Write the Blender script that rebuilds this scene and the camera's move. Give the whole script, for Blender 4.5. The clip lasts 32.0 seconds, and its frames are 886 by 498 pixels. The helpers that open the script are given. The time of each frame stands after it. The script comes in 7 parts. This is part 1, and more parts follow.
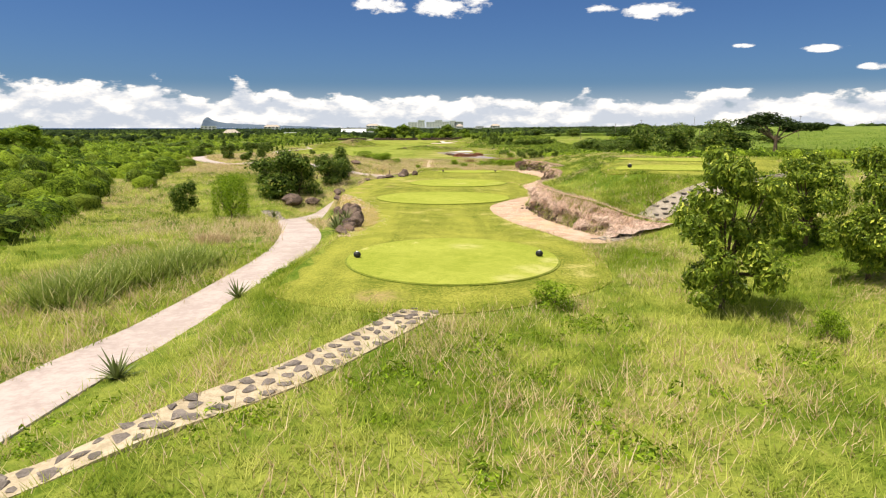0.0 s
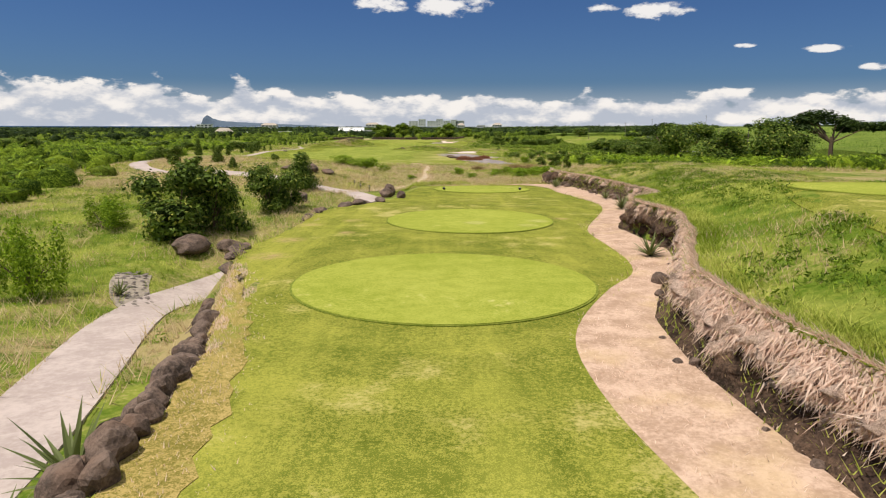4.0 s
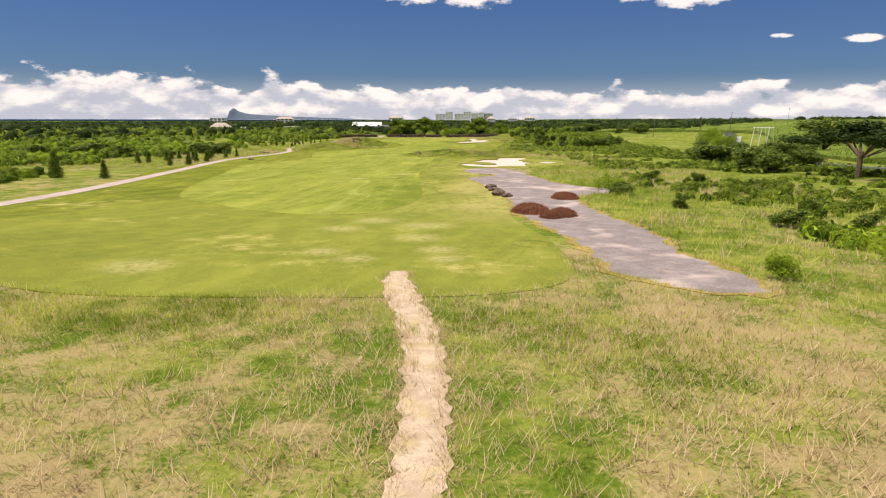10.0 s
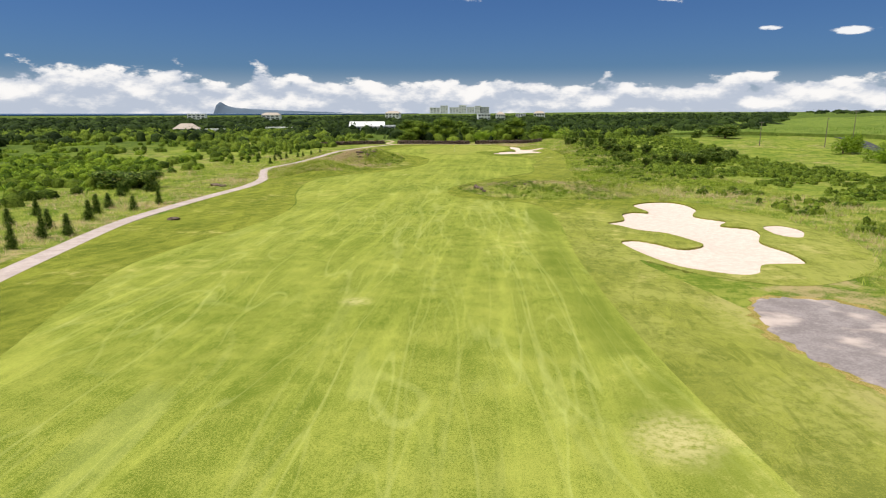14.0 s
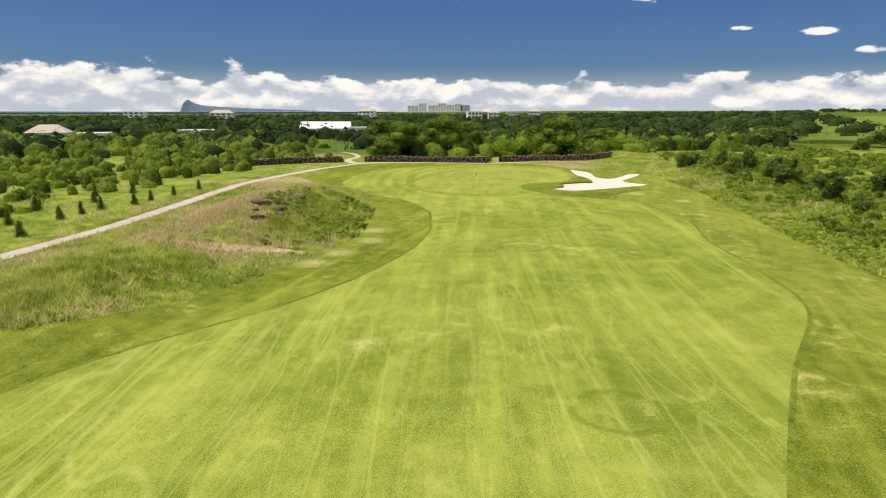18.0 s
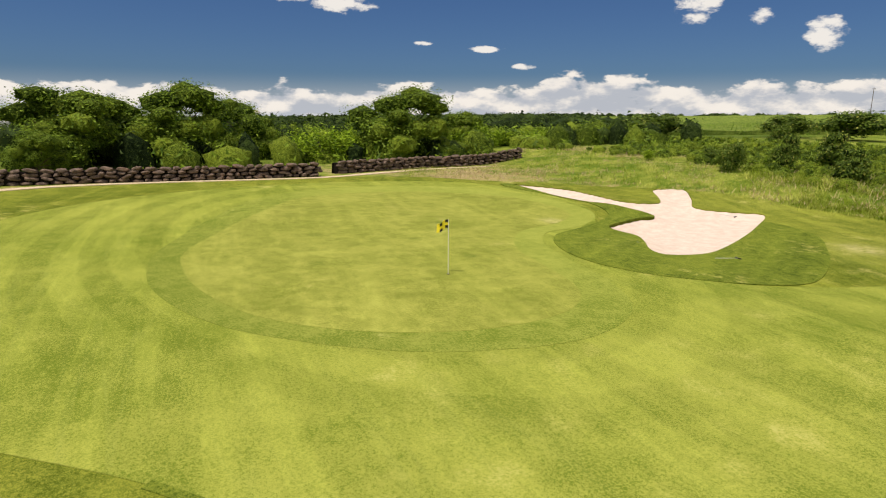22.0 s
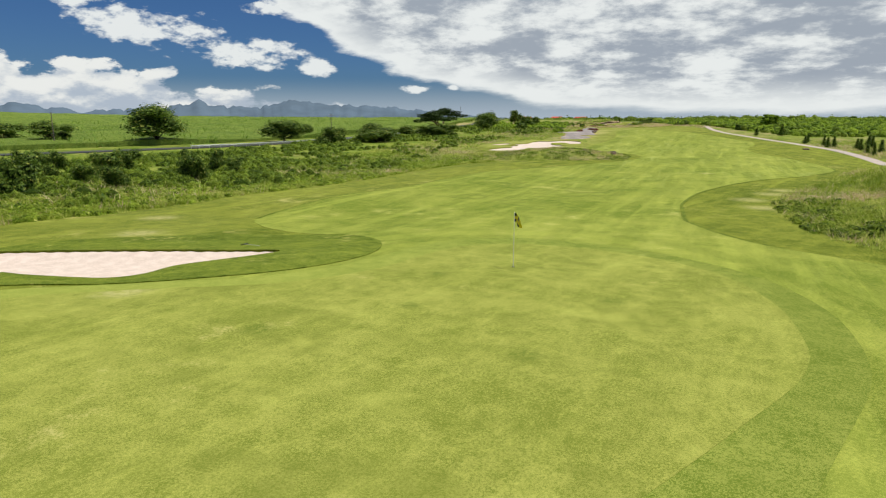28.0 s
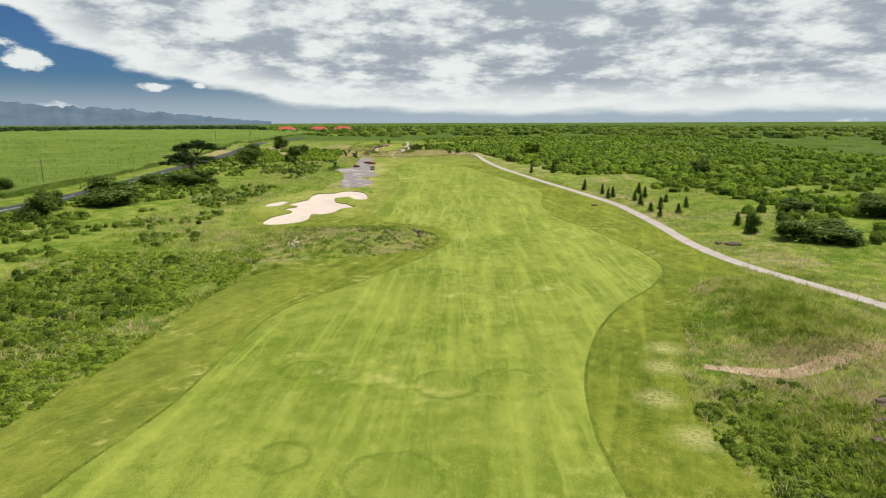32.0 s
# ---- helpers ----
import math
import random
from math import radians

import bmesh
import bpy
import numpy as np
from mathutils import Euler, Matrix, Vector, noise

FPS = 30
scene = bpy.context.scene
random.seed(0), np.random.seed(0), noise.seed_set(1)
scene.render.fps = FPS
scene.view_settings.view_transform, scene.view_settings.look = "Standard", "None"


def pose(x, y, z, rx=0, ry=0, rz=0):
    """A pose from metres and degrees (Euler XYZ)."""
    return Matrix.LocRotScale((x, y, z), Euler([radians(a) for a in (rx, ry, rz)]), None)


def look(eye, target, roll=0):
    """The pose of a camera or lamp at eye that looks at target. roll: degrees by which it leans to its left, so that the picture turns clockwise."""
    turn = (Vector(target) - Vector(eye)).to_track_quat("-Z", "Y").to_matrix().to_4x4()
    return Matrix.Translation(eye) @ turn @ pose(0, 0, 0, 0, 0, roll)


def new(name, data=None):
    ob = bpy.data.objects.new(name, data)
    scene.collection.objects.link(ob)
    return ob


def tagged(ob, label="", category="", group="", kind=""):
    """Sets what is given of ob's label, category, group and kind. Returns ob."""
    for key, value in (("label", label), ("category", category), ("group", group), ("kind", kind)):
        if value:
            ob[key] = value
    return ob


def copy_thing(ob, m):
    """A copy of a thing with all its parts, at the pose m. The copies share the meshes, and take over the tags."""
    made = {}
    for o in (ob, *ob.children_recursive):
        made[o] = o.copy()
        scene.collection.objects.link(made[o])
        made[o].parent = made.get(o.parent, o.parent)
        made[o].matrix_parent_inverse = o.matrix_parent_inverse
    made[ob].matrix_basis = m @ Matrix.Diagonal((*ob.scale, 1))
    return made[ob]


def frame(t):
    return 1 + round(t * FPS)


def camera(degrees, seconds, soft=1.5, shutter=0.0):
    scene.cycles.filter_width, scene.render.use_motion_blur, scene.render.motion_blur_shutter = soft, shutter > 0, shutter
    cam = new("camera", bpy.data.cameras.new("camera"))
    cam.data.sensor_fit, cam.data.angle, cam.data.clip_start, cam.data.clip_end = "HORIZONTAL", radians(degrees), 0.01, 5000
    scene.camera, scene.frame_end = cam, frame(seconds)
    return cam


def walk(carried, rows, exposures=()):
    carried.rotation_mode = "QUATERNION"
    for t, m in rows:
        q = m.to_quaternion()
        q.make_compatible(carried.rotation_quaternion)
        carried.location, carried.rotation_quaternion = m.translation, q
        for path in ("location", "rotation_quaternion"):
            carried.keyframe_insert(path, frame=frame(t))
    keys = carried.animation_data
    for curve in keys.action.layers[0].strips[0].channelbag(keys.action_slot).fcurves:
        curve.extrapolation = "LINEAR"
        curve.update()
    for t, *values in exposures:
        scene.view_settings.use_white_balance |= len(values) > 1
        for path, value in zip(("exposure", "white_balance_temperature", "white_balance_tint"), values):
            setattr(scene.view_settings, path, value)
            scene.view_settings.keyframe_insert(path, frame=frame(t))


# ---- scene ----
cam = camera(71.54, 32.0, 1.15)
PATH = [
    (0.0, 0.000, -0.000, 6.299, -11.255, 0.003, 0.011),
    (0.5, -0.065, 1.797, 6.327, -11.317, -0.041, 0.082),
    (1.0, -0.082, 3.935, 6.359, -11.470, 0.173, 0.145),
    (1.5, -0.101, 6.562, 6.282, -11.381, 0.256, 0.100),
    (2.0, -0.096, 9.410, 6.316, -11.444, 0.259, 0.069),
    (2.5, -0.082, 12.432, 6.314, -11.452, 0.046, 0.056),
    (3.0, 0.002, 15.606, 6.369, -11.583, 0.056, 0.185),
    (3.5, -0.047, 19.255, 6.222, -11.431, 0.239, 0.047),
    (5.5, 0.531, 35.198, 6.144, -11.273, -0.146, 0.182),
    (6.0, 0.859, 40.950, 6.450, -11.653, 0.005, 0.129),
    (6.5, 1.238, 47.823, 6.185, -11.423, -0.083, 0.235),
    (7.0, 1.496, 55.400, 6.240, -11.476, 0.085, 0.130),
    (7.5, 1.568, 63.368, 6.248, -11.607, 0.093, 0.348),
    (8.0, 1.423, 71.283, 6.183, -11.635, -0.020, 0.701),
    (8.5, 1.343, 79.077, 6.075, -11.603, -0.193, 1.118),
    (9.0, 0.744, 87.561, 6.600, -11.891, -0.049, 1.521),
    (9.5, 0.201, 94.510, 7.255, -11.973, -0.005, 2.387),
    (10.0, -1.326, 104.181, 7.544, -12.007, 0.119, 2.591),
    (10.5, -3.288, 114.641, 7.909, -11.988, 0.113, 2.781),
    (11.0, -5.404, 125.190, 8.384, -12.077, -0.170, 2.902),
    (11.5, -8.405, 135.317, 9.086, -12.193, -0.065, 2.866),
    (12.0, -11.865, 146.060, 9.831, -12.385, -0.037, 2.720),
    (12.5, -15.222, 157.712, 10.407, -12.517, 0.017, 2.460),
    (13.0, -19.763, 171.145, 10.797, -12.524, 0.013, 1.749),
    (13.5, -21.895, 184.759, 11.045, -12.593, 0.090, 1.870),
    (14.0, -24.015, 197.797, 11.367, -12.630, -0.029, 1.763),
    (14.5, -25.706, 211.295, 11.670, -12.719, -0.149, 1.613),
    (16.5, -30.017, 276.295, 10.944, -12.750, -0.208, 1.490),
    (17.0, -31.808, 292.826, 10.753, -12.857, -0.210, 1.142),
    (17.5, -33.400, 310.582, 10.321, -12.826, 0.043, 0.632),
    (18.0, -34.743, 329.164, 10.082, -12.761, 0.062, -0.346),
    (18.5, -35.843, 347.346, 9.693, -12.728, 0.092, -1.927),
    (19.0, -36.384, 366.343, 8.865, -12.670, 0.120, -5.056),
    (19.5, -34.532, 384.783, 7.284, -12.376, 0.122, -8.310),
    (20.0, -33.936, 399.421, 6.215, -12.386, 0.154, -10.895),
    (20.5, -34.081, 407.604, 4.754, -12.310, 0.039, -14.252),
    (21.0, -35.833, 412.858, 3.800, -12.282, 0.077, -18.285),
    (21.5, -38.192, 418.107, 3.251, -12.205, 0.188, -22.308),
    (22.0, -42.059, 424.237, 3.133, -12.092, 0.246, -26.895),
    (22.5, -46.316, 430.776, 3.011, -11.950, 0.119, -33.991),
    (23.0, -50.147, 436.883, 3.003, -11.985, 0.178, -42.936),
    (23.5, -53.195, 443.184, 3.044, -11.970, 0.228, -53.610),
    (24.0, -54.533, 448.961, 2.874, -11.797, 0.516, -65.401),
    (24.5, -55.249, 454.345, 2.718, -11.802, 0.615, -77.645),
    (25.0, -55.119, 459.724, 2.728, -11.760, 0.523, -90.083),
    (25.5, -53.960, 464.863, 2.727, -11.891, 0.395, -102.160),
    (27.5, -40.524, 483.048, 2.845, -11.792, 0.160, -148.153),
    (28.0, -35.251, 485.135, 2.671, -11.704, 0.035, -159.290),
    (28.5, -29.390, 486.546, 2.694, -11.697, 0.049, -170.420),
    (29.0, -24.165, 486.392, 2.694, -11.716, -0.039, -178.746),
    (29.5, -21.342, 485.511, 2.851, -11.727, -0.012, -180.263),
    (30.0, -19.715, 482.962, 4.689, -11.774, 0.096, -180.472),
    (30.5, -19.351, 478.544, 7.903, -11.775, 0.100, -180.515),
    (31.0, -19.639, 471.747, 11.736, -11.756, -0.075, -180.620),
    (31.5, -20.946, 464.412, 15.236, -11.727, -0.238, -180.894),
    (32.0, -23.214, 456.508, 18.018, -11.737, -0.234, -181.124),
]

EXPOSURES = [(0, 0.2, 6950, 10), (1, 0.1, 6900, 10), (2, -0.25, 6850, 11), (3, -0.28, 6750, 11), (4, -0.2, 6750, 11), (5.5, 0.02, 6750, 11), (6, -0.14, 6800, 11), (7, -0.3, 6800, 11), (8, 0.1, 6600, 9), (9, 0.02, 7000, 15), (10, -0.05, 7050, 17), (11, -0.1, 6750, 13), (12, -0.12, 6550, 10), (14, -0.1, 6500, 10), (18, -0.08, 6800, 10), (19, 0.0, 6800, 10), (20, 0.12, 6800, 10), (21, -0.28, 6900, 10), (22, -0.25, 7100, 11), (25, -0.15, 6600, 9), (28, -0.3, 6400, 5), (31, -0.27, 6400, 2), (32, -0.27, 6400, 3)]


def place(x, y, z, pitch, roll, yaw):
    return pose(x, y, z, 90 + pitch, 0, yaw) @ pose(0, 0, 0, 0, 0, roll)


walk(cam, [(t, place(*row)) for t, *row in PATH], EXPOSURES)

# ---- sky and sun ----
SUN_UP, SUN_FROM = 68.0, 195.0   # elevation; compass angle of the sun in the plan, from +x towards +y
sun_data = bpy.data.lights.new("sun", "SUN")
sun_data.energy, sun_data.angle, sun_data.color = 5.0, radians(0.55), (1.0, 0.95, 0.87)
sun = new("sun", sun_data)
_sd = Vector((math.cos(radians(SUN_FROM)) * math.cos(radians(SUN_UP)), math.sin(radians(SUN_FROM)) * math.cos(radians(SUN_UP)), math.sin(radians(SUN_UP))))
sun.matrix_world = look(_sd * 400, (0, 0, 0))
scene.view_settings.exposure = -0.1


class Nodes:
    """Short hand for node trees."""

    def __init__(self, tree):
        self.t = tree
        self.t.nodes.clear()

    def add(self, kind, ins=None, **props):
        n = self.t.nodes.new(kind)
        for k, v in props.items():
            setattr(n, k, v)
        for k, v in (ins or {}).items():
            if hasattr(v, "is_output"):
                self.t.links.new(v, n.inputs[k])
            else:
                n.inputs[k].default_value = v
        return n

    def math(self, op, a, b=0.0, c=0.0, clamp=False):
        n = self.add("ShaderNodeMath", {0: a, 1: b, 2: c}, operation=op, use_clamp=clamp)
        return n.outputs[0]

    def step(self, a, b, v):
        n = self.add("ShaderNodeMapRange", {"Value": v, "From Min": a, "From Max": b}, interpolation_type="SMOOTHSTEP")
        return n.outputs[0]

    def mix(self, f, a, b):
        n = self.add("ShaderNodeMix", data_type="RGBA")
        for k, v in (("Factor", f), ("A", a), ("B", b)):
            for s in n.inputs:
                if s.name == k and (s.type == "RGBA" if k != "Factor" else s.type == "VALUE"):
                    if hasattr(v, "is_output"):
                        self.t.links.new(v, s)
                    else:
                        s.default_value = v if k == "Factor" else (*v[:3], 1)
                    break
        return next(s for s in n.outputs if s.type == "RGBA")

    def noise(self, vec, scale, detail=4.0, rough=0.55, lac=2.0, dist=0.0):
        ins = {"Scale": scale, "Detail": detail, "Roughness": rough, "Lacunarity": lac, "Distortion": dist}
        if vec is not None:
            ins["Vector"] = vec
        return self.add("ShaderNodeTexNoise", ins).outputs["Fac"]


def make_world():
    world = bpy.data.worlds.new("sky")
    scene.world = world
    world.use_nodes = True
    N = Nodes(world.node_tree)
    sky = N.add("ShaderNodeTexSky", sky_type="NISHITA", sun_disc=False, sun_elevation=radians(SUN_UP), sun_rotation=radians(90 - SUN_FROM), altitude=0.0, air_density=1.0, dust_density=0.5, ozone_density=2.2)
    gen = N.add("ShaderNodeTexCoord").outputs["Generated"]
    sep = N.add("ShaderNodeSeparateXYZ", {0: gen})
    x, y, z = sep.outputs
    zp = N.math("MAXIMUM", z, 0.0)
    way = N.math("MULTIPLY_ADD", N.math("ARCTAN2", x, y), 0.15915, 0.5)

    def by_bearing(stops, scale):
        """A value that follows the compass bearing, given at degrees from +y towards +x."""
        ramp = N.add("ShaderNodeValToRGB", {0: way})
        el = ramp.color_ramp.elements
        for k, (deg, v) in enumerate([stops[0], stops[-1]] + stops[1:-1]):
            e = el[k] if k < 2 else el.new(0.5 + deg / 360)
            if k < 2:
                e.position = 0.5 + deg / 360
            g = v / scale + 0.3
            e.color = (g, g, g, 1)
        return N.math("MULTIPLY", N.math("SUBTRACT", ramp.outputs[0], 0.3), scale)

    # a belt of fair-weather cumulus along the horizon, heaped up towards +x
    squash = N.add("ShaderNodeCombineXYZ", {0: x, 1: y, 2: N.math("MULTIPLY", z, 2.2)}).outputs[0]
    n1 = N.noise(squash, 12.0, 10.0, 0.57)
    top = by_bearing([(-180, -0.05), (-120, 0.03), (-60, 0.058), (-30, 0.060), (-10, 0.048), (20, 0.045), (40, 0.050), (68, 0.044), (78, 0.085), (86, 0.125), (97, 0.10), (102, 0.07), (110, 0.105), (122, 0.085), (132, 0.082), (138, 0.045), (150, 0.022), (165, -0.03), (180, -0.05)], 0.3)
    heap = N.math("MULTIPLY_ADD", N.math("MAXIMUM", top, 0.0), 1.1, 0.075)
    rim = N.math("MULTIPLY_ADD", N.math("SUBTRACT", n1, 0.5), heap, N.math("SUBTRACT", top, zp))
    belt = N.step(-0.003, 0.007, rim)
    # a broad broken deck overhead towards -y
    den = N.math("ADD", zp, 0.22)
    proj = N.add("ShaderNodeCombineXYZ", {0: N.math("DIVIDE", x, den), 1: N.math("DIVIDE", y, den), 2: 0.3}).outputs[0]
    n2 = N.noise(proj, 2.0, 9.0, 0.57)
    edge = by_bearing([(-180, 0.010), (-140, 0.012), (-128, 0.08), (-115, 0.6), (132, 0.6), (140, 0.21), (146, 0.15), (153, 0.095), (160, 0.05), (168, 0.024), (180, 0.010)], 1.0)
    over = N.math("MULTIPLY_ADD", N.math("SUBTRACT", n2, 0.47), N.math("MULTIPLY_ADD", edge, 0.75, 0.02), N.math("SUBTRACT", zp, edge))
    deck = N.step(-0.004, 0.012, over)
    # lone clouds: bearing, elevation, half width and half height in degrees
    lift = N.math("MULTIPLY", N.math("ARCSINE", z), 57.2958)
    bearing = N.math("MULTIPLY", N.math("ARCTAN2", x, y), 57.2958)
    fluff = N.noise(squash, 26.0, 9.0, 0.62)
    puff = None
    for a, e, w, h in [(-5.7, 10.4, 2.6, 0.9), (0.3, 10.3, 3.2, 1.1), (18.3, 9.4, 2.6, 0.7), (25.0, 6.4, 0.9, 0.2), (30.7, 5.9, 1.5, 0.28), (13.8, 9.8, 1.3, 0.4), (34.0, 4.4, 1.2, 0.3), (48.2, 9.0, 1.7, 1.4), (52.8, 7.9, 1.0, 0.7), (57.5, 6.6, 1.5, 1.6), (64.5, 4.8, 2.0, 0.6), (60.5, 9.8, 3.6, 0.9), (66.5, 6.6, 4.2, 1.4), (73.5, 7.2, 5.5, 1.7), (104, 9.3, 5.6, 1.3), (100.6, 7.4, 1.4, 0.7), (69.2, 3.9, 0.8, 0.4), (114, 9.2, 1.2, 0.4), (134.5, 7.5, 5.5, 1.5), (142.5, 5.7, 4.6, 1.3), (130, 9.4, 2.4, 0.8), (144.5, 9.4, 2.4, 0.7), (156.8, 2.9, 1.4, 0.4), (160.3, 3.0, 0.9, 0.3), (148.0, 4.6, 1.8, 0.9)]:
        u = N.math("MULTIPLY", N.math("SUBTRACT", bearing, a), 1 / w)
        v = N.math("MULTIPLY", N.math("SUBTRACT", lift, e), 1 / h)
        q = N.math("MULTIPLY_ADD", v, v, N.math("MULTIPLY", u, u))
        q = N.math("MULTIPLY_ADD", N.math("SUBTRACT", fluff, 0.5), 4.6, N.math("SUBTRACT", 0.75, q))
        puff = q if puff is None else N.math("MAXIMUM", puff, q)
    deck = N.math("MAXIMUM", deck, N.math("MULTIPLY", N.step(-0.25, 0.65, puff), 0.96))
    # cloud light: white crowns, blue grey undersides
    n3 = N.noise(N.add("ShaderNodeVectorMath", {0: squash, 1: (0.0, 0.0, 0.035)}, operation="ADD").outputs[0], 12.0, 8.0, 0.56)
    lit = N.step(-0.13, 0.11, N.math("ADD", N.math("SUBTRACT", n1, n3), N.math("MULTIPLY", N.math("SUBTRACT", zp, 0.045), 2.2)))
    c1 = N.mix(lit, (0.54, 0.60, 0.71), (1.04, 1.02, 1.00))
    grey = N.math("MULTIPLY", N.step(0.35, 0.62, N.math("MULTIPLY_ADD", N.math("SUBTRACT", N.noise(squash, 9.0, 8.0, 0.6), 0.5), 0.8, N.noise(proj, 3.4, 10.0, 0.64))), N.step(0.004, 0.06, over))
    c2 = N.mix(grey, (1.02, 1.02, 1.02), (0.43, 0.47, 0.55))
    skyc = N.add("ShaderNodeMix", {"Factor": 1.0}, data_type="RGBA", blend_type="MULTIPLY")
    a, b = [s for s in skyc.inputs if s.type == "RGBA"][:2]
    N.t.links.new(sky.outputs[0], a)
    b.default_value = (0.026, 0.042, 0.070, 1)
    base = next(s for s in skyc.outputs if s.type == "RGBA")
    hazed = N.mix(N.math("MULTIPLY", N.step(0.07, 0.0, z), 0.85), base, (0.54, 0.61, 0.72))
    col = N.mix(deck, hazed, c2)
    col = N.mix(belt, col, c1)
    bg = N.add("ShaderNodeBackground", {"Color": col, "Strength": 1.0})
    out = N.add("ShaderNodeOutputWorld")
    N.t.links.new(bg.outputs[0], out.inputs[0])


make_world()

# ---- materials ----


def material(name):
    m = bpy.data.materials.new(name)
    m.use_nodes = True
    return m, Nodes(m.node_tree)


def finish(N, color, rough=0.8, bump=None, bump_height=0.02, spec=0.3, metal=0.0, translucent=0.0):
    ins = {"Base Color": color, "Roughness": rough, "Specular IOR Level": spec, "Metallic": metal}
    if bump is not None:
        b = N.add("ShaderNodeBump", {"Height": bump, "Strength": 1.0, "Distance": bump_height})
        ins["Normal"] = b.outputs[0]
    p = N.add("ShaderNodeBsdfPrincipled", ins)
    shader = p.outputs[0]
    if translucent:
        tr = N.add("ShaderNodeBsdfTranslucent", {"Color": color})
        shader = N.add("ShaderNodeMixShader", {0: translucent, 1: shader, 2: tr.outputs[0]}).outputs[0]
    out = N.add("ShaderNodeOutputMaterial")
    N.t.links.new(shader, out.inputs[0])


def place_vec(N):
    return N.add("ShaderNodeNewGeometry").outputs["Position"]


def marks_on(N, p, col, marks):
    """Worn spots and rings: (x, y, radius, colour, ring or spot)."""
    wob = N.math("MULTIPLY_ADD", N.noise(p, 1.1, 4.0, 0.65), 1.2, -0.6)
    for x, y, r, c, kind in marks:
        flat = N.add("ShaderNodeVectorMath", {0: p, 1: (1.0, 1.0, 0.0)}, operation="MULTIPLY").outputs[0]
        d = N.add("ShaderNodeVectorMath", {0: flat, 1: (x, y, 0.0)}, operation="DISTANCE").outputs["Value"]
        d = N.math("MULTIPLY_ADD", wob, r * 0.45, d)
        if kind == "ring":
            rim = d
            d = N.math("ABSOLUTE", N.math("SUBTRACT", d, r))
            f = N.math("MULTIPLY", N.step(0.5, 0.05, d), N.math("MULTIPLY", N.step(0.34, 0.5, N.noise(p, 0.6, 3.0)), 0.5))
            f = N.math("MAXIMUM", f, N.math("MULTIPLY", N.step(r * 1.02, r * 0.9, rim), 0.16))
        else:
            f = N.math("MULTIPLY", N.step(r * 1.15, r * 0.1, d), N.math("MULTIPLY", N.step(0.3, 0.62, N.noise(p, 2.6, 4.0, 0.7)), 0.62))
        col = N.mix(f, col, c)
    return col


def banded(N, col, wave, mask, amount, dark, light):
    """Mowing bands: grass laid one way and the other."""
    up = N.math("MULTIPLY", N.math("MULTIPLY", N.step(-0.25, 0.35, wave), mask), amount)
    down = N.math("MULTIPLY", N.math("MULTIPLY", N.step(0.25, -0.35, wave), mask), amount)
    col = N.mix(up, col, tuple(min(1, c * 1.25) for c in light))
    return N.mix(down, col, tuple(0.5 * a + 0.32 * b for a, b in zip(dark, light)))


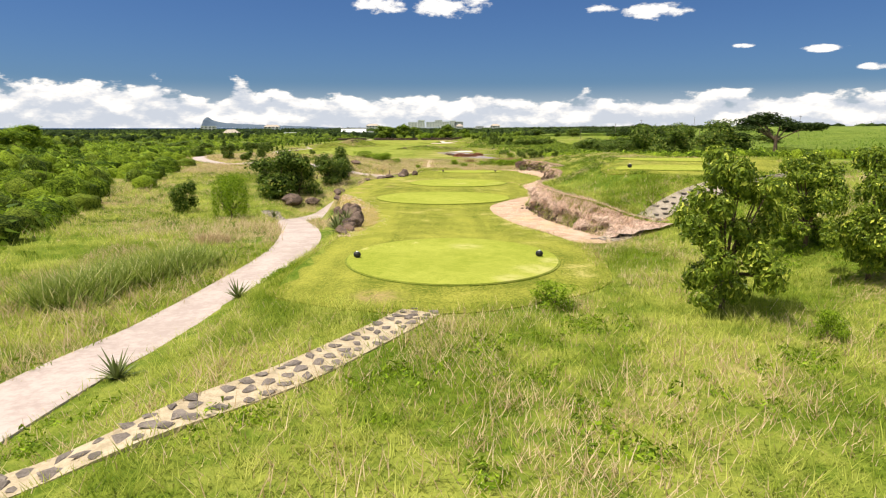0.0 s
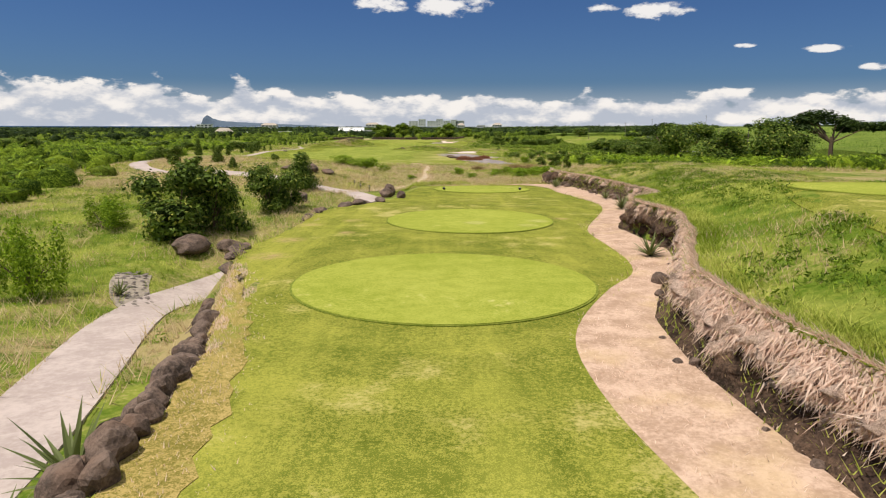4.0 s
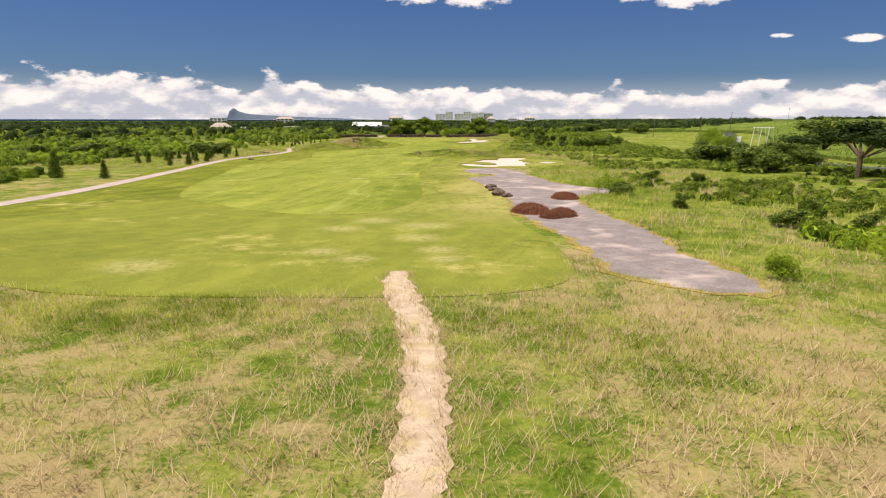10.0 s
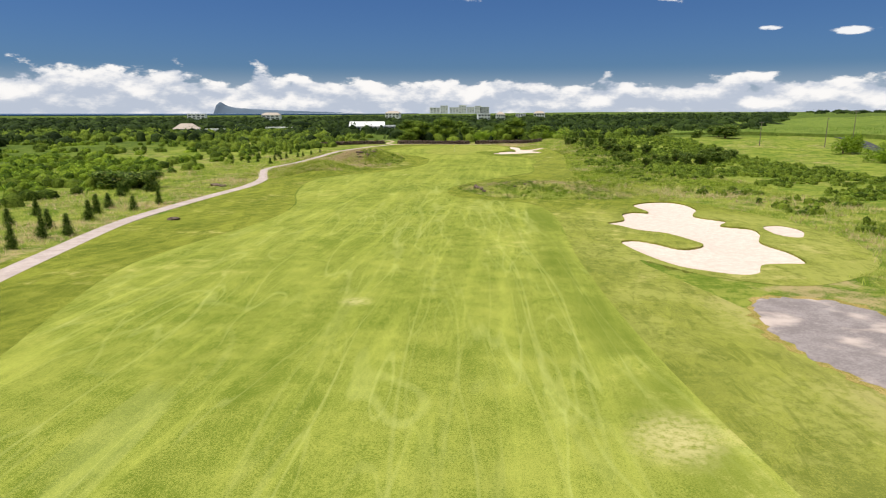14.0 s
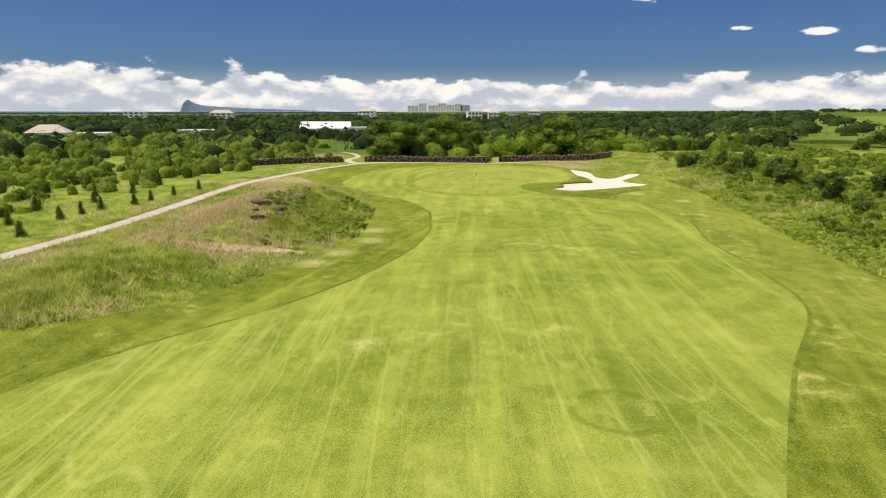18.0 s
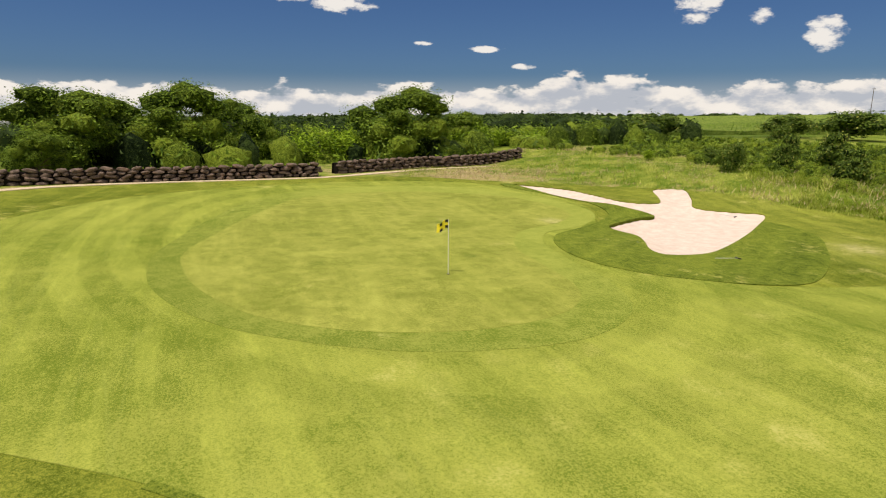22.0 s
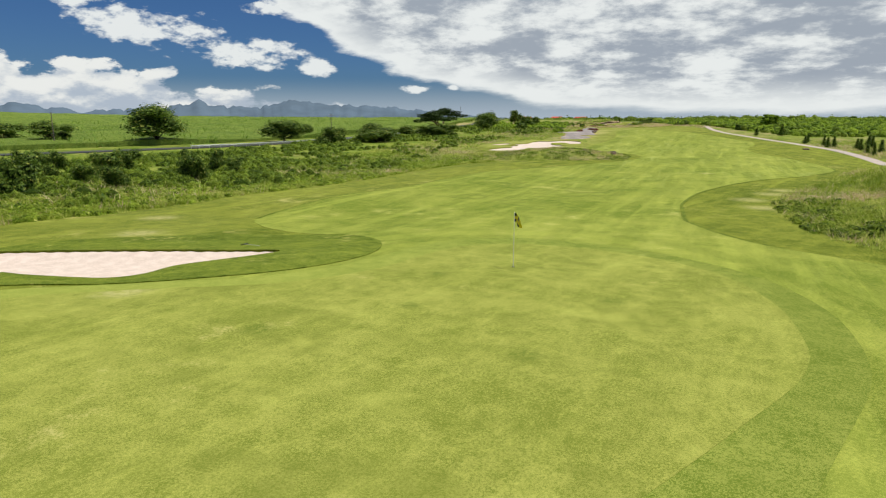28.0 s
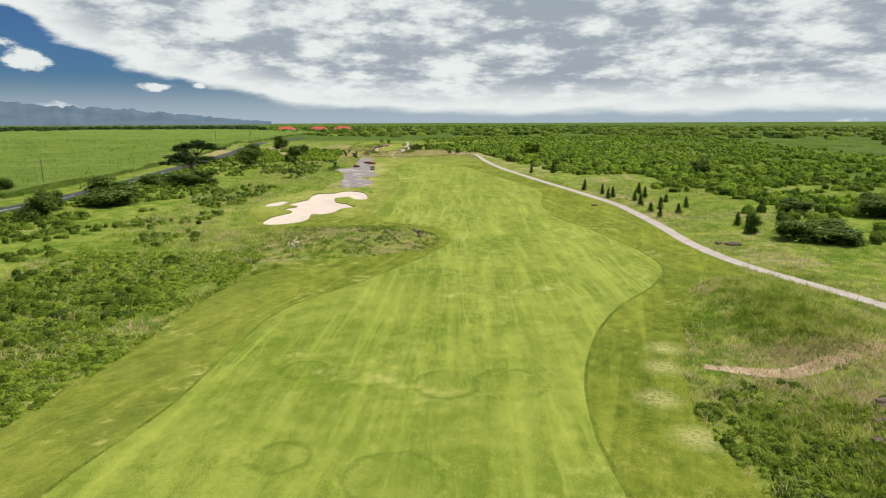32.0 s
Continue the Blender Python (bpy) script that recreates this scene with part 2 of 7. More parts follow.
def mow_fairway(N, p, col, dark, light):
    """Straight bands up to the green, curved bands round it, long wandering passes down the hole."""
    x, y, z = N.add("ShaderNodeSeparateXYZ", {0: p}).outputs
    wob = N.math("MULTIPLY_ADD", N.noise(p, 0.25, 2.0), 1.4, -0.7)
    u = N.math("MULTIPLY", N.math("ADD", x, 27.0), 1 / 14.5)
    v = N.math("MULTIPLY", N.math("SUBTRACT", y, 466.0), 1 / 24.0)
    r = N.math("SQRT", N.math("MULTIPLY_ADD", u, u, N.math("MULTIPLY", v, v)))
    side = N.math("MULTIPLY", N.step(0.1, -0.5, u), N.step(-0.95, -0.5, v))
    near = N.math("MULTIPLY", N.step(409, 417, y), N.step(450, 441, y))
    straight = N.math("SINE", N.math("MULTIPLY_ADD", N.math("MULTIPLY_ADD", y, 0.07, N.math("ADD", x, N.math("MULTIPLY", wob, 0.25))), 1.30, 0.6))
    col = banded(N, col, straight, N.math("MULTIPLY", near, N.step(0.3, 0.6, N.noise(p, 0.12, 3.0))), 0.15, dark, light)
    curved = N.math("SINE", N.math("MULTIPLY", N.math("MULTIPLY_ADD", wob, 0.012, r), 30.0))
    col = banded(N, col, curved, N.math("MULTIPLY", N.math("MAXIMUM", side, N.math("MULTIPLY", N.step(1.35, 1.2, r), 0.8)), N.step(2.0, 1.5, r)), 0.19, dark, light)
    far = N.step(412, 395, y)
    bend = N.math("MULTIPLY_ADD", N.math("SINE", N.math("MULTIPLY", y, 0.021)), 5.0, N.math("MULTIPLY_ADD", y, 0.09, x))
    passes = N.math("SINE", N.math("MULTIPLY", N.math("MULTIPLY_ADD", wob, 1.0, bend), 0.85))
    # the first cut of the mower along the edge lies darker
    line = N.add("ShaderNodeFloatCurve", {"Value": N.math("MULTIPLY_ADD", y, 1 / 150, -1.06)})
    ends = line.mapping.curves[0].points
    ends[0].location, ends[1].location = (0.0, 0.55), (1.0, 0.55)
    for at, value in ((0.12, 0.88), (0.22, 0.80), (0.34, 0.48), (0.48, 0.36), (0.62, 0.38), (0.74, 0.44), (0.9, 0.62)):
        ends.new(at, value)
    line.mapping.update()
    off = N.math("ABSOLUTE", N.math("SUBTRACT", N.math("ADD", x, N.math("MULTIPLY", wob, 0.9)), N.math("MULTIPLY_ADD", line.outputs[0], 10.0, -17.4)))
    cut = N.math("MULTIPLY", N.math("MULTIPLY", N.step(2.3, 0.9, off), N.step(0.28, 0.55, N.noise(p, 0.2, 3.0))), N.math("MULTIPLY", N.step(163, 172, y), N.step(312, 300, y)))
    col = N.mix(N.math("MULTIPLY", cut, 0.62), col, tuple(0.75 * a + 0.14 * b for a, b in zip(dark, light)))
    return banded(N, col, passes, N.math("MULTIPLY", far, N.step(0.36, 0.64, N.noise(p, 0.06, 3.0))), 0.11, dark, light)


def mow_rough(N, p, col, dark, light):
    x, y, z = N.add("ShaderNodeSeparateXYZ", {0: p}).outputs
    wob = N.math("MULTIPLY_ADD", N.noise(p, 0.2, 2.0), 2.0, -1.0)
    wave = N.math("SINE", N.math("MULTIPLY", N.math("ADD", wob, N.math("MULTIPLY_ADD", y, 0.22, x)), 1.7))
    col = banded(N, col, wave, N.step(0.40, 0.62, N.noise(p, 0.09, 3.0)), 0.15, dark, light)
    # paler where the hole begins
    front = N.math("MULTIPLY", N.step(186, 164, y), N.step(-46, -36, x))
    col = N.mix(N.math("MULTIPLY", front, 0.38), col, (0.265, 0.285, 0.060))
    # thin dry growth on the slope towards the gravel and the fairway bunker
    slope = N.math("MULTIPLY", N.step(-17, -9, x), N.math("MULTIPLY", N.step(150, 175, y), N.step(312, 290, y)))
    slope = N.math("MAXIMUM", slope, N.math("MULTIPLY", N.math("MULTIPLY", N.step(-6, 2, x), N.math("MULTIPLY", N.step(350, 372, y), N.step(475, 462, y))), 0.25))
    tuft = N.math("MULTIPLY_ADD", N.math("SUBTRACT", N.noise(p, 1.6, 4.0, 0.7), 0.5), 0.7, N.noise(p, 0.11, 4.0, 0.6))
    col = N.mix(N.math("MULTIPLY", slope, N.math("MULTIPLY_ADD", N.step(0.42, 0.62, tuft), 0.45, 0.30)), col, (0.310, 0.318, 0.078))
    drag = N.noise(N.add("ShaderNodeVectorMath", {0: p, 1: (1.0, 0.3, 0.3)}, operation="MULTIPLY").outputs[0], 0.9, 5.0, 0.7, dist=0.8)
    col = N.mix(N.math("MULTIPLY", slope, N.math("MULTIPLY", N.step(0.50, 0.38, drag), 0.45)), col, tuple(0.7 * a + 0.2 * b for a, b in zip(dark, light)))
    bare = N.math("MULTIPLY", N.math("MULTIPLY", N.step(-6.5, -1.5, N.math("MULTIPLY_ADD", wob, 1.2, x)), N.step(152, 168, y)), N.step(256, 244, y))
    return N.mix(N.math("MULTIPLY", bare, N.math("MULTIPLY", N.math("MULTIPLY_ADD", N.step(0.46, 0.60, tuft), 0.34, 0.12), 1.0)), col, (0.43, 0.36, 0.155))


def mow_fringe(N, p, col, dark, light):
    """Darker on the side away from the bunker, paler on the other."""
    x, y, z = N.add("ShaderNodeSeparateXYZ", {0: p}).outputs
    side = N.math("MULTIPLY_ADD", N.math("ADD", x, 27.0), 0.06, N.math("MULTIPLY", N.math("SUBTRACT", y, 466.0), 0.010))
    side = N.math("MULTIPLY_ADD", N.math("SUBTRACT", N.noise(p, 0.3, 4.0, 0.7), 0.5), 0.9, side)
    col = N.mix(N.math("MULTIPLY", N.step(-0.25, -1.0, side), 0.27), col, tuple(0.65 * a + 0.12 * b for a, b in zip(dark, light)))
    return N.mix(N.math("MULTIPLY", N.step(-0.2, 0.6, side), 0.4), col, tuple(1.2 * b for b in light))


def mow_green(N, p, col, dark, light):
    """Soft dark spots and worn yellow ones."""
    a = N.noise(p, 0.33, 3.0, 0.6)
    b = N.noise(N.add("ShaderNodeVectorMath", {0: p, 1: (50.0, 9.0, 0.0)}, operation="ADD").outputs[0], 0.21, 4.0, 0.65)
    col = N.mix(N.math("MULTIPLY", N.step(0.54, 0.70, a), 0.5), col, tuple(0.8 * c + 0.1 * d for c, d in zip(dark, light)))
    return N.mix(N.math("MULTIPLY", N.step(0.55, 0.72, b), 0.4), col, tuple(1.25 * c for c in light))


def mow_tees(N, p, col, dark, light):
    """Bands that run round the tees."""
    x, y, z = N.add("ShaderNodeSeparateXYZ", {0: p}).outputs
    wob = N.math("MULTIPLY_ADD", N.noise(p, 0.5, 2.0), 0.9, -0.45)
    near = None
    for cx, cy, rx, ry in ((0.3, 19.5, 3.37, 3.8), (0.0, 40.15, 4.3, 4.25), (1.3, 53.8, 4.15, 4.5), (3.1, 73.6, 3.9, 4.3)):
        u, v = N.math("MULTIPLY", N.math("SUBTRACT", x, cx), 1 / rx), N.math("MULTIPLY", N.math("SUBTRACT", y, cy), 1 / ry)
        d = N.math("SQRT", N.math("MULTIPLY_ADD", u, u, N.math("MULTIPLY", v, v)))
        near = d if near is None else N.math("MINIMUM", near, d)
    wave = N.math("SINE", N.math("MULTIPLY", N.math("MULTIPLY_ADD", wob, 0.12, near), 11.0))
    return banded(N, col, wave, N.step(0.34, 0.6, N.noise(p, 0.35, 3.0)), 0.15, dark, light)


def turf(name, dark, light, dry=None, dry_amount=0.0, streak=0.0, streak_dir=0.0, grain=1.0, bump_height=0.02, patch=0.12, marks=(), lines=0.0, mown=None):
    m, N = material(name)
    p = place_vec(N)
    big = N.noise(p, patch, 5.0, 0.6)
    mid = N.noise(p, patch * 7, 4.0, 0.6)
    fine = N.noise(p, 9.0 * grain, 3.0, 0.7)
    tiny = N.noise(p, 34.0 * grain, 2.0, 0.7)
    f = N.math("MULTIPLY_ADD", N.math("SUBTRACT", mid, 0.5), 1.0, N.math("MULTIPLY_ADD", N.math("SUBTRACT", fine, 0.5), 1.9, big))
    f = N.math("MULTIPLY_ADD", N.math("SUBTRACT", tiny, 0.5), 2.6, f)
    col = N.mix(N.math("MULTIPLY_ADD", f, 2.0, -0.5, True), dark, light)
    if lines:
        # thin curved wheel lines
        for k, (sx, sy, at) in enumerate(((1.0, 0.10, 3.0), (0.8, 0.22, 11.0), (1.3, 0.07, 23.0), (0.9, 0.15, 37.0), (1.5, 0.11, 51.0))):
            q = N.add("ShaderNodeVectorMath", {0: N.add("ShaderNodeVectorMath", {0: p, 1: (sx, sy, 0.0)}, operation="MULTIPLY").outputs[0], 1: (at, at, at)}, operation="ADD").outputs[0]
            w = N.math("ABSOLUTE", N.math("SUBTRACT", N.noise(q, 0.16 + 0.04 * k, 1.5, 0.4), 0.5))
            keep = N.math("MULTIPLY", N.step(0.34, 0.62, N.noise(q, 0.11, 3.0)), N.math("MULTIPLY_ADD", N.step(420, 350, N.add("ShaderNodeSeparateXYZ", {0: p}).outputs[1]), 0.8, 0.2))
            col = N.mix(N.math("MULTIPLY", N.math("MULTIPLY", N.step(0.012, 0.003, w), keep), lines), col, (light[0] * 1.35, light[1] * 1.35, light[2] * 2.2))
    if streak:
        turn = N.add("ShaderNodeVectorRotate", {"Vector": p, "Angle": radians(streak_dir)}, rotation_type="Z_AXIS").outputs[0]
        thin = N.add("ShaderNodeVectorMath", {0: turn, 1: (1.0, 0.055, 0.3)}, operation="MULTIPLY").outputs[0]
        s = N.noise(thin, 0.55, 5.0, 0.62, dist=0.6)
        brush = N.noise(N.add("ShaderNodeVectorMath", {0: turn, 1: (1.0, 0.42, 0.3)}, operation="MULTIPLY").outputs[0], 2.1, 5.0, 0.72, dist=0.8)
        col = N.mix(N.math("MULTIPLY", N.step(0.53, 0.68, brush), 0.20), col, tuple(min(1, c * 1.45) for c in light))
        col = N.mix(N.math("MULTIPLY", N.step(0.48, 0.34, brush), 0.22), col, tuple(c * 0.8 for c in dark))
        col = N.mix(N.math("MULTIPLY", N.step(0.46, 0.72, s), streak), col, tuple(min(1, c * 1.55) for c in light))
        col = N.mix(N.math("MULTIPLY", N.step(0.47, 0.28, s), streak * 0.7), col, tuple(c * 0.75 for c in dark))
    if mown:
        col = mown(N, p, col, dark, light)
    if dry is not None:
        d = N.math("MULTIPLY_ADD", N.math("SUBTRACT", mid, 0.5), 0.7, N.noise(N.add("ShaderNodeVectorMath", {0: p, 1: (31.0, 17.0, 0.0)}, operation="ADD").outputs[0], patch * 0.8, 5.0, 0.6))
        d = N.math("MULTIPLY_ADD", N.math("SUBTRACT", fine, 0.5), 0.4, d)
        col = N.mix(N.step(0.72 - dry_amount, 0.95 - dry_amount, d), col, dry)
    if marks:
        col = marks_on(N, p, col, marks)
    h = N.math("MULTIPLY_ADD", N.noise(p, 30.0 * grain, 2.0, 0.7), 0.5, fine)
    finish(N, col, 0.9, h, bump_height, 0.04)
    return m


def rocky(name, dark, light, scale=1.0, bump_height=0.08, rough=0.9, tint=None, tint_amount=0.35):
    m, N = material(name)
    p = place_vec(N)
    a, b = N.noise(p, 1.3 * scale, 6.0, 0.65), N.noise(p, 11.0 * scale, 4.0, 0.7)
    f = N.math("MULTIPLY_ADD", N.math("SUBTRACT", b, 0.5), 0.8, a)
    col = N.mix(N.step(0.3, 0.72, f), dark, light)
    info = N.add("ShaderNodeObjectInfo").outputs["Random"]
    col = N.mix(N.math("MULTIPLY", info, 0.35), col, tuple(c * 0.55 for c in light))
    if tint:
        col = N.mix(N.math("MULTIPLY", N.step(0.5, 0.7, N.noise(p, 0.5 * scale, 3.0)), tint_amount), col, tint)
    finish(N, col, rough, N.math("ADD", a, N.math("MULTIPLY", b, 0.35)), bump_height, 0.15)
    return m


def leafy(name, dark, light, rough=0.5, translucent=0.3, spec=0.35, odd=None):
    m, N = material(name)
    r = N.add("ShaderNodeNewGeometry").outputs["Random Per Island"]
    info = N.add("ShaderNodeObjectInfo").outputs["Random"]
    col = N.mix(r, dark, light)
    col = N.mix(N.math("MULTIPLY", info, 0.4), col, tuple(0.5 * (a + b) * 0.75 for a, b in zip(dark, light)))
    if odd:
        col = N.mix(N.step(0.9, 0.93, r), col, odd)
    finish(N, col, rough, None, 0, spec * 0.4, 0.0, translucent)
    return m


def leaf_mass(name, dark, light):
    """The dense inside of a bush: small leaves that cannot be told apart, the shade between them painted in dark tones.
    """
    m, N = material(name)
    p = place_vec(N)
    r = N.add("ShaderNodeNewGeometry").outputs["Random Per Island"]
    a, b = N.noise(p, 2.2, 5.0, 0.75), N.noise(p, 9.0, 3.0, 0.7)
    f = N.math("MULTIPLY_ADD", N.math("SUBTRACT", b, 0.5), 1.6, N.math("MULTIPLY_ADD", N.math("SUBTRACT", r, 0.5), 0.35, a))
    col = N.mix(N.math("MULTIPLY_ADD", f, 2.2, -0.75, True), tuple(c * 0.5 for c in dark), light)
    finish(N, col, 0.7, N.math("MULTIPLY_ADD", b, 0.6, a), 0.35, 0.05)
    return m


def plain(name, color, rough=0.6, metal=0.0, spec=0.4, scale=6.0, vary=0.12, bump_height=0.004):
    m, N = material(name)
    p = place_vec(N)
    n = N.noise(p, scale, 5.0, 0.65)
    col = N.mix(N.math("MULTIPLY", N.step(0.35, 0.75, n), vary * 2), color, tuple(c * 0.55 for c in color))
    finish(N, col, rough, n, bump_height, spec, metal)
    return m


PALE, BARE, DEEP = (0.50, 0.44, 0.20), (0.46, 0.30, 0.17), (0.075, 0.115, 0.012)
M_GREEN = turf("putting_green_turf", (0.148, 0.178, 0.024), (0.318, 0.326, 0.072), (0.42, 0.38, 0.13), 0.06, 0.2, 10, 1.5, 0.006, 0.16, [(-37.1, 447.7, 1.3, DEEP, "spot"), (-38.2, 471.7, 1.2, DEEP, "spot"), (-31, 466, 0.8, DEEP, "spot"), (-24, 456, 0.7, DEEP, "spot"), (-33, 458, 0.9, DEEP, "spot"), (-21, 467, 0.9, DEEP, "spot"), (-25, 462, 0.7, DEEP, "spot"), (-11.5, 464.5, 1.6, PALE, "spot")], mown=mow_green)
M_TEE = turf("tee_turf", (0.20, 0.245, 0.026), (0.345, 0.365, 0.068), (0.52, 0.45, 0.20), 0.05, 0.0, 0, 1.8, 0.006, 0.3, [(2.8, 17.6, 0.9, PALE, "spot"), (3.5, 18.9, 0.6, PALE, "spot"), (1.9, 16.4, 0.6, PALE, "spot"), (4.7, 53.2, 0.7, PALE, "spot"), (4.0, 51.7, 0.6, PALE, "spot"), (6.2, 73.2, 0.5, PALE, "spot"), (5.6, 75.6, 0.6, PALE, "spot"), (0.8, 21.5, 0.7, PALE, "spot"), (1.5, 52.5, 0.7, PALE, "spot")])
M_FAIR = turf("fairway_turf", (0.104, 0.150, 0.013), (0.292, 0.314, 0.059), (0.42, 0.40, 0.12), 0.07, 0.30, 4, 1.2, 0.012, 0.06, [(-12, 415, 2.1, DEEP, "ring"), (-20.4, 418, 3.4, DEEP, "ring"), (-10.5, 398.8, 2.2, DEEP, "ring"), (-24.5, 402.5, 3.0, DEEP, "ring"), (-30.5, 402.6, 3.4, DEEP, "ring"), (-25, 359.8, 2.4, DEEP, "ring"), (-38, 336.8, 3.8, DEEP, "ring"), (-47.8, 339.5, 1.8, DEEP, "ring"), (-13.8, 224, 2.6, PALE, "spot"), (-40, 370, 1.6, PALE, "spot"), (-21, 210, 2.0, PALE, "spot"), (-14.6, 222.7, 2.4, PALE, "spot"), (-32.5, 245.3, 1.6, PALE, "spot"), (-15.1, 213.4, 1.5, PALE, "spot"), (-12.6, 192, 2.3, DEEP, "ring")], 0.30, mown=mow_fairway)
M_APRON = turf("apron_turf", (0.090, 0.120, 0.012), (0.294, 0.290, 0.052), (0.44, 0.38, 0.14), 0.13, 0.3, 0, 1.3, 0.02, 0.12, [(-4.6, 53.5, 0.6, BARE, "spot"), (-4.3, 49.5, 0.5, BARE, "spot"), (6.1, 54.5, 0.6, BARE, "spot"), (-1.6, 14.6, 0.8, BARE, "spot"), (-6.2, 44, 0.9, BARE, "spot"), (-6.3, 47.5, 0.8, BARE, "spot"), (-6.5, 52, 0.8, BARE, "spot"), (-4.6, 34, 0.6, BARE, "spot")], mown=mow_tees)
M_ROUGH = turf("rough_turf", (0.060, 0.091, 0.007), (0.232, 0.250, 0.036), (0.42, 0.38, 0.13), 0.12, 0.28, 20, 1.1, 0.03, 0.09, [(4, 449, 2.4, PALE, "spot"), (10, 441, 2.2, PALE, "spot"), (-20, 137, 2.6, PALE, "spot"), (-9.6, 157.1, 2.6, PALE, "spot"), (-5.0, 154.1, 3.0, PALE, "spot"), (-11.6, 151.9, 2.2, PALE, "spot"), (-5.1, 147.9, 2.4, PALE, "spot"), (-10.8, 142.0, 1.8, PALE, "spot"), (-3.4, 143.1, 1.8, PALE, "spot"), (-8.2, 139.9, 1.6, PALE, "spot"), (-2.9, 140.1, 1.6, PALE, "spot"), (2.9, 145.7, 1.3, DEEP, "ring"), (-44, 413, 2.6, PALE, "spot"), (-43.4, 406, 2.6, PALE, "spot"), (-46.5, 399, 2.6, PALE, "spot"), (-48.5, 394, 2.6, PALE, "spot")], mown=mow_rough)
M_COLLAR = turf("collar_turf", (0.048, 0.082, 0.008), (0.190, 0.222, 0.030), (0.36, 0.34, 0.10), 0.10, 0.2, 60, 1.2, 0.03, 0.25)
M_FRINGE = turf("fringe_turf", (0.110, 0.155, 0.016), (0.280, 0.306, 0.062), (0.42, 0.40, 0.14), 0.06, 0.0, 0, 1.3, 0.012, 0.2, mown=mow_fringe)


def sward(N, p):
    """Patches of lush and of yellowed growth, shared by the soil and the blades on it."""
    return N.math("MULTIPLY_ADD", N.math("SUBTRACT", N.noise(p, 1.3, 3.0, 0.6), 0.5), 0.7, N.noise(p, 0.28, 3.0, 0.6))


def wild_ground():
    """Rough grassland near the hole; dark green undergrowth out beyond it."""
    m, N = material("wild_ground")
    p = place_vec(N)
    sx, sy, sz = N.add("ShaderNodeSeparateXYZ", {0: p}).outputs
    big, mid, fine = N.noise(p, 0.07, 5.0, 0.6), N.noise(p, 0.5, 4.0, 0.6), N.noise(p, 6.0, 4.0, 0.7)
    f = N.math("MULTIPLY_ADD", N.math("SUBTRACT", mid, 0.5), 0.9, N.math("MULTIPLY_ADD", N.math("SUBTRACT", fine, 0.5), 1.9, big))
    col = N.mix(N.math("MULTIPLY_ADD", f, 1.8, -0.4, True), (0.075, 0.125, 0.012), (0.25, 0.28, 0.045))
    col = N.mix(N.math("MULTIPLY", N.step(0.40, 0.64, sward(N, p)), 0.75), N.mix(0.5, col, (0.075, 0.14, 0.010)), N.mix(0.5, col, (0.34, 0.35, 0.075)))
    d = N.math("MULTIPLY_ADD", N.math("SUBTRACT", mid, 0.5), 0.8, N.noise(N.add("ShaderNodeVectorMath", {0: p, 1: (31.0, 17.0, 0.0)}, operation="ADD").outputs[0], 0.055, 5.0, 0.6))
    d = N.math("MULTIPLY_ADD", N.math("SUBTRACT", fine, 0.5), 0.6, d)
    meadow = N.math("MULTIPLY", N.step(74, 84, sy), N.step(140, 128, sy))
    lush = N.math("MULTIPLY", N.step(40, 25, sy), 0.12)
    high = N.math("MULTIPLY", N.math("MULTIPLY", N.step(5, 8, sx), N.step(34, 28, sx)), N.math("MULTIPLY", N.step(24, 28, sy), N.step(62, 52, sy)))
    wet = N.math("MULTIPLY", N.math("MAXIMUM", N.math("MULTIPLY", N.step(8, 14, sx), N.step(135, 150, sy)), N.step(-78, -95, sx)), 0.10)
    lush = N.math("ADD", lush, wet)
    d = N.math("SUBTRACT", N.math("MULTIPLY_ADD", meadow, 0.13, d), N.math("MULTIPLY_ADD", high, 0.12, lush))
    col = N.mix(N.math("MULTIPLY", N.step(0.46, 0.70, d), 0.85), col, (0.37, 0.285, 0.145))
    out = N.math("MAXIMUM", N.math("MAXIMUM", N.step(-130.0, -200.0, sx), N.step(512.0, 545.0, sy)), N.step(-10.0, -60.0, sy))
    dark = N.mix(N.step(0.35, 0.7, f), (0.035, 0.065, 0.012), (0.11, 0.16, 0.022))
    col = N.mix(N.math("MULTIPLY", out, 0.85), col, dark)
    finish(N, col, 0.9, N.math("MULTIPLY_ADD", N.noise(p, 22.0, 2.0, 0.7), 0.5, fine), 0.06, 0.04)
    return m


M_WILD = wild_ground()
M_BANK = turf("bank_grass", (0.10, 0.165, 0.014), (0.225, 0.27, 0.03), (0.42, 0.36, 0.14), 0.09, 0.0, 0, 0.9, 0.05, 0.25)
M_SCORCH = turf("scorched_turf", (0.17, 0.150, 0.030), (0.42, 0.315, 0.115), (0.20, 0.215, 0.035), 0.16, 0.0, 0, 1.2, 0.02, 0.5)
M_CANE = turf("cane_leaf_canopy", (0.072, 0.122, 0.018), (0.205, 0.262, 0.050), None, 0, 0.25, 70, 0.35, 0.3, 0.05)
M_SAND = rocky("bunker_sand", (0.57, 0.455, 0.385), (0.72, 0.59, 0.515), 1.0, 0.012, 0.95)
M_CONC = rocky("path_concrete", (0.40, 0.325, 0.295), (0.57, 0.48, 0.44), 0.5, 0.006, 0.85, (0.34, 0.28, 0.24), 0.45)
M_TRACK = rocky("dry_track", (0.42, 0.32, 0.215), (0.64, 0.52, 0.385), 1.6, 0.02, 0.95, (0.42, 0.36, 0.14), 0.5)
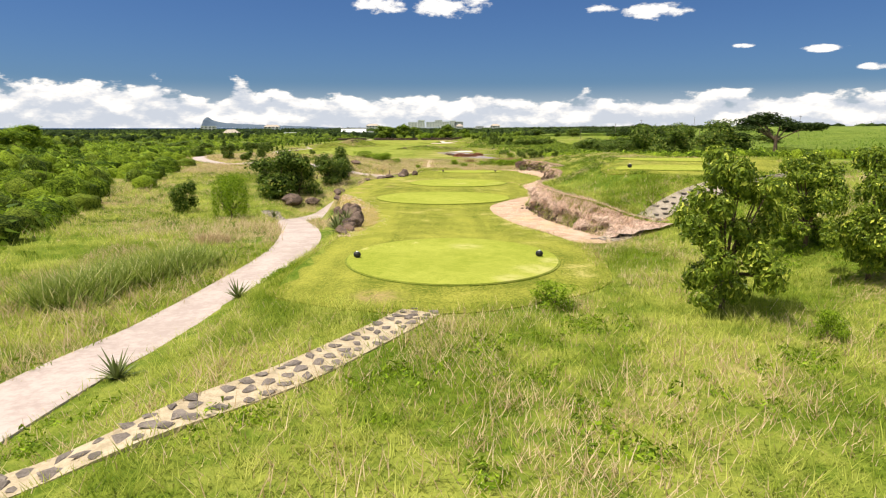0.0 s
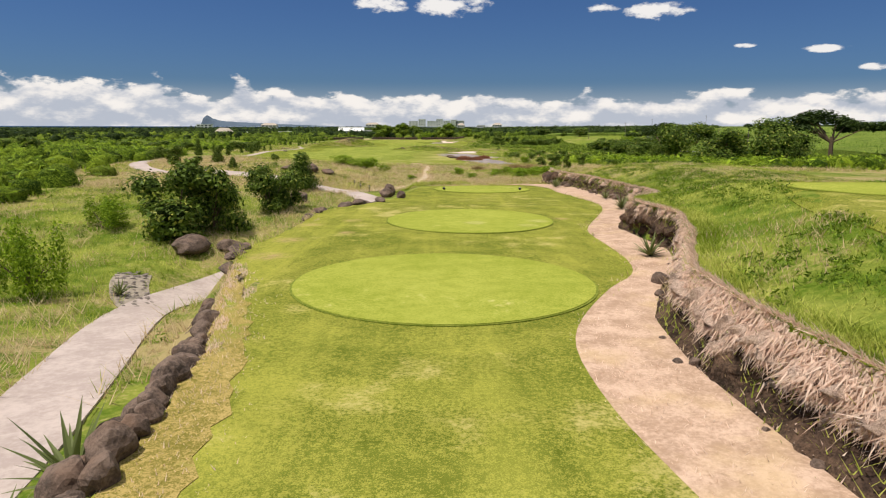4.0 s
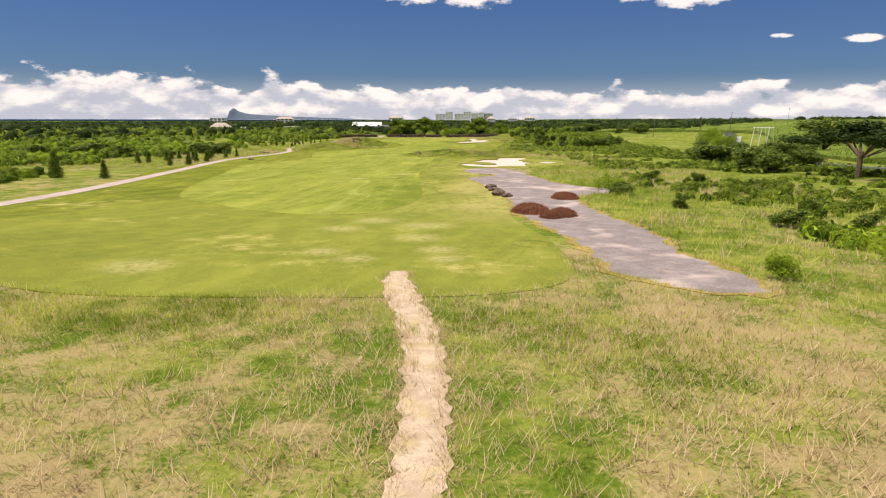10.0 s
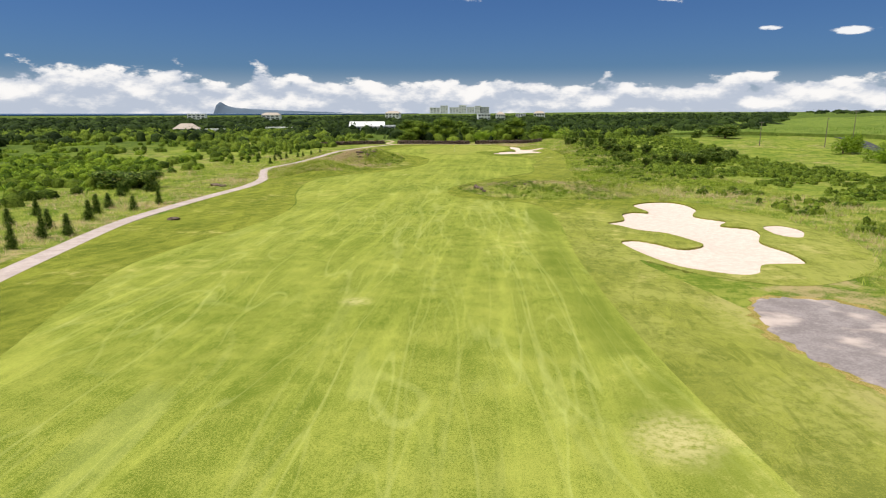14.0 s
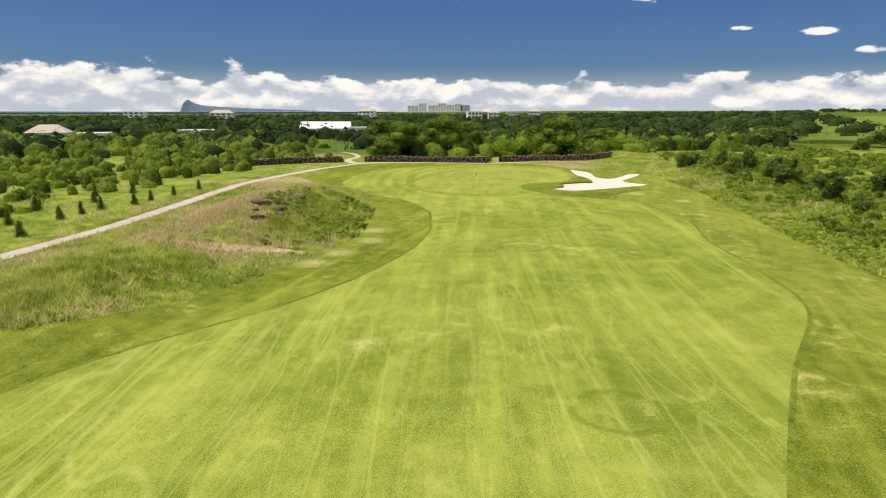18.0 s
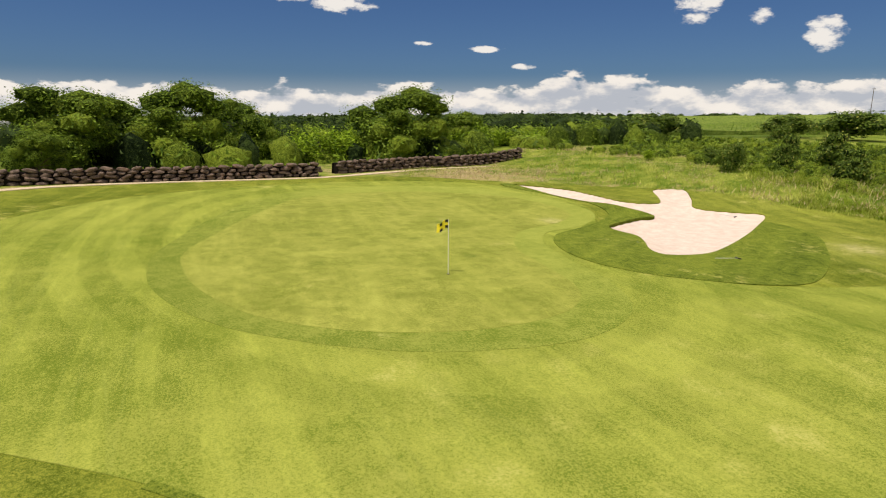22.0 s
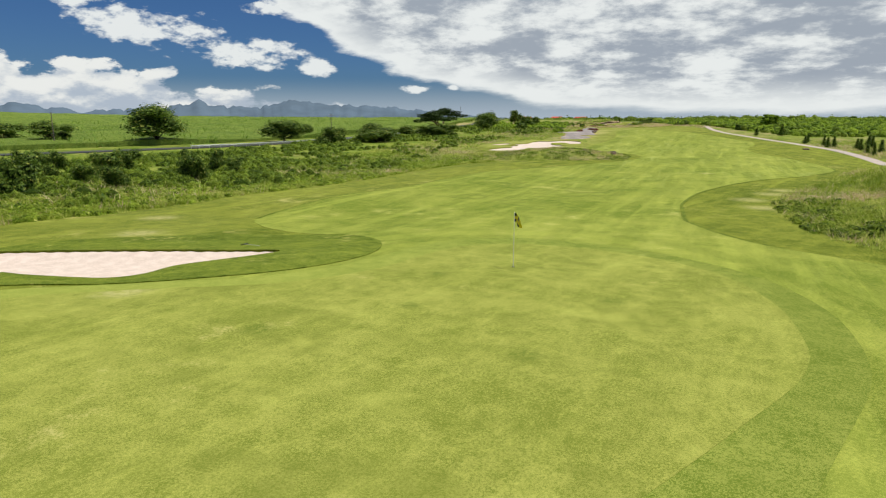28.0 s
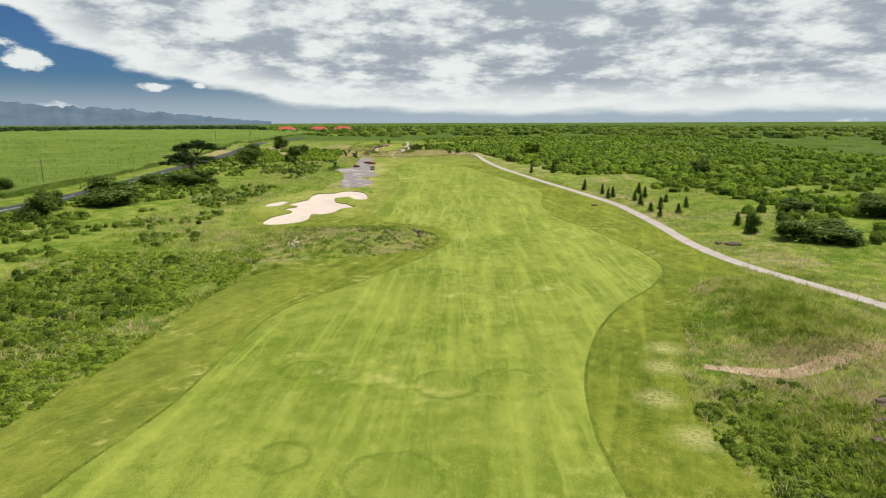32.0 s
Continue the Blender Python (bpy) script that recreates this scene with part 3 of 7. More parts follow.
M_DIRT = rocky("pink_dry_earth", (0.36, 0.24, 0.165), (0.60, 0.43, 0.325), 1.2, 0.03, 0.95, (0.55, 0.40, 0.22), 0.5)
M_GRAVEL = rocky("grey_gravel_floor", (0.20, 0.17, 0.165), (0.33, 0.29, 0.28), 0.5, 0.02, 0.95, (0.58, 0.48, 0.42), 0.7)
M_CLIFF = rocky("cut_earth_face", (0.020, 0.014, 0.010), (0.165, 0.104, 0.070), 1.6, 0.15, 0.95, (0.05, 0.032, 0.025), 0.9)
M_STONE = rocky("dark_basalt", (0.045, 0.034, 0.029), (0.23, 0.165, 0.13), 2.0, 0.05, 0.9, (0.20, 0.12, 0.08), 0.5)
M_RUST = rocky("red_brush_pile", (0.12, 0.045, 0.025), (0.36, 0.16, 0.09), 3.0, 0.08, 0.95)
M_ASPH = rocky("asphalt", (0.045, 0.045, 0.05), (0.08, 0.08, 0.085), 1.0, 0.005, 0.9)
M_SEA = plain("sea_water", (0.01, 0.05, 0.12), 0.25, 0, 0.5, 0.02, 0.1)
# blue-grey of the distance haze is painted into the far rock
M_HILL = plain("haze_tinted_rock", (0.115, 0.155, 0.205), 1.0, 0, 0.0, 0.004, 0.25)
M_BARK = rocky("bark", (0.08, 0.055, 0.035), (0.20, 0.15, 0.10), 3.0, 0.02, 0.95)
M_LEAF_DARK = leafy("dark_glossy_leaves", (0.022, 0.052, 0.007), (0.19, 0.28, 0.035), 0.45, 0.2, 0.3, (0.34, 0.36, 0.07))
M_LEAF_MID = leafy("mid_green_leaves", (0.032, 0.075, 0.007), (0.25, 0.36, 0.034), 0.5, 0.22, 0.25)
M_LEAF_LIGHT = leafy("light_feathery_leaves", (0.045, 0.115, 0.006), (0.38, 0.53, 0.035), 0.55, 0.25, 0.25)
M_LEAF_FAR = leafy("far_wood_leaves", (0.011, 0.026, 0.006), (0.060, 0.096, 0.019), 0.6, 0.15, 0.2)


def grassy(name, lush_a, lush_b, dry_a, dry_b):
    m, N = material(name)
    p = place_vec(N)
    r = N.add("ShaderNodeNewGeometry").outputs["Random Per Island"]
    f = N.step(0.36, 0.66, sward(N, p))
    finish(N, N.mix(f, N.mix(r, lush_a, lush_b), N.mix(r, dry_a, dry_b)), 0.6, None, 0, 0.06, 0.0, 0.4)
    return m


M_WEED = leafy("creeping_weed_leaves", (0.09, 0.17, 0.010), (0.38, 0.49, 0.045), 0.6, 0.3, 0.2, (0.55, 0.55, 0.14))
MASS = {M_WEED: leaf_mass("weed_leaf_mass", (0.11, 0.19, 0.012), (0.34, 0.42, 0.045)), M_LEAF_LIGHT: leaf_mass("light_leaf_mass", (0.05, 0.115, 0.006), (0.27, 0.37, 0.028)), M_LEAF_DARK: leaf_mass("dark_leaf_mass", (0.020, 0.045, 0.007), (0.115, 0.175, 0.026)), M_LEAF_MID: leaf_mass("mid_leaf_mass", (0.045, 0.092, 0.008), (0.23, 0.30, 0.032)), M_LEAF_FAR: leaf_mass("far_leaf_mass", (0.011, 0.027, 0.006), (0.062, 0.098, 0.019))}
M_BLADE = grassy("grass_blades", (0.112, 0.178, 0.013), (0.275, 0.35, 0.035), (0.30, 0.36, 0.05), (0.60, 0.60, 0.16))
M_STRAW = leafy("dry_straw", (0.33, 0.235, 0.105), (0.74, 0.595, 0.38), 0.7, 0.3, 0.2)
M_AGAVE = leafy("agave_leaves", (0.10, 0.13, 0.04), (0.22, 0.25, 0.09), 0.45, 0.1, 0.4, (0.4, 0.32, 0.15))
M_WHITE = plain("white_paint", (0.84, 0.84, 0.83), 0.5)
M_GREYP = plain("grey_paint", (0.48, 0.49, 0.51), 0.6)
M_ROOF = plain("tile_roof", (0.42, 0.36, 0.30), 0.8)
M_RED = plain("red_roof", (0.55, 0.08, 0.05), 0.7)
M_GLASS = plain("dark_window_glass", (0.03, 0.04, 0.06), 0.12, 0, 0.6, 1.0, 0.05)
M_BLACK = plain("black_rubber", (0.012, 0.012, 0.012), 0.45)
M_YELLOW = plain("yellow_cloth", (0.75, 0.62, 0.03), 0.8)
M_STEEL = plain("galvanised_steel", (0.45, 0.46, 0.47), 0.45, 0.8)
M_WOODP = plain("weathered_pole_wood", (0.17, 0.14, 0.12), 0.9)

# ---- the land ----
# height of the land: a long profile down the hole, smoothed, with banks, mounds and hollows on it
PROFILE_Y = [-400, -60, 0, 12, 22, 40, 56, 74, 84, 100, 133, 150, 170, 220, 275, 325, 375, 415, 440, 452, 470, 500, 560, 700, 1000, 5200]
PROFILE_Z = [4.0, 3.0, 2.5, 2.2, 2.05, 1.7, 1.4, 1.1, 0.5, 0.2, -0.55, -1.0, -1.7, -3.0, -4.6, -5.6, -6.1, -6.3, -5.7, -5.2, -5.0, -4.4, -4.0, -3.0, -3.0, -6.0]
_fine = np.arange(-460.0, 5300.0, 2.0)
_raw = np.interp(_fine, PROFILE_Y, PROFILE_Z)
_kern = np.exp(-0.5 * (np.arange(-8, 9) / 3.0) ** 2)
_prof = np.convolve(np.pad(_raw, 8, mode="edge"), _kern / _kern.sum(), mode="valid")


def step(a, b, v):
    t = np.clip((v - a) / (b - a), 0.0, 1.0)
    return t * t * (3 - 2 * t)


def bump(x, y, cx, cy, rx, ry, turn=0.0):
    c, s = math.cos(math.radians(turn)), math.sin(math.radians(turn))
    u, v = ((x - cx) * c + (y - cy) * s) / rx, (-(x - cx) * s + (y - cy) * c) / ry
    return np.clip(1 - u * u - v * v, 0, 1) ** 2 * 1.0


def cut_edge(y):
    """Foot of the cut bank beside the tees."""
    return np.interp(y, [0, 20, 23, 25, 27, 29, 33.6, 36.5, 39, 42, 45, 48.5, 50.4, 52.2, 55, 58, 62, 66, 70, 75, 80, 85, 92, 97, 110], [9.5, 7.8, 6.5, 5.8, 5.25, 4.75, 4.5, 4.8, 5.8, 7.3, 8.2, 8.0, 7.95, 8.6, 10.4, 11.7, 12.0, 11.7, 11.2, 11.2, 10.6, 10.4, 11.1, 12.4, 15.0])


def cut_width(y):
    return np.interp(y, [0, 20, 24, 26, 38, 44, 56, 60, 92, 110], [9.0, 6.0, 2.0, 0.9, 0.9, 0.5, 0.5, 0.9, 0.9, 8.0])


def cut_face(y):
    """Height of the steep face."""
    return np.interp(y, [18, 23.4, 24.6, 26, 34, 40, 46, 52, 57, 64, 75, 82, 92, 98, 112], [0.0, 0.1, 0.45, 1.05, 1.1, 1.0, 1.35, 1.3, 0.95, 0.75, 0.8, 1.05, 1.0, 0.5, 0.0])


def cut_rise(y):
    """Gentler rise of the grass behind it."""
    return np.interp(y, [-20, 10, 20, 24, 30, 38, 50, 62, 75, 92, 115, 140], [0.3, 0.5, 0.8, 0.9, 1.2, 1.3, 0.9, 0.6, 0.5, 0.15, 0.3, 0.0])


def height(x, y):
    x, y = np.asarray(x, float), np.asarray(y, float)
    z = np.interp(y, _fine, _prof)
    # bank from the teeing ground down to the cart path and the hollow beside it
    fall = np.interp(y, [-5, 15, 30, 36, 44, 55, 61, 66, 80, 95], [0.0, 0.9, 1.0, 1.35, 2.0, 2.0, 1.3, 1.0, 0.6, 0.0])
    brow = np.interp(y, [0, 18, 25, 35, 45, 58, 66, 80], [-3.0, -4.2, -4.0, -4.6, -7.5, -7.0, -2.9, -2.6])
    z = z - fall * step(0, 1, (brow - x) / np.interp(y, [15, 30, 60, 70], [2.6, 1.4, 1.2, 1.3]))
    z = z + 0.9 * step(-14, -60, x) * step(150, 60, y)
    # high ground beside the tees, behind the rock face
    ex = cut_edge(y)
    z = z + cut_face(y) * step(0, 1, (x - ex) / cut_width(y)) + cut_rise(y) * step(0, 1, (x - ex - 0.4) / 4.6)
    z = z + 0.85 * bump(x, y, 20, 73, 10, 17)
    # the cane fields climb away from the course
    z = z + 0.012 * np.clip(x - 45, 0, 900) * step(60, 260, y + 0.3 * x)
    z = z + 1.8 * step(6, 24, x) * step(445, 480, y) * step(640, 540, y)
    # the path runs close under the bank here
    z = z - 1.15 * bump(x, y, -10.6, 52.0, 3.8, 9.5)
    # the hollow that holds the greenside bunker
    z = z - 0.62 * step(-17, -6, x) * step(26, 14, x) * step(418, 440, y) * step(470, 459, y)
    # grassy mounds
    z = z + 1.9 * bump(x, y, -8, 333, 21, 17, 8) + 2.3 * bump(x, y, -67, 384, 12.5, 25, 8) + 3.6 * bump(x, y, -61, 424, 13, 32, -14)
    z = z + 1.6 * bump(x, y, -20, 100, 15, 26) + 1.2 * bump(x, y, -38, 128, 20, 30)
    z = z - 3.0 * step(-150, -700, x)
    return z

# ---- plan helpers ----


def catmull(points, closed=True, gap=0.6):
    pts = np.array(points, float)
    n, out = len(pts), []
    for i in range(n if closed else n - 1):
        p0, p1, p2, p3 = (pts[(i + k) % n] if closed else pts[min(max(i + k, 0), n - 1)] for k in (-1, 0, 1, 2))
        for t in np.linspace(0, 1, max(2, int(np.linalg.norm(p2 - p1) / gap)), endpoint=False):
            out.append(0.5 * ((2 * p1) + (p2 - p0) * t + (2 * p0 - 5 * p1 + 4 * p2 - p3) * t * t + (3 * p1 - p0 - 3 * p2 + p3) * t ** 3))
    if not closed:
        out.append(pts[-1])
    return np.array(out)


def ring(cx, cy, rx, ry, turn=0.0, gap=0.5, wob=0.0, seed=0):
    n = max(16, int(2 * math.pi * max(rx, ry) / gap))
    a = np.linspace(0, 2 * math.pi, n, endpoint=False)
    k = 1 + wob * (np.sin(3 * a + seed) + 0.6 * np.sin(5 * a + 2.1 * seed + 1))
    c, s = math.cos(radians(turn)), math.sin(radians(turn))
    u, v = rx * np.cos(a) * k, ry * np.sin(a) * k
    return np.stack([cx + u * c - v * s, cy + u * s + v * c], 1)


def strip(points, widths, gap=0.7):
    """The outline of a band along an open line, with a width at each of its points."""
    mid = catmull([(*p, w) for p, w in zip(points, widths)], False, gap)
    d = np.gradient(mid[:, :2], axis=0)
    d /= np.linalg.norm(d, axis=1)[:, None] + 1e-9
    side = np.stack([-d[:, 1], d[:, 0]], 1) * mid[:, 2:] / 2
    return np.concatenate([mid[:, :2] + side, (mid[:, :2] - side)[::-1]])


def inside(poly, x, y):
    """Which of the points lie in the outline."""
    x, y = np.asarray(x), np.asarray(y)
    res = np.zeros(x.shape, bool)
    lo, hi = poly.min(0), poly.max(0)
    box = (x >= lo[0]) & (x <= hi[0]) & (y >= lo[1]) & (y <= hi[1])
    px, py = x[box], y[box]
    r = np.zeros(px.shape, bool)
    for (ax, ay), (bx, by) in zip(poly, np.roll(poly, -1, 0)):
        if ay != by:
            hit = ((ay > py) != (by > py)) & (px < (bx - ax) * (py - ay) / (by - ay) + ax)
            r ^= hit
    res[box] = r
    return res


def shrunk(poly, by):
    d = np.roll(poly, -1, 0) - np.roll(poly, 1, 0)
    d /= np.linalg.norm(d, axis=1)[:, None] + 1e-9
    nrm = np.stack([-d[:, 1], d[:, 0]], 1)
    area = 0.5 * np.sum(poly[:, 0] * np.roll(poly[:, 1], -1) - np.roll(poly[:, 0], -1) * poly[:, 1])
    return poly + nrm * by * (1 if area > 0 else -1)


def mesh_of(name, verts, faces, mat=None, smooth=False):
    me = bpy.data.meshes.new(name)
    verts, faces = np.asarray(verts, np.float32), np.asarray(faces, np.int32)
    k = faces.shape[1]
    me.vertices.add(len(verts))
    me.vertices.foreach_set("co", verts.ravel())
    me.loops.add(faces.size)
    me.loops.foreach_set("vertex_index", faces.ravel())
    me.polygons.add(len(faces))
    me.polygons.foreach_set("loop_start", np.arange(0, faces.size, k, dtype=np.int32))
    me.polygons.foreach_set("loop_total", np.full(len(faces), k, np.int32))
    if smooth:
        me.polygons.foreach_set("use_smooth", np.ones(len(faces), bool))
    else:
        me.polygons.foreach_set("use_smooth", np.zeros(len(faces), bool))
    me.update(calc_edges=True)
    me.validate()
    if mat:
        me.materials.append(mat)
    return me


def part(name, bm, mat, parent=None, label=""):
    """Links a bmesh, or a ready mesh, as one object under a thing or a part."""
    if isinstance(bm, bpy.types.Mesh):
        me = bm
    else:
        me = bpy.data.meshes.new(name)
        bm.to_mesh(me)
        bm.free()
        if mat:
            me.materials.append(mat)
    ob = new(name, me)
    if parent is not None:
        ob.parent = parent
    if label:
        tagged(ob, label)
    return ob


def draped(name, poly, mat, lift=0.04, gap=1.0, skirt=0.18, dish=None, label="", category="", kind="structure", parent=None, relief=None, holes=()):
    """A sheet inside an outline, laid on the land, with its edge turned down."""
    from mathutils import geometry
    lo, hi = poly.min(0), poly.max(0)
    gx, gy = np.meshgrid(np.arange(lo[0], hi[0], gap), np.arange(lo[1], hi[1], gap))
    gx = gx + gap * 0.5 * ((np.arange(gx.shape[0]) % 2)[:, None])
    core = shrunk(poly, gap * 0.45)
    ok = inside(core, gx.ravel(), gy.ravel()) & inside(poly, gx.ravel(), gy.ravel())
    rings, edges, at = [poly], [], 0
    for h in holes:
        ok &= ~inside(shrunk(h, -gap * 0.3), gx.ravel(), gy.ravel())
        rings.append(h)
    for q in rings:
        edges += [(at + i, at + (i + 1) % len(q)) for i in range(len(q))]
        at += len(q)
    pts = np.concatenate(rings + [np.stack([gx.ravel()[ok], gy.ravel()[ok]], 1)])
    vs, _, fs, *_ = geometry.delaunay_2d_cdt([Vector(p) for p in pts], edges, [], 1, 1e-4)
    xy = np.array([(v.x, v.y) for v in vs])
    if holes:
        mids = np.array([xy[list(f)].mean(0) for f in fs])
        gone = ~inside(poly, mids[:, 0], mids[:, 1])
        for h in holes:
            gone |= inside(h, mids[:, 0], mids[:, 1])
        fs = [f for f, g in zip(fs, gone) if not g]
    z = height(xy[:, 0], xy[:, 1]) + lift
    if dish is not None:
        z = z + dish(xy[:, 0], xy[:, 1])
    if relief is not None:
        z = z + relief(xy[:, 0], xy[:, 1])
    verts = [tuple(v) for v in np.column_stack([xy, z])]
    tris = []
    for f in fs:
        for k in range(1, len(f) - 1):
            tris.append((f[0], f[k], f[k + 1]))
    count = {}
    for a, b, c in tris:
        for e in ((a, b), (b, c), (c, a)):
            count[e] = count.get(e, 0) + 1
    low = {}
    for (a, b) in list(count):
        if (b, a) not in count:
            for i in (a, b):
                if i not in low:
                    low[i] = len(verts)
                    verts.append(verts[i])
                    verts.append((verts[i][0], verts[i][1], float(height(verts[i][0], verts[i][1])) - skirt))
            tris += [(low[b], low[a], low[a] + 1), (low[b], low[a] + 1, low[b] + 1)]
    ob = new(name, mesh_of(name, verts, tris, mat, True))
    flat = np.array(tris)
    if parent is not None:
        ob.parent = parent
        return ob
    return tagged(ob, label, category, "", kind)


# ---- outlines of the hole ----
TEES = [(0.3, 19.5, 3.37, 3.8), (0.0, 40.15, 4.3, 4.25), (1.3, 53.8, 4.15, 4.5), (3.1, 73.6, 3.9, 4.3)]
HIGH_TEES = [(12.3, 31.8, 3.4, 2.0), (17.4, 45.4, 4.6, 3.6)]
HIGH_MOWN = catmull([(8.3, 31.4), (9.6, 28.9), (12.6, 28.2), (16.2, 29.6), (19.2, 34.5), (22.6, 41), (23.2, 47), (20, 51), (14.6, 50.6), (12.2, 45), (9.4, 37)])
FAIRWAY = catmull([(-11.8, 161.6), (-16.4, 160.7), (-22.4, 163.4), (-28.8, 169), (-36.6, 177), (-42.6, 194), (-49.2, 221), (-57.3, 252), (-57.6, 267), (-53.6, 290), (-54.4, 308), (-58.8, 325), (-62, 345), (-61.5, 358), (-56, 369), (-48, 379), (-41.6, 391), (-37, 406), (-36, 424), (-40.5, 437), (-49, 446), (-55, 458), (-54, 474), (-47, 487), (-34, 494), (-20, 495), (-8, 491), (-3.5, 483), (-3.6, 472), (-7.6, 463.9), (-15, 458.8), (-17.8, 452.4), (-16.0, 447.8), (-12.5, 445.1), (-8.0, 444.0), (-2.0, 441.6), (1.8, 436), (2.7, 420), (-0.3, 406), (-1.6, 391), (-4, 378), (-13, 364), (-22.5, 347), (-27, 334), (-24.5, 320), (-12, 311), (-9.2, 294), (-11.4, 262), (-11.8, 230), (-8.9, 198), (-7.4, 178), (-8.9, 167.5)])
GREEN = catmull([(-40.0, 460.5), (-39.6, 455.5), (-37.8, 450.4), (-34.2, 446.8), (-29.5, 445), (-25, 445.4), (-22.3, 448), (-21.2, 452.5), (-20.2, 456.8), (-17, 461.2), (-11.5, 463.9), (-8, 467), (-7.2, 473), (-8.6, 478.5), (-15, 484), (-22, 485.5), (-28, 483.5), (-33.5, 475.8), (-37.5, 468.5), (-39.5, 464.2)])
APRON = catmull([(-30, 133), (-8, 131), (3, 134), (4.5, 145), (2.5, 160), (3.0, 176), (1.0, 205), (-1, 238), (-5, 262), (0, 255), (8, 252), (20, 262), (26, 282), (22, 305), (16, 316), (2, 318), (-6, 316), (-14, 318), (-21, 324), (-24.5, 333), (-22, 342), (-10, 348.5), (0, 351), (7.5, 367), (10.2, 395), (12.5, 412), (15.5, 430), (17, 448), (15, 462), (9, 478), (-3, 491), (-12, 499), (-30, 501.5), (-52, 500.5), (-64, 492), (-69, 478), (-62, 462), (-52, 448), (-46.5, 432), (-45.5, 415), (-47, 404), (-52, 391), (-60, 374), (-72, 366), (-74.8, 352), (-77, 330), (-73, 300), (-73, 270), (-69, 235), (-59, 205), (-53, 180), (-46, 150)])
TEE_APRON = catmull([(-2.9, 13.8), (-4.8, 16), (-4.7, 21.9), (-4.3, 25), (-4.1, 28.4), (-4.2, 32), (-4.8, 36), (-7.0, 42), (-7.6, 50), (-7.2, 56), (-6.0, 60), (-3.6, 64), (-2.7, 71), (-1.7, 76.6), (1.4, 78.9), (5.0, 80.2), (7.6, 80.1), (8.6, 77.5), (8.95, 74), (8.95, 70.5), (9.4, 66.6), (9.9, 62), (9.4, 58.6), (8.3, 55.3), (7.3, 52.6), (6.55, 49.8), (6.5, 46), (6.4, 43.3), (5.9, 41.2), (4.7, 39.3), (3.3, 36.4), (2.75, 34.4), (2.7, 32.2), (2.9, 30.4), (3.5, 27.4), (4.2, 25.6), (4.7, 23.9), (5.3, 22.2), (5.1, 19.0), (4.2, 15.6), (0.6, 13.2)])
FAIR_BUNKER = catmull([(-4.2, 273.2), (-2.0, 274.9), (-0.1, 272.9), (1.5, 269.6), (2.9, 269.4), (5.4, 271.8), (5.0, 275.4), (3.6, 280), (0.6, 282.6), (-1.0, 286.1), (-2.4, 288.6), (0.9, 291.8), (2.2, 297.9), (4.8, 300.6), (7.2, 300.4), (6.9, 309), (10.5, 313.6), (15.0, 314.4), (16.8, 310.6), (16.2, 303.5), (13.2, 296.2), (16.0, 291), (13.6, 286.8), (16.6, 284.4), (16.0, 280.0), (13.2, 273.8), (13.5, 267.2), (12.2, 261.6), (10.0, 261.2), (7.1, 260.4), (5.0, 256.7), (2.8, 256.0), (0.3, 257.6), (-1.8, 259.9), (-3.4, 265.5)], True, 0.5)
SMALL_BUNKER = ring(20.4, 282.3, 2.3, 5.0, -14, 0.5, 0.05)
GREEN_BUNKER = catmull([(-1.6, 485.6), (1.7, 480), (1.5, 473.5), (1.4, 469.8), (4.0, 468.3), (6.8, 471), (9.9, 474.7), (12.0, 472.6), (9, 468.7), (6.0, 465.5), (8, 463), (9.8, 461), (5, 458), (0, 455.4), (-5, 453.2), (-8.5, 452.2), (-11.6, 452.4), (-11.4, 454.0), (-9.9, 455.9), (-8.5, 458.2), (-8.6, 460.5), (-8.0, 461.8), (-6.2, 462.6), (-3.0, 463.4), (-1.2, 463.6), (-1.4, 467.4), (-2.6, 473), (-2.4, 479.5)], True, 0.5)
COLLAR = catmull([(-3.6, 483.5), (-2.8, 476), (-2.8, 470.5), (-4.7, 465.6), (-8.6, 463.1), (-12, 461.2), (-15.4, 459.1), (-17.5, 456), (-18.2, 452.5), (-17.6, 449.8), (-16, 447.4), (-12.5, 445.3), (-8.0, 444.9), (-3.0, 447), (1.0, 449.6), (5.5, 453.4), (7, 459.0), (1.5, 463), (-0.5, 470), (-0.4, 482), (-2.2, 487)])
FRINGE = catmull([(-41.8, 459.5), (-41.5, 455.6), (-40, 451), (-37.5, 447.5), (-33, 444), (-28, 442.5), (-24.5, 442.9), (-21.5, 445), (-19.7, 449), (-19.0, 453), (-17.8, 457.1), (-15.2, 460.3), (-10.5, 462.4), (-6.2, 465.6), (-5.0, 470), (-4.9, 477), (-7.5, 484), (-14, 489), (-24, 489.5), (-31, 485.5), (-36.5, 476), (-39.5, 469), (-41.3, 464)])
PATH_LINE = [(-5.6, -20), (-6.2, -6), (-7.2, 5), (-7.4, 10.6), (-7.1, 14.2), (-6.7, 19.5), (-6.6, 25), (-7.0, 29.5), (-8.3, 35), (-10.4, 42), (-11.3, 47.6), (-10.9, 53.2), (-9.0, 58.6), (-5.9, 62), (-4.95, 65.6), (-5.2, 68.5), (-5.8, 71.75), (-7.05, 75.5), (-9.2, 79.4), (-13.2, 83.2), (-17.5, 85.9), (-24, 89), (-33, 97), (-42, 108), (-47, 122), (-50, 150), (-54, 186), (-62, 227), (-70, 262), (-74.5, 285), (-75.4, 302), (-75.2, 322), (-74.3, 340), (-76, 357), (-82, 376), (-84.5, 391), (-81.5, 415), (-77.5, 447), (-74, 465), (-66, 485), (-57, 499)]
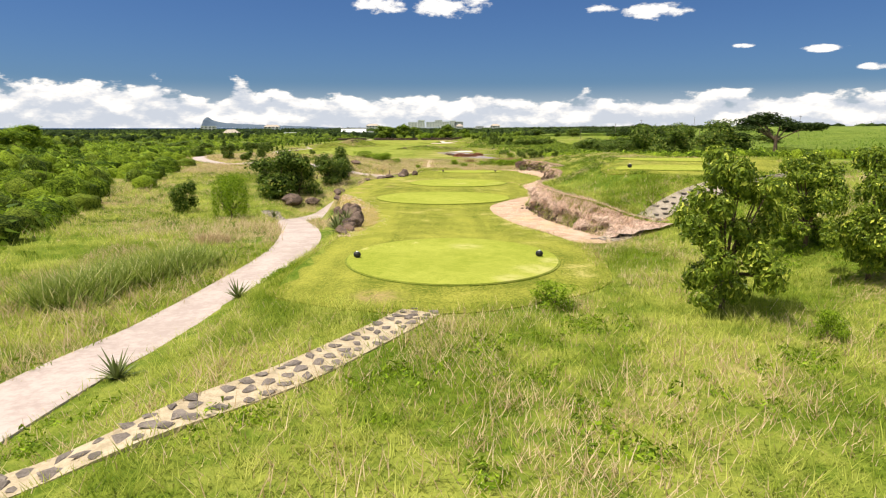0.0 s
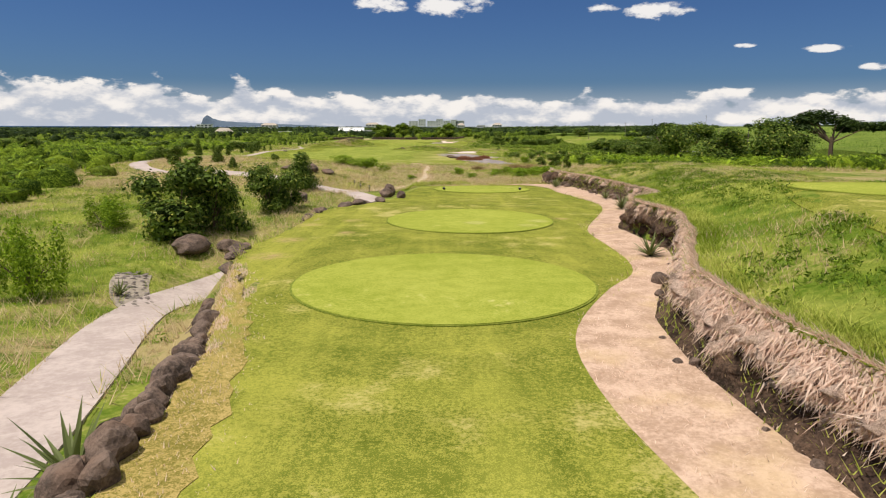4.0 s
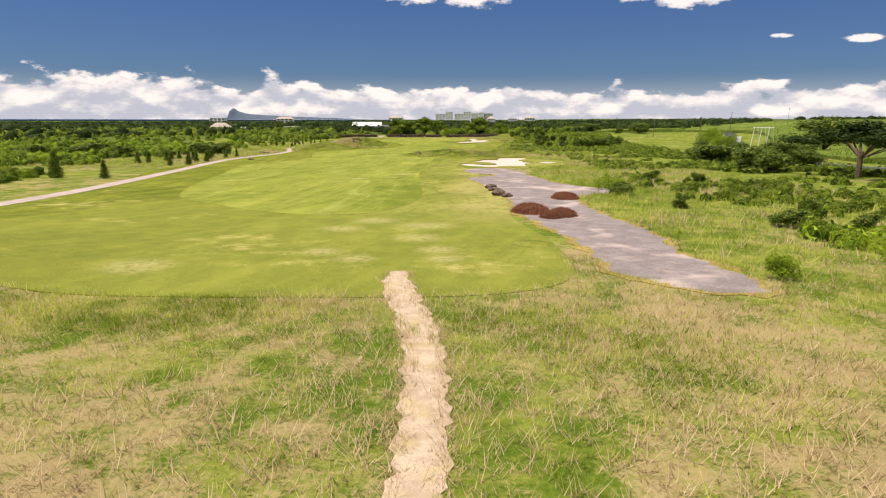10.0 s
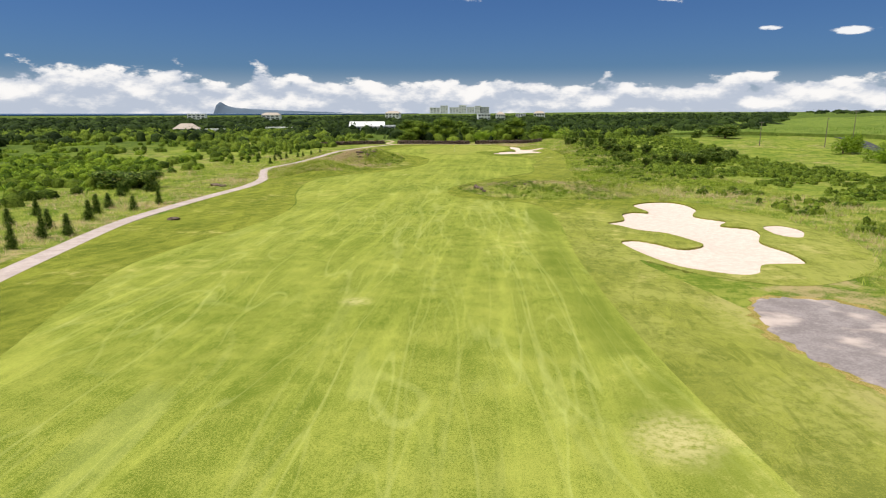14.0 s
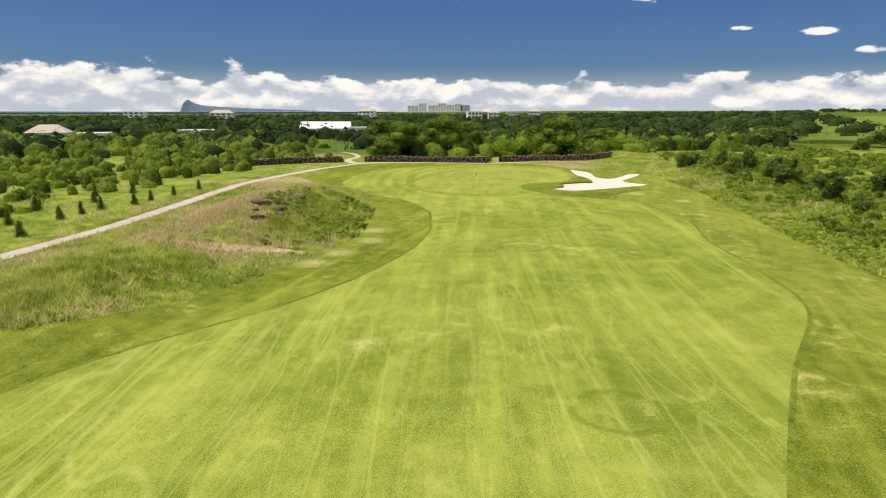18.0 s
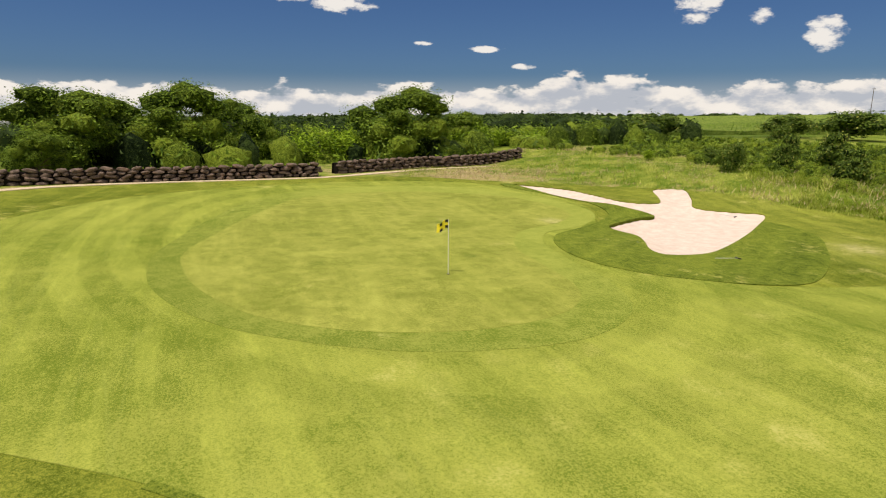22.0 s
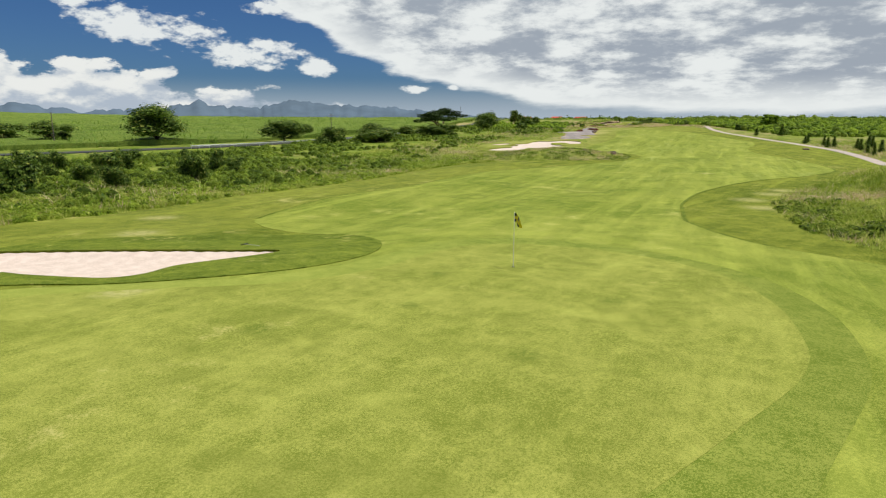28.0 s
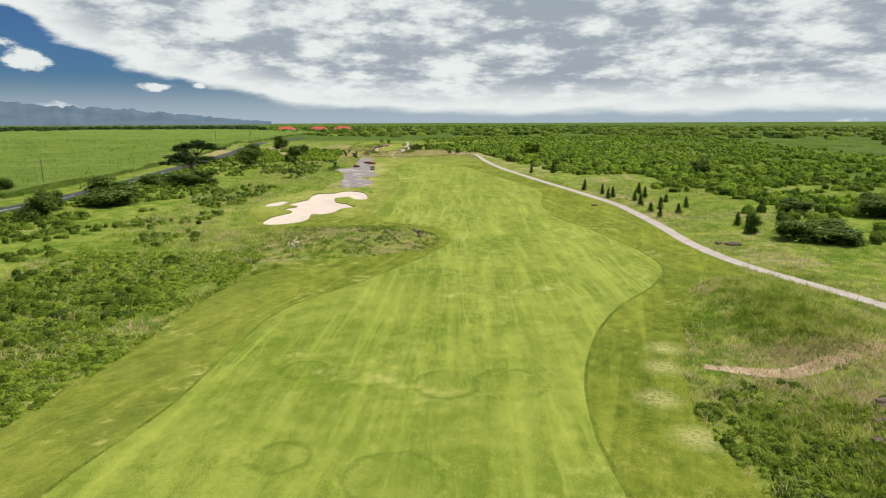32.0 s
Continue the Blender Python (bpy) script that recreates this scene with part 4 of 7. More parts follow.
PATH_WIDTH = [1.75] * 5 + [1.9] * 2 + [2.05] * 15 + [2.4] * 3 + [2.6] * 13 + [2.4, 2.2, 1.8]
TRACK_LINE = [(-9.6, 79.0), (-7.6, 80.6), (-5.4, 82.2), (-3.2, 85), (-2.2, 92), (-2.3, 100), (-2.6, 108), (-2.4, 116), (-3.0, 125), (-4.8, 133), (-5.2, 136.5)]
QUARRY = catmull([(-2.1, 241.7), (-2.5, 234), (-1.1, 229.2), (1, 226), (3.2, 223), (3.2, 220.2), (-0.6, 215.6), (-1.7, 213.6), (-1.6, 210), (-0.4, 205.2), (1.0, 196), (2.6, 184), (3.4, 174), (3.2, 165), (4.6, 156), (6.3, 146), (6.6, 137.4), (8.1, 135), (9.6, 133.4), (12.9, 133.0), (13.0, 137.6), (12.0, 143), (12.6, 152), (11.4, 162), (11.0, 173.6), (12.5, 182), (20.1, 190.5), (15.6, 196), (11.8, 205), (10.9, 213), (10.3, 218), (9.2, 223.7), (9.9, 228.8), (9, 234), (8.1, 240.5), (6.8, 246), (3.7, 247.4), (0.5, 247)], True, 0.6)
QUARRY_RIM = shrunk(QUARRY, -0.55)
_k = np.arange(len(QUARRY))
QUARRY_RIM = QUARRY_RIM + 0.3 * np.stack([np.sin(np.arange(len(QUARRY_RIM)) * 1.7) + np.sin(np.arange(len(QUARRY_RIM)) * 0.45 + 2), np.cos(np.arange(len(QUARRY_RIM)) * 2.1)], 1)
QUARRY = QUARRY + 0.22 * np.stack([np.sin(_k * 0.9) + np.sin(_k * 2.3 + 1), np.cos(_k * 1.3) + np.sin(_k * 2.9)], 1)
DIRT = catmull([(5.1, 22.6), (4.6, 23.8), (4.1, 25.5), (3.4, 27.3), (2.8, 30.4), (2.6, 32.3), (2.65, 34.5), (3.2, 36.5), (4.6, 39.4), (5.8, 41.3), (6.3, 43.4), (6.4, 46), (6.45, 49.9), (7.2, 52.7), (8.2, 55.4), (9.3, 58.7), (9.8, 62), (9.3, 66.6), (8.85, 70.5), (8.85, 74.1), (8.5, 77.5), (7.4, 80.2), (5.5, 80.9), (7.5, 82.6), (10.2, 81.6), (11.1, 78), (11.5, 74), (11.5, 70), (11.9, 66), (12.3, 62), (12.0, 58.5), (10.7, 55.3), (8.9, 52.2), (8.25, 50), (8.45, 46), (7.6, 42.6), (6.1, 39.6), (5.1, 36.6), (4.8, 33.4), (5.05, 29), (5.6, 26.9), (6.3, 24.9), (6.7, 23.4), (6.0, 22.4)])
DIRT[:, 0] = np.minimum(DIRT[:, 0], cut_edge(DIRT[:, 1]) + 0.08)
STONE_LINES = [[(-0.5, 13.3), (-1.6, 11.2), (-2.7, 9.3), (-4.2, 7.7), (-5.6, 6.9), (-6.4, 6.7)], [(6.0, 23.1), (7.2, 23.9), (8.8, 24.6), (10.8, 25.3), (13.4, 26.6), (16.2, 28.6), (18.6, 31.4)], [(-11.0, 44.6), (-12.4, 46.4), (-13.6, 48.6), (-14.2, 50.2)]]
OUTLINES = [FAIRWAY, APRON, TEE_APRON, QUARRY, DIRT, HIGH_MOWN]
CART_PATH = strip(PATH_LINE, PATH_WIDTH)
TRACK = strip(TRACK_LINE, [1.7, 1.6, 1.6, 1.5, 1.6, 1.35, 1.25, 1.3, 1.4, 1.5, 0.8], 0.4)
_k = np.arange(len(TRACK))
TRACK = TRACK + 0.09 * np.stack([np.sin(_k * 1.1) + np.sin(_k * 2.7 + 1), np.cos(_k * 1.7) + np.sin(_k * 0.6)], 1)


def graded(lo, hi, fine, far, growth=1.12):
    """Grid lines: even between lo and hi, then ever wider out to far."""
    mid = list(np.arange(lo, hi + fine, fine))
    for sign, seq in ((-1, []), (1, [])):
        pos, gap = (lo, fine) if sign < 0 else (mid[-1], fine)
        lim = far[0] if sign < 0 else far[1]
        while (pos - lim) * sign < 0:
            gap *= growth
            pos += sign * gap
            seq.append(pos)
        mid = seq[::-1] + mid if sign < 0 else mid + seq
    return np.array(mid)


def make_ground():
    xs = graded(-88, 26, 1.1, (-4600, 4600))
    xs = np.unique(np.round(np.concatenate([xs[(xs < 3.6) | (xs > 14)], np.arange(3.6, 14, 0.36)]), 3))
    ys = np.concatenate([graded(-6, 100, 0.7, (-4600, 100.1))[:-1], np.arange(100.5, 512, 1.5), graded(512, 520, 0.9, (511.9, 4700))[0:]])
    ys = np.unique(np.round(ys, 3))
    gx, gy = np.meshgrid(xs, ys)
    z = height(gx, gy)
    sunk = np.zeros(gx.shape, bool)
    for poly in OUTLINES:
        sunk |= inside(shrunk(poly, 1.1), gx, gy)
    sunk |= inside(strip(PATH_LINE, [max(0.2, w - 1.6) for w in PATH_WIDTH]), gx, gy)
    z = z - 0.14 * sunk
    for poly in (FAIR_BUNKER, GREEN_BUNKER, SMALL_BUNKER):
        z = z - 1.1 * inside(shrunk(poly, -0.6), gx, gy)
    z = np.where((gx > cut_edge(gy) - 0.1) & (gx < cut_edge(gy) + cut_width(gy) + 0.08) & (gy > 24.6) & (gy < 96), height(cut_edge(gy) - 0.3, gy) - 0.25, z)
    n, m = gx.shape
    idx = np.arange(n * m).reshape(n, m)
    quads = np.stack([idx[:-1, :-1], idx[:-1, 1:], idx[1:, 1:], idx[1:, :-1]], -1).reshape(-1, 4)
    ob = new("ground", mesh_of("ground", np.column_stack([gx.ravel(), gy.ravel(), z.ravel()]), quads, M_WILD, True))
    tagged(ob, "wild uneven ground of dry and green grass", "ground", "", "structure")


make_ground()


def lip(x, y):
    """The bank stands up between the bunker and the green."""
    d = np.full(len(x), 1e9)
    for p in COLLAR[::2]:
        d = np.minimum(d, np.hypot(x - p[0], y - p[1]))
    return 0.12 * step(0.1, 1.7, d) * step(-0.5, 2.5, (y - 453) - 0.85 * (x + 12))


draped("mown_rough", APRON, M_ROUGH, 0.03, 2.2, 0.9, holes=(FAIR_BUNKER, SMALL_BUNKER, GREEN_BUNKER), label="band of mown darker green rough beside the fairway", category="grass")
draped("fairway", FAIRWAY, M_FAIR, 0.055, 2.2, 0.2, label="striped light green mown fairway with wheel marks", category="fairway")
# dark strips of turf that paint the shadow line at the fairway edge
for side in (lambda p: p[0] > -28 and 332 < p[1] < 438, lambda p: p[0] < -36 and 300 < p[1] < 440):
    line = [tuple(p) for p in FAIRWAY if side(p)][::3]
    draped("fairway_edge", strip(line, [0.34] * len(line)), M_COLLAR, 0.06, 1.6, 0.2, label="thin grass strip at the fairway edge, darkened as the shadow line there", category="grass")
draped("green_bank", COLLAR, M_COLLAR, 0.085, 0.9, 0.9, holes=(GREEN_BUNKER,), relief=lip, label="thick dark green grass bank round the bunker", category="grass")
draped("fringe", FRINGE, M_FRINGE, 0.068, 1.2, 0.15, holes=(GREEN,), label="ring of slightly longer grass round the putting green", category="grass")
draped("putting_green", GREEN, M_GREEN, 0.076, 1.5, 0.15, label="closely mown yellowish putting green with worn patches", category="green")
draped("tee_surround", HIGH_MOWN, M_APRON, 0.035, 1.0, 0.25, label="mown grass round the upper tees", category="grass")
draped("tee_surround", TEE_APRON, M_APRON, 0.028, 1.0, 0.25, label="mown grass bank round the tees", category="grass")
for n, t in enumerate(TEES + HIGH_TEES):
    # collar ring in darker turf, which also paints the tee edge's shadow line
    draped("tee_edge", shrunk(ring(*t), -0.06), M_FRINGE, 0.055, 0.6, 0.2, holes=(ring(*t),), label="thin grass collar round the tee, darkened as the shadow line of its edge", category="grass")
    draped("tee", ring(*t), M_TEE, 0.075, 0.8, 0.2, label="oval bright green closely mown tee", category="tee", kind="structure")
draped("cart_path", CART_PATH, M_CONC, 0.05, 1.1, 0.25, label="pale pinkish concrete cart path with stains", category="path")
draped("dirt_track", TRACK, M_TRACK, 0.04, 0.8, 0.12, label="worn straw-coloured track through the meadow", category="track")
draped("earth_rim", QUARRY_RIM, M_SCORCH, 0.042, 1.0, 0.2, holes=(QUARRY,), label="worn rim of bare earth round the gravel", category="ground")
draped("gravel_floor", QUARRY, M_GRAVEL, 0.045, 1.5, 0.2, label="bare grey gravel strip beside the fairway", category="ground")
VERGE = strip([(-3.75, 25.4), (-3.6, 26.6), (-3.5, 28.2), (-3.75, 31), (-4.3, 34), (-5.2, 37.2), (-6.5, 40.6), (-7.3, 43)], [0.25, 0.6, 0.85, 0.95, 0.9, 0.8, 0.7, 0.3], 0.4)
_k = np.arange(len(VERGE))
VERGE = VERGE + 0.08 * np.stack([np.sin(_k * 1.3) + np.sin(_k * 2.9 + 1), np.cos(_k * 1.9)], 1)
draped("dry_verge", VERGE, M_SCORCH, 0.04, 0.4, 0.02, label="strip of burnt dry grass along the rock bank", category="grass")
draped("bare_earth", DIRT, M_DIRT, 0.03, 0.7, 0.2, label="pinkish dry earth at the foot of the bank", category="ground")


def bowl(poly, depth, soft, drop=0.12):
    def f(x, y):
        d = np.full(len(x), 1e9)
        for p in poly[::2]:
            d = np.minimum(d, np.hypot(x - p[0], y - p[1]))
        return -drop - depth * step(0, soft, d)
    return f


draped("fairway_bunker", FAIR_BUNKER, M_SAND, 0.09, 1.0, 0.6, bowl(FAIR_BUNKER, 0.4, 3.0, 0.28), "large cloverleaf bunker of pale raked sand", "bunker")
draped("small_bunker", SMALL_BUNKER, M_SAND, 0.06, 0.8, 0.6, bowl(SMALL_BUNKER, 0.25, 1.5), "small oval bunker of pale sand", "bunker")
draped("greenside_bunker", GREEN_BUNKER, M_SAND, 0.12, 0.8, 0.7, bowl(GREEN_BUNKER, 0.35, 2.2, 0.16), "branching bunker of pale pink sand", "bunker")

# ---- plants ----


def unit(v):
    return v / (np.linalg.norm(v, axis=-1, keepdims=True) + 1e-9)


def leaf_cards(centres, normals, size, slim=0.5, seed=0, folded=True):
    """Small leaves: a folded kite of two triangles at each centre, or a plain one."""
    r = np.random.default_rng(seed)
    n = len(centres)
    nrm = unit(normals * 0.95 + np.array([0.0, 0.0, 0.38]) + r.normal(0, 0.45, (n, 3)))
    a = unit(np.cross(nrm, r.normal(0, 1, (n, 3))))
    b = np.cross(nrm, a)
    s = (size * r.uniform(0.6, 1.35, n))[:, None]
    tip, tail = centres + a * s, centres - a * s
    left, right = centres + b * s * slim + nrm * s * 0.18, centres - b * s * slim + nrm * s * 0.18
    if not folded:
        return np.stack([tail - b * s * slim * 0.5, tail + b * s * slim * 0.5, tip], 1).reshape(-1, 3), np.arange(n * 3).reshape(n, 3)
    verts = np.stack([tail, right, tip, left], 1).reshape(-1, 3)
    faces = np.arange(n * 4).reshape(n, 4)
    tris = np.concatenate([faces[:, [0, 1, 2]], faces[:, [0, 2, 3]]])
    return verts, tris


def lobes_cloud(lobes, n, seed, shell=0.55):
    """Points in the outer parts of several ellipsoids, with their outward ways."""
    r = np.random.default_rng(seed)
    lob = np.array(lobes, float)
    w = (lob[:, 3] * lob[:, 4] * lob[:, 5]) ** 0.67
    k = r.choice(len(lob), n, p=w / w.sum())
    d = unit(r.normal(0, 1, (n, 3)))
    rad = r.uniform(shell ** 3, 1.15, n) ** (1 / 3) * (1 + 0.14 * np.sin(7 * d[:, 0] + 5 * d[:, 2] + k) + 0.1 * np.sin(11 * d[:, 1] + 2 * k))
    p = lob[k, :3] + d * lob[k, 3:] * rad[:, None]
    return p, unit(d / lob[k, 3:])


def tube(bm, a, b, ra, rb, sides=6):
    a, b = Vector(a), Vector(b)
    d = (b - a).normalized()
    u = d.orthogonal().normalized()
    v = d.cross(u)
    rows = []
    for p, r in ((a, ra), (b, rb)):
        rows.append([bm.verts.new(p + (u * math.cos(t) + v * math.sin(t)) * r) for t in (2 * math.pi * k / sides for k in range(sides))])
    for k in range(sides):
        bm.faces.new((rows[0][k], rows[0][(k + 1) % sides], rows[1][(k + 1) % sides], rows[1][k]))
    bm.faces.new(rows[1])


def crown_lobes(kind, seed):
    r = np.random.default_rng(seed)
    L = []
    if kind in ("cone", "dense"):
        for i in range(9):
            z = 0.12 + 0.78 * i / 8
            w = 0.46 * (1 - 0.86 * (z - 0.1)) + 0.02
            a = r.uniform(0, 6.3)
            L.append((0.12 * w * math.cos(a), 0.12 * w * math.sin(a), z, w, w, 0.13))
    elif kind == "leafy":
        for i in range(46):
            z = r.uniform(0.14, 0.95)
            w = 0.47 * math.sin(math.pi * min(1, 0.2 + z * 0.72)) * r.uniform(0.25, 1.0)
            a = r.uniform(0, 6.3)
            L.append((w * math.cos(a), w * math.sin(a), z, r.uniform(0.07, 0.14), r.uniform(0.07, 0.14), r.uniform(0.05, 0.1)))
    elif kind == "albizia":
        for i in range(26):
            a, q = r.uniform(0, 6.3), math.sqrt(r.uniform(0, 1)) * 0.42
            L.append((q * math.cos(a), q * math.sin(a), 0.84 - 1.5 * q * q + r.uniform(-0.10, 0.08), r.uniform(0.07, 0.15), r.uniform(0.07, 0.15), 0.07))
    elif kind == "tree":
        for i in range(26):
            a, q = r.uniform(0, 6.3), math.sqrt(r.uniform(0, 1)) * 0.38
            z = r.uniform(0.12, 0.86) - 0.35 * q * q
            L.append((q * math.cos(a), q * math.sin(a), z, r.uniform(0.13, 0.24), r.uniform(0.13, 0.24), r.uniform(0.10, 0.17)))
    elif kind == "light":
        for i in range(14):
            a, q = r.uniform(0, 6.3), math.sqrt(r.uniform(0, 1)) * 0.42
            t = r.uniform(0.55, 0.95) - 0.5 * q * q
            L.append((q * math.cos(a), q * math.sin(a), t * 0.55, 0.13, 0.13, t * 0.45))
    else:
        for i in range(10):
            a, q = r.uniform(0, 6.3), math.sqrt(r.uniform(0, 1)) * 0.3
            z = r.uniform(0.2, 0.8) - 0.3 * q
            L.append((q * math.cos(a), q * math.sin(a), z, r.uniform(0.15, 0.26), r.uniform(0.15, 0.26), r.uniform(0.13, 0.2)))
    return L


M_LEAF_TIP = leafy("glossy_leaves_with_bright_tips", (0.035, 0.085, 0.010), (0.34, 0.44, 0.045), 0.42, 0.35, 0.4, (0.70, 0.74, 0.12))
KINDS = {  # leaves, leaf length for a unit plant, slimness, crown, name, trunk height
    "leafy": (14500, 0.022, 0.42, M_LEAF_TIP, 0.34),
    "shrub": (2400, 0.034, 0.35, M_LEAF_LIGHT, 0.10),
    "bush": (3800, 0.028, 0.5, M_LEAF_DARK, 0.16),
    "cone": (1700, 0.033, 0.5, M_LEAF_DARK, 0.14),
    "dense": (7000, 0.024, 0.5, M_LEAF_DARK, 0.12),
    "light": (3600, 0.027, 0.35, M_LEAF_LIGHT, 0.2),
    "round": (5000, 0.0215, 0.55, M_LEAF_DARK, 0.2),
    "spot": (2600, 0.032, 0.5, M_LEAF_DARK, 0.22),
    "tree": (13000, 0.013, 0.5, M_LEAF_MID, 0.32),
    "albizia": (5600, 0.02, 0.5, M_LEAF_FAR, 0.45),
}
_models = {}


def plant(kind, x, y, h, w, label, name, category, group="", variants=3, leaf=None):
    """A tree or shrub: a trunk with limbs and a crown of single leaves. Alike plants share their meshes."""
    n, size, slim, mat, stem = KINDS[kind]
    mat = leaf or mat
    v = int(abs(x * 13.7 + y * 7.1)) % variants
    turn = (x * 57 + y * 31) % 6.28
    m = Matrix.Translation((x, y, float(height(x, y)) - 0.03 * h)) @ Matrix.Rotation(turn, 4, "Z") @ Matrix.Diagonal((w, w, h, 1))
    key = (kind, v, mat.name)
    if key in _models:
        base = _models[key]
        ob = copy_thing(base, m @ Matrix.Diagonal((*(1 / s for s in base.scale), 1)))
        ob.name = name
        return tagged(ob, label, category, group)
    ob = new(name)
    seed = hash_of(kind) + v * 17
    lobes = crown_lobes(kind, seed)
    bm = bmesh.new()
    tube(bm, (0, 0, -0.05), (0.01, 0, stem), 0.028 if kind != "albizia" else 0.02, 0.018)
    for lx, ly, lz, *_ in lobes[:22 if kind == "leafy" else 9]:
        tube(bm, (0.01, 0, stem * 0.75), (lx * 0.9, ly * 0.9, lz), 0.012, 0.004, 5)
    part("trunk", bm, M_BARK, ob)
    p, d = lobes_cloud(lobes, n, seed)
    p[:, 2] = np.maximum(p[:, 2], 0.01)
    vs, fs = leaf_cards(p, d, size, slim, seed)
    n_leaf = len(fs)
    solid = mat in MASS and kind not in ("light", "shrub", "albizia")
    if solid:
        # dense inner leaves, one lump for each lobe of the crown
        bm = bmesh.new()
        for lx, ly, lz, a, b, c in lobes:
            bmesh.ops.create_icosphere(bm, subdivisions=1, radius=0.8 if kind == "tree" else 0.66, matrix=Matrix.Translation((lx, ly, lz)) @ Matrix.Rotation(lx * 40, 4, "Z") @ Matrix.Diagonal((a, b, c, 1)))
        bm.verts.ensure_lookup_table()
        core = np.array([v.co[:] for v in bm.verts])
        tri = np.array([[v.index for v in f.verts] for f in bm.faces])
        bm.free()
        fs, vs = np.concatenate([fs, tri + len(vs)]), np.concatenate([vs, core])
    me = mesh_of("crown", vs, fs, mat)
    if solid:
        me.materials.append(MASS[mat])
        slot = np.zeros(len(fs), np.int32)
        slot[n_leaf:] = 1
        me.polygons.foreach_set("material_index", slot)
    part("crown", me, None, ob)
    ob.matrix_basis = m
    _models[key] = ob
    return tagged(ob, label, category, group)


def hash_of(text):
    return sum(ord(c) * (i + 3) for i, c in enumerate(text)) % 997


LEAFY = [(6.4, 13.6, 3.8, 2.7), (11.2, 18.7, 3, 2.6), (10.8, 15.2, 3.5, 2.5)]
SHRUB = [(7.5, 11.4, 0.8, 0.7), (2.6, 13.8, 0.7, 1.2), (1.8, 99.1, 1.3, 1.9), (6.5, 100.3, 1.0, 2.4), (3.1, 92.6, 0.9, 1.6), (-3.7, 92.2, 0.7, 1.3), (9.2, 99.9, 1.0, 2.4), (9.0, 95.6, 1.3, 2.8), (6.0, 96.3, 0.6, 1.2), (12.3, 104.7, 1.2, 3.2), (13.6, 102.2, 1.6, 3.6), (10.8, 98.2, 1.3, 3.0), (9.6, 102.4, 0.9, 2.0), (-13.4, 104.3, 1.6, 3.8), (-11.8, 102.8, 1.1, 2.4), (7.9, 100.2, 1.4, 1.7), (-8, 103.9, 1, 2.1), (-10.2, 103.7, 2.1, 3.8), (14.8, 135.8, 2, 2), (24.3, 490.1, 2.1, 2.1)]
BUSH_A = [(-14, 59.9, 5.6, 4.14), (-11.6, 67.5, 3.7, 3.22), (-20.7, 48.8, 3.47, 2.53), (-12, 65.5, 3.81, 3.79), (-21.8, 76.8, 2.6, 3.2), (-38.5, 111.1, 3.1, 3.2), (-33.6, 106, 2.4, 2.5), (-15.4, 63, 2.69, 2.64), (-15.9, 59, 4.93, 5.98), (-21.1, 100.1, 1.3, 1.3), (-61.4, 155.9, 4.2, 3.2), (17.6, 122, 2.3, 2.6), (16.4, 127.7, 1.8, 2.2), (22, 122.4, 2, 1.6), (17.6, 111.9, 2.5, 1.4), (28.8, 152.1, 2.4, 2.2), (24.8, 155.6, 2.2, 3.4), (18.2, 184.8, 2.3, 4), (58.2, 235, 7, 12.7), (66.6, 283.3, 7.2, 18.3), (34.2, 202.2, 2.7, 2.8), (20.8, 169.5, 1.9, 2), (29.2, 210.1, 2.7, 3.1), (32.1, 412.3, 6.1, 5.5)]
BUSH_B = [(32.4, 425.7, 4.7, 4.1), (45.1, 419.8, 4.1, 4.6), (51.8, 419.4, 5.3, 4.6), (39.4, 448, 4.3, 5.6), (36.5, 454.8, 4.8, 6.6), (22.7, 475.4, 4.7, 3.3), (25.8, 477.7, 4.7, 4.1), (129.3, 630.1, 6.7, 16.3), (47.1, 396.8, 4.8, 4.2), (95.2, 519.4, 5.5, 6.1), (177.7, 340.4, 8.2, 17.9), (31.1, 485.2, 2.4, 2.7), (70.3, 433.1, 4.7, 7.4), (151.8, 342.2, 8.6, 15), (-91.6, 328.9, 5, 3.9), (-101.9, 337.2, 5.5, 14.7), (-132.7, 310.3, 6.4, 12.6), (-132.3, 207.1, 6.4, 8.8), (-94.1, 323.4, 4.9, 2.8), (-96.6, 335.7, 5.8, 9.2), (-128.8, 217.3, 7.9, 8.8), (-116, 303.8, 4.4, 10), (-103.8, 341.5, 3.3, 6.6), (-140.8, 297.6, 6.1, 9)]
BUSH = BUSH_A + BUSH_B
CONE = [(-13.3, 80.4, 3.6, 3.9), (-33.9, 115.7, 2.4, 2.2), (-23.5, 91.7, 1.3, 1.3), (-72.9, 207.4, 4.9, 2.7)]
LIGHT = [(-15.8, 45.6, 3.8, 2.7), (-20.8, 59.8, 2.8, 3.4), (18.4, 192.7, 2.8, 5.2), (-13, 526.9, 8, 13.7), (-5.2, 527.6, 6.6, 9.7), (18.6, 530.8, 5.7, 12.9), (29.4, 528.9, 4.2, 11.9), (123.1, 442.6, 10.7, 14.6), (118.3, 409.9, 8, 17.3)]
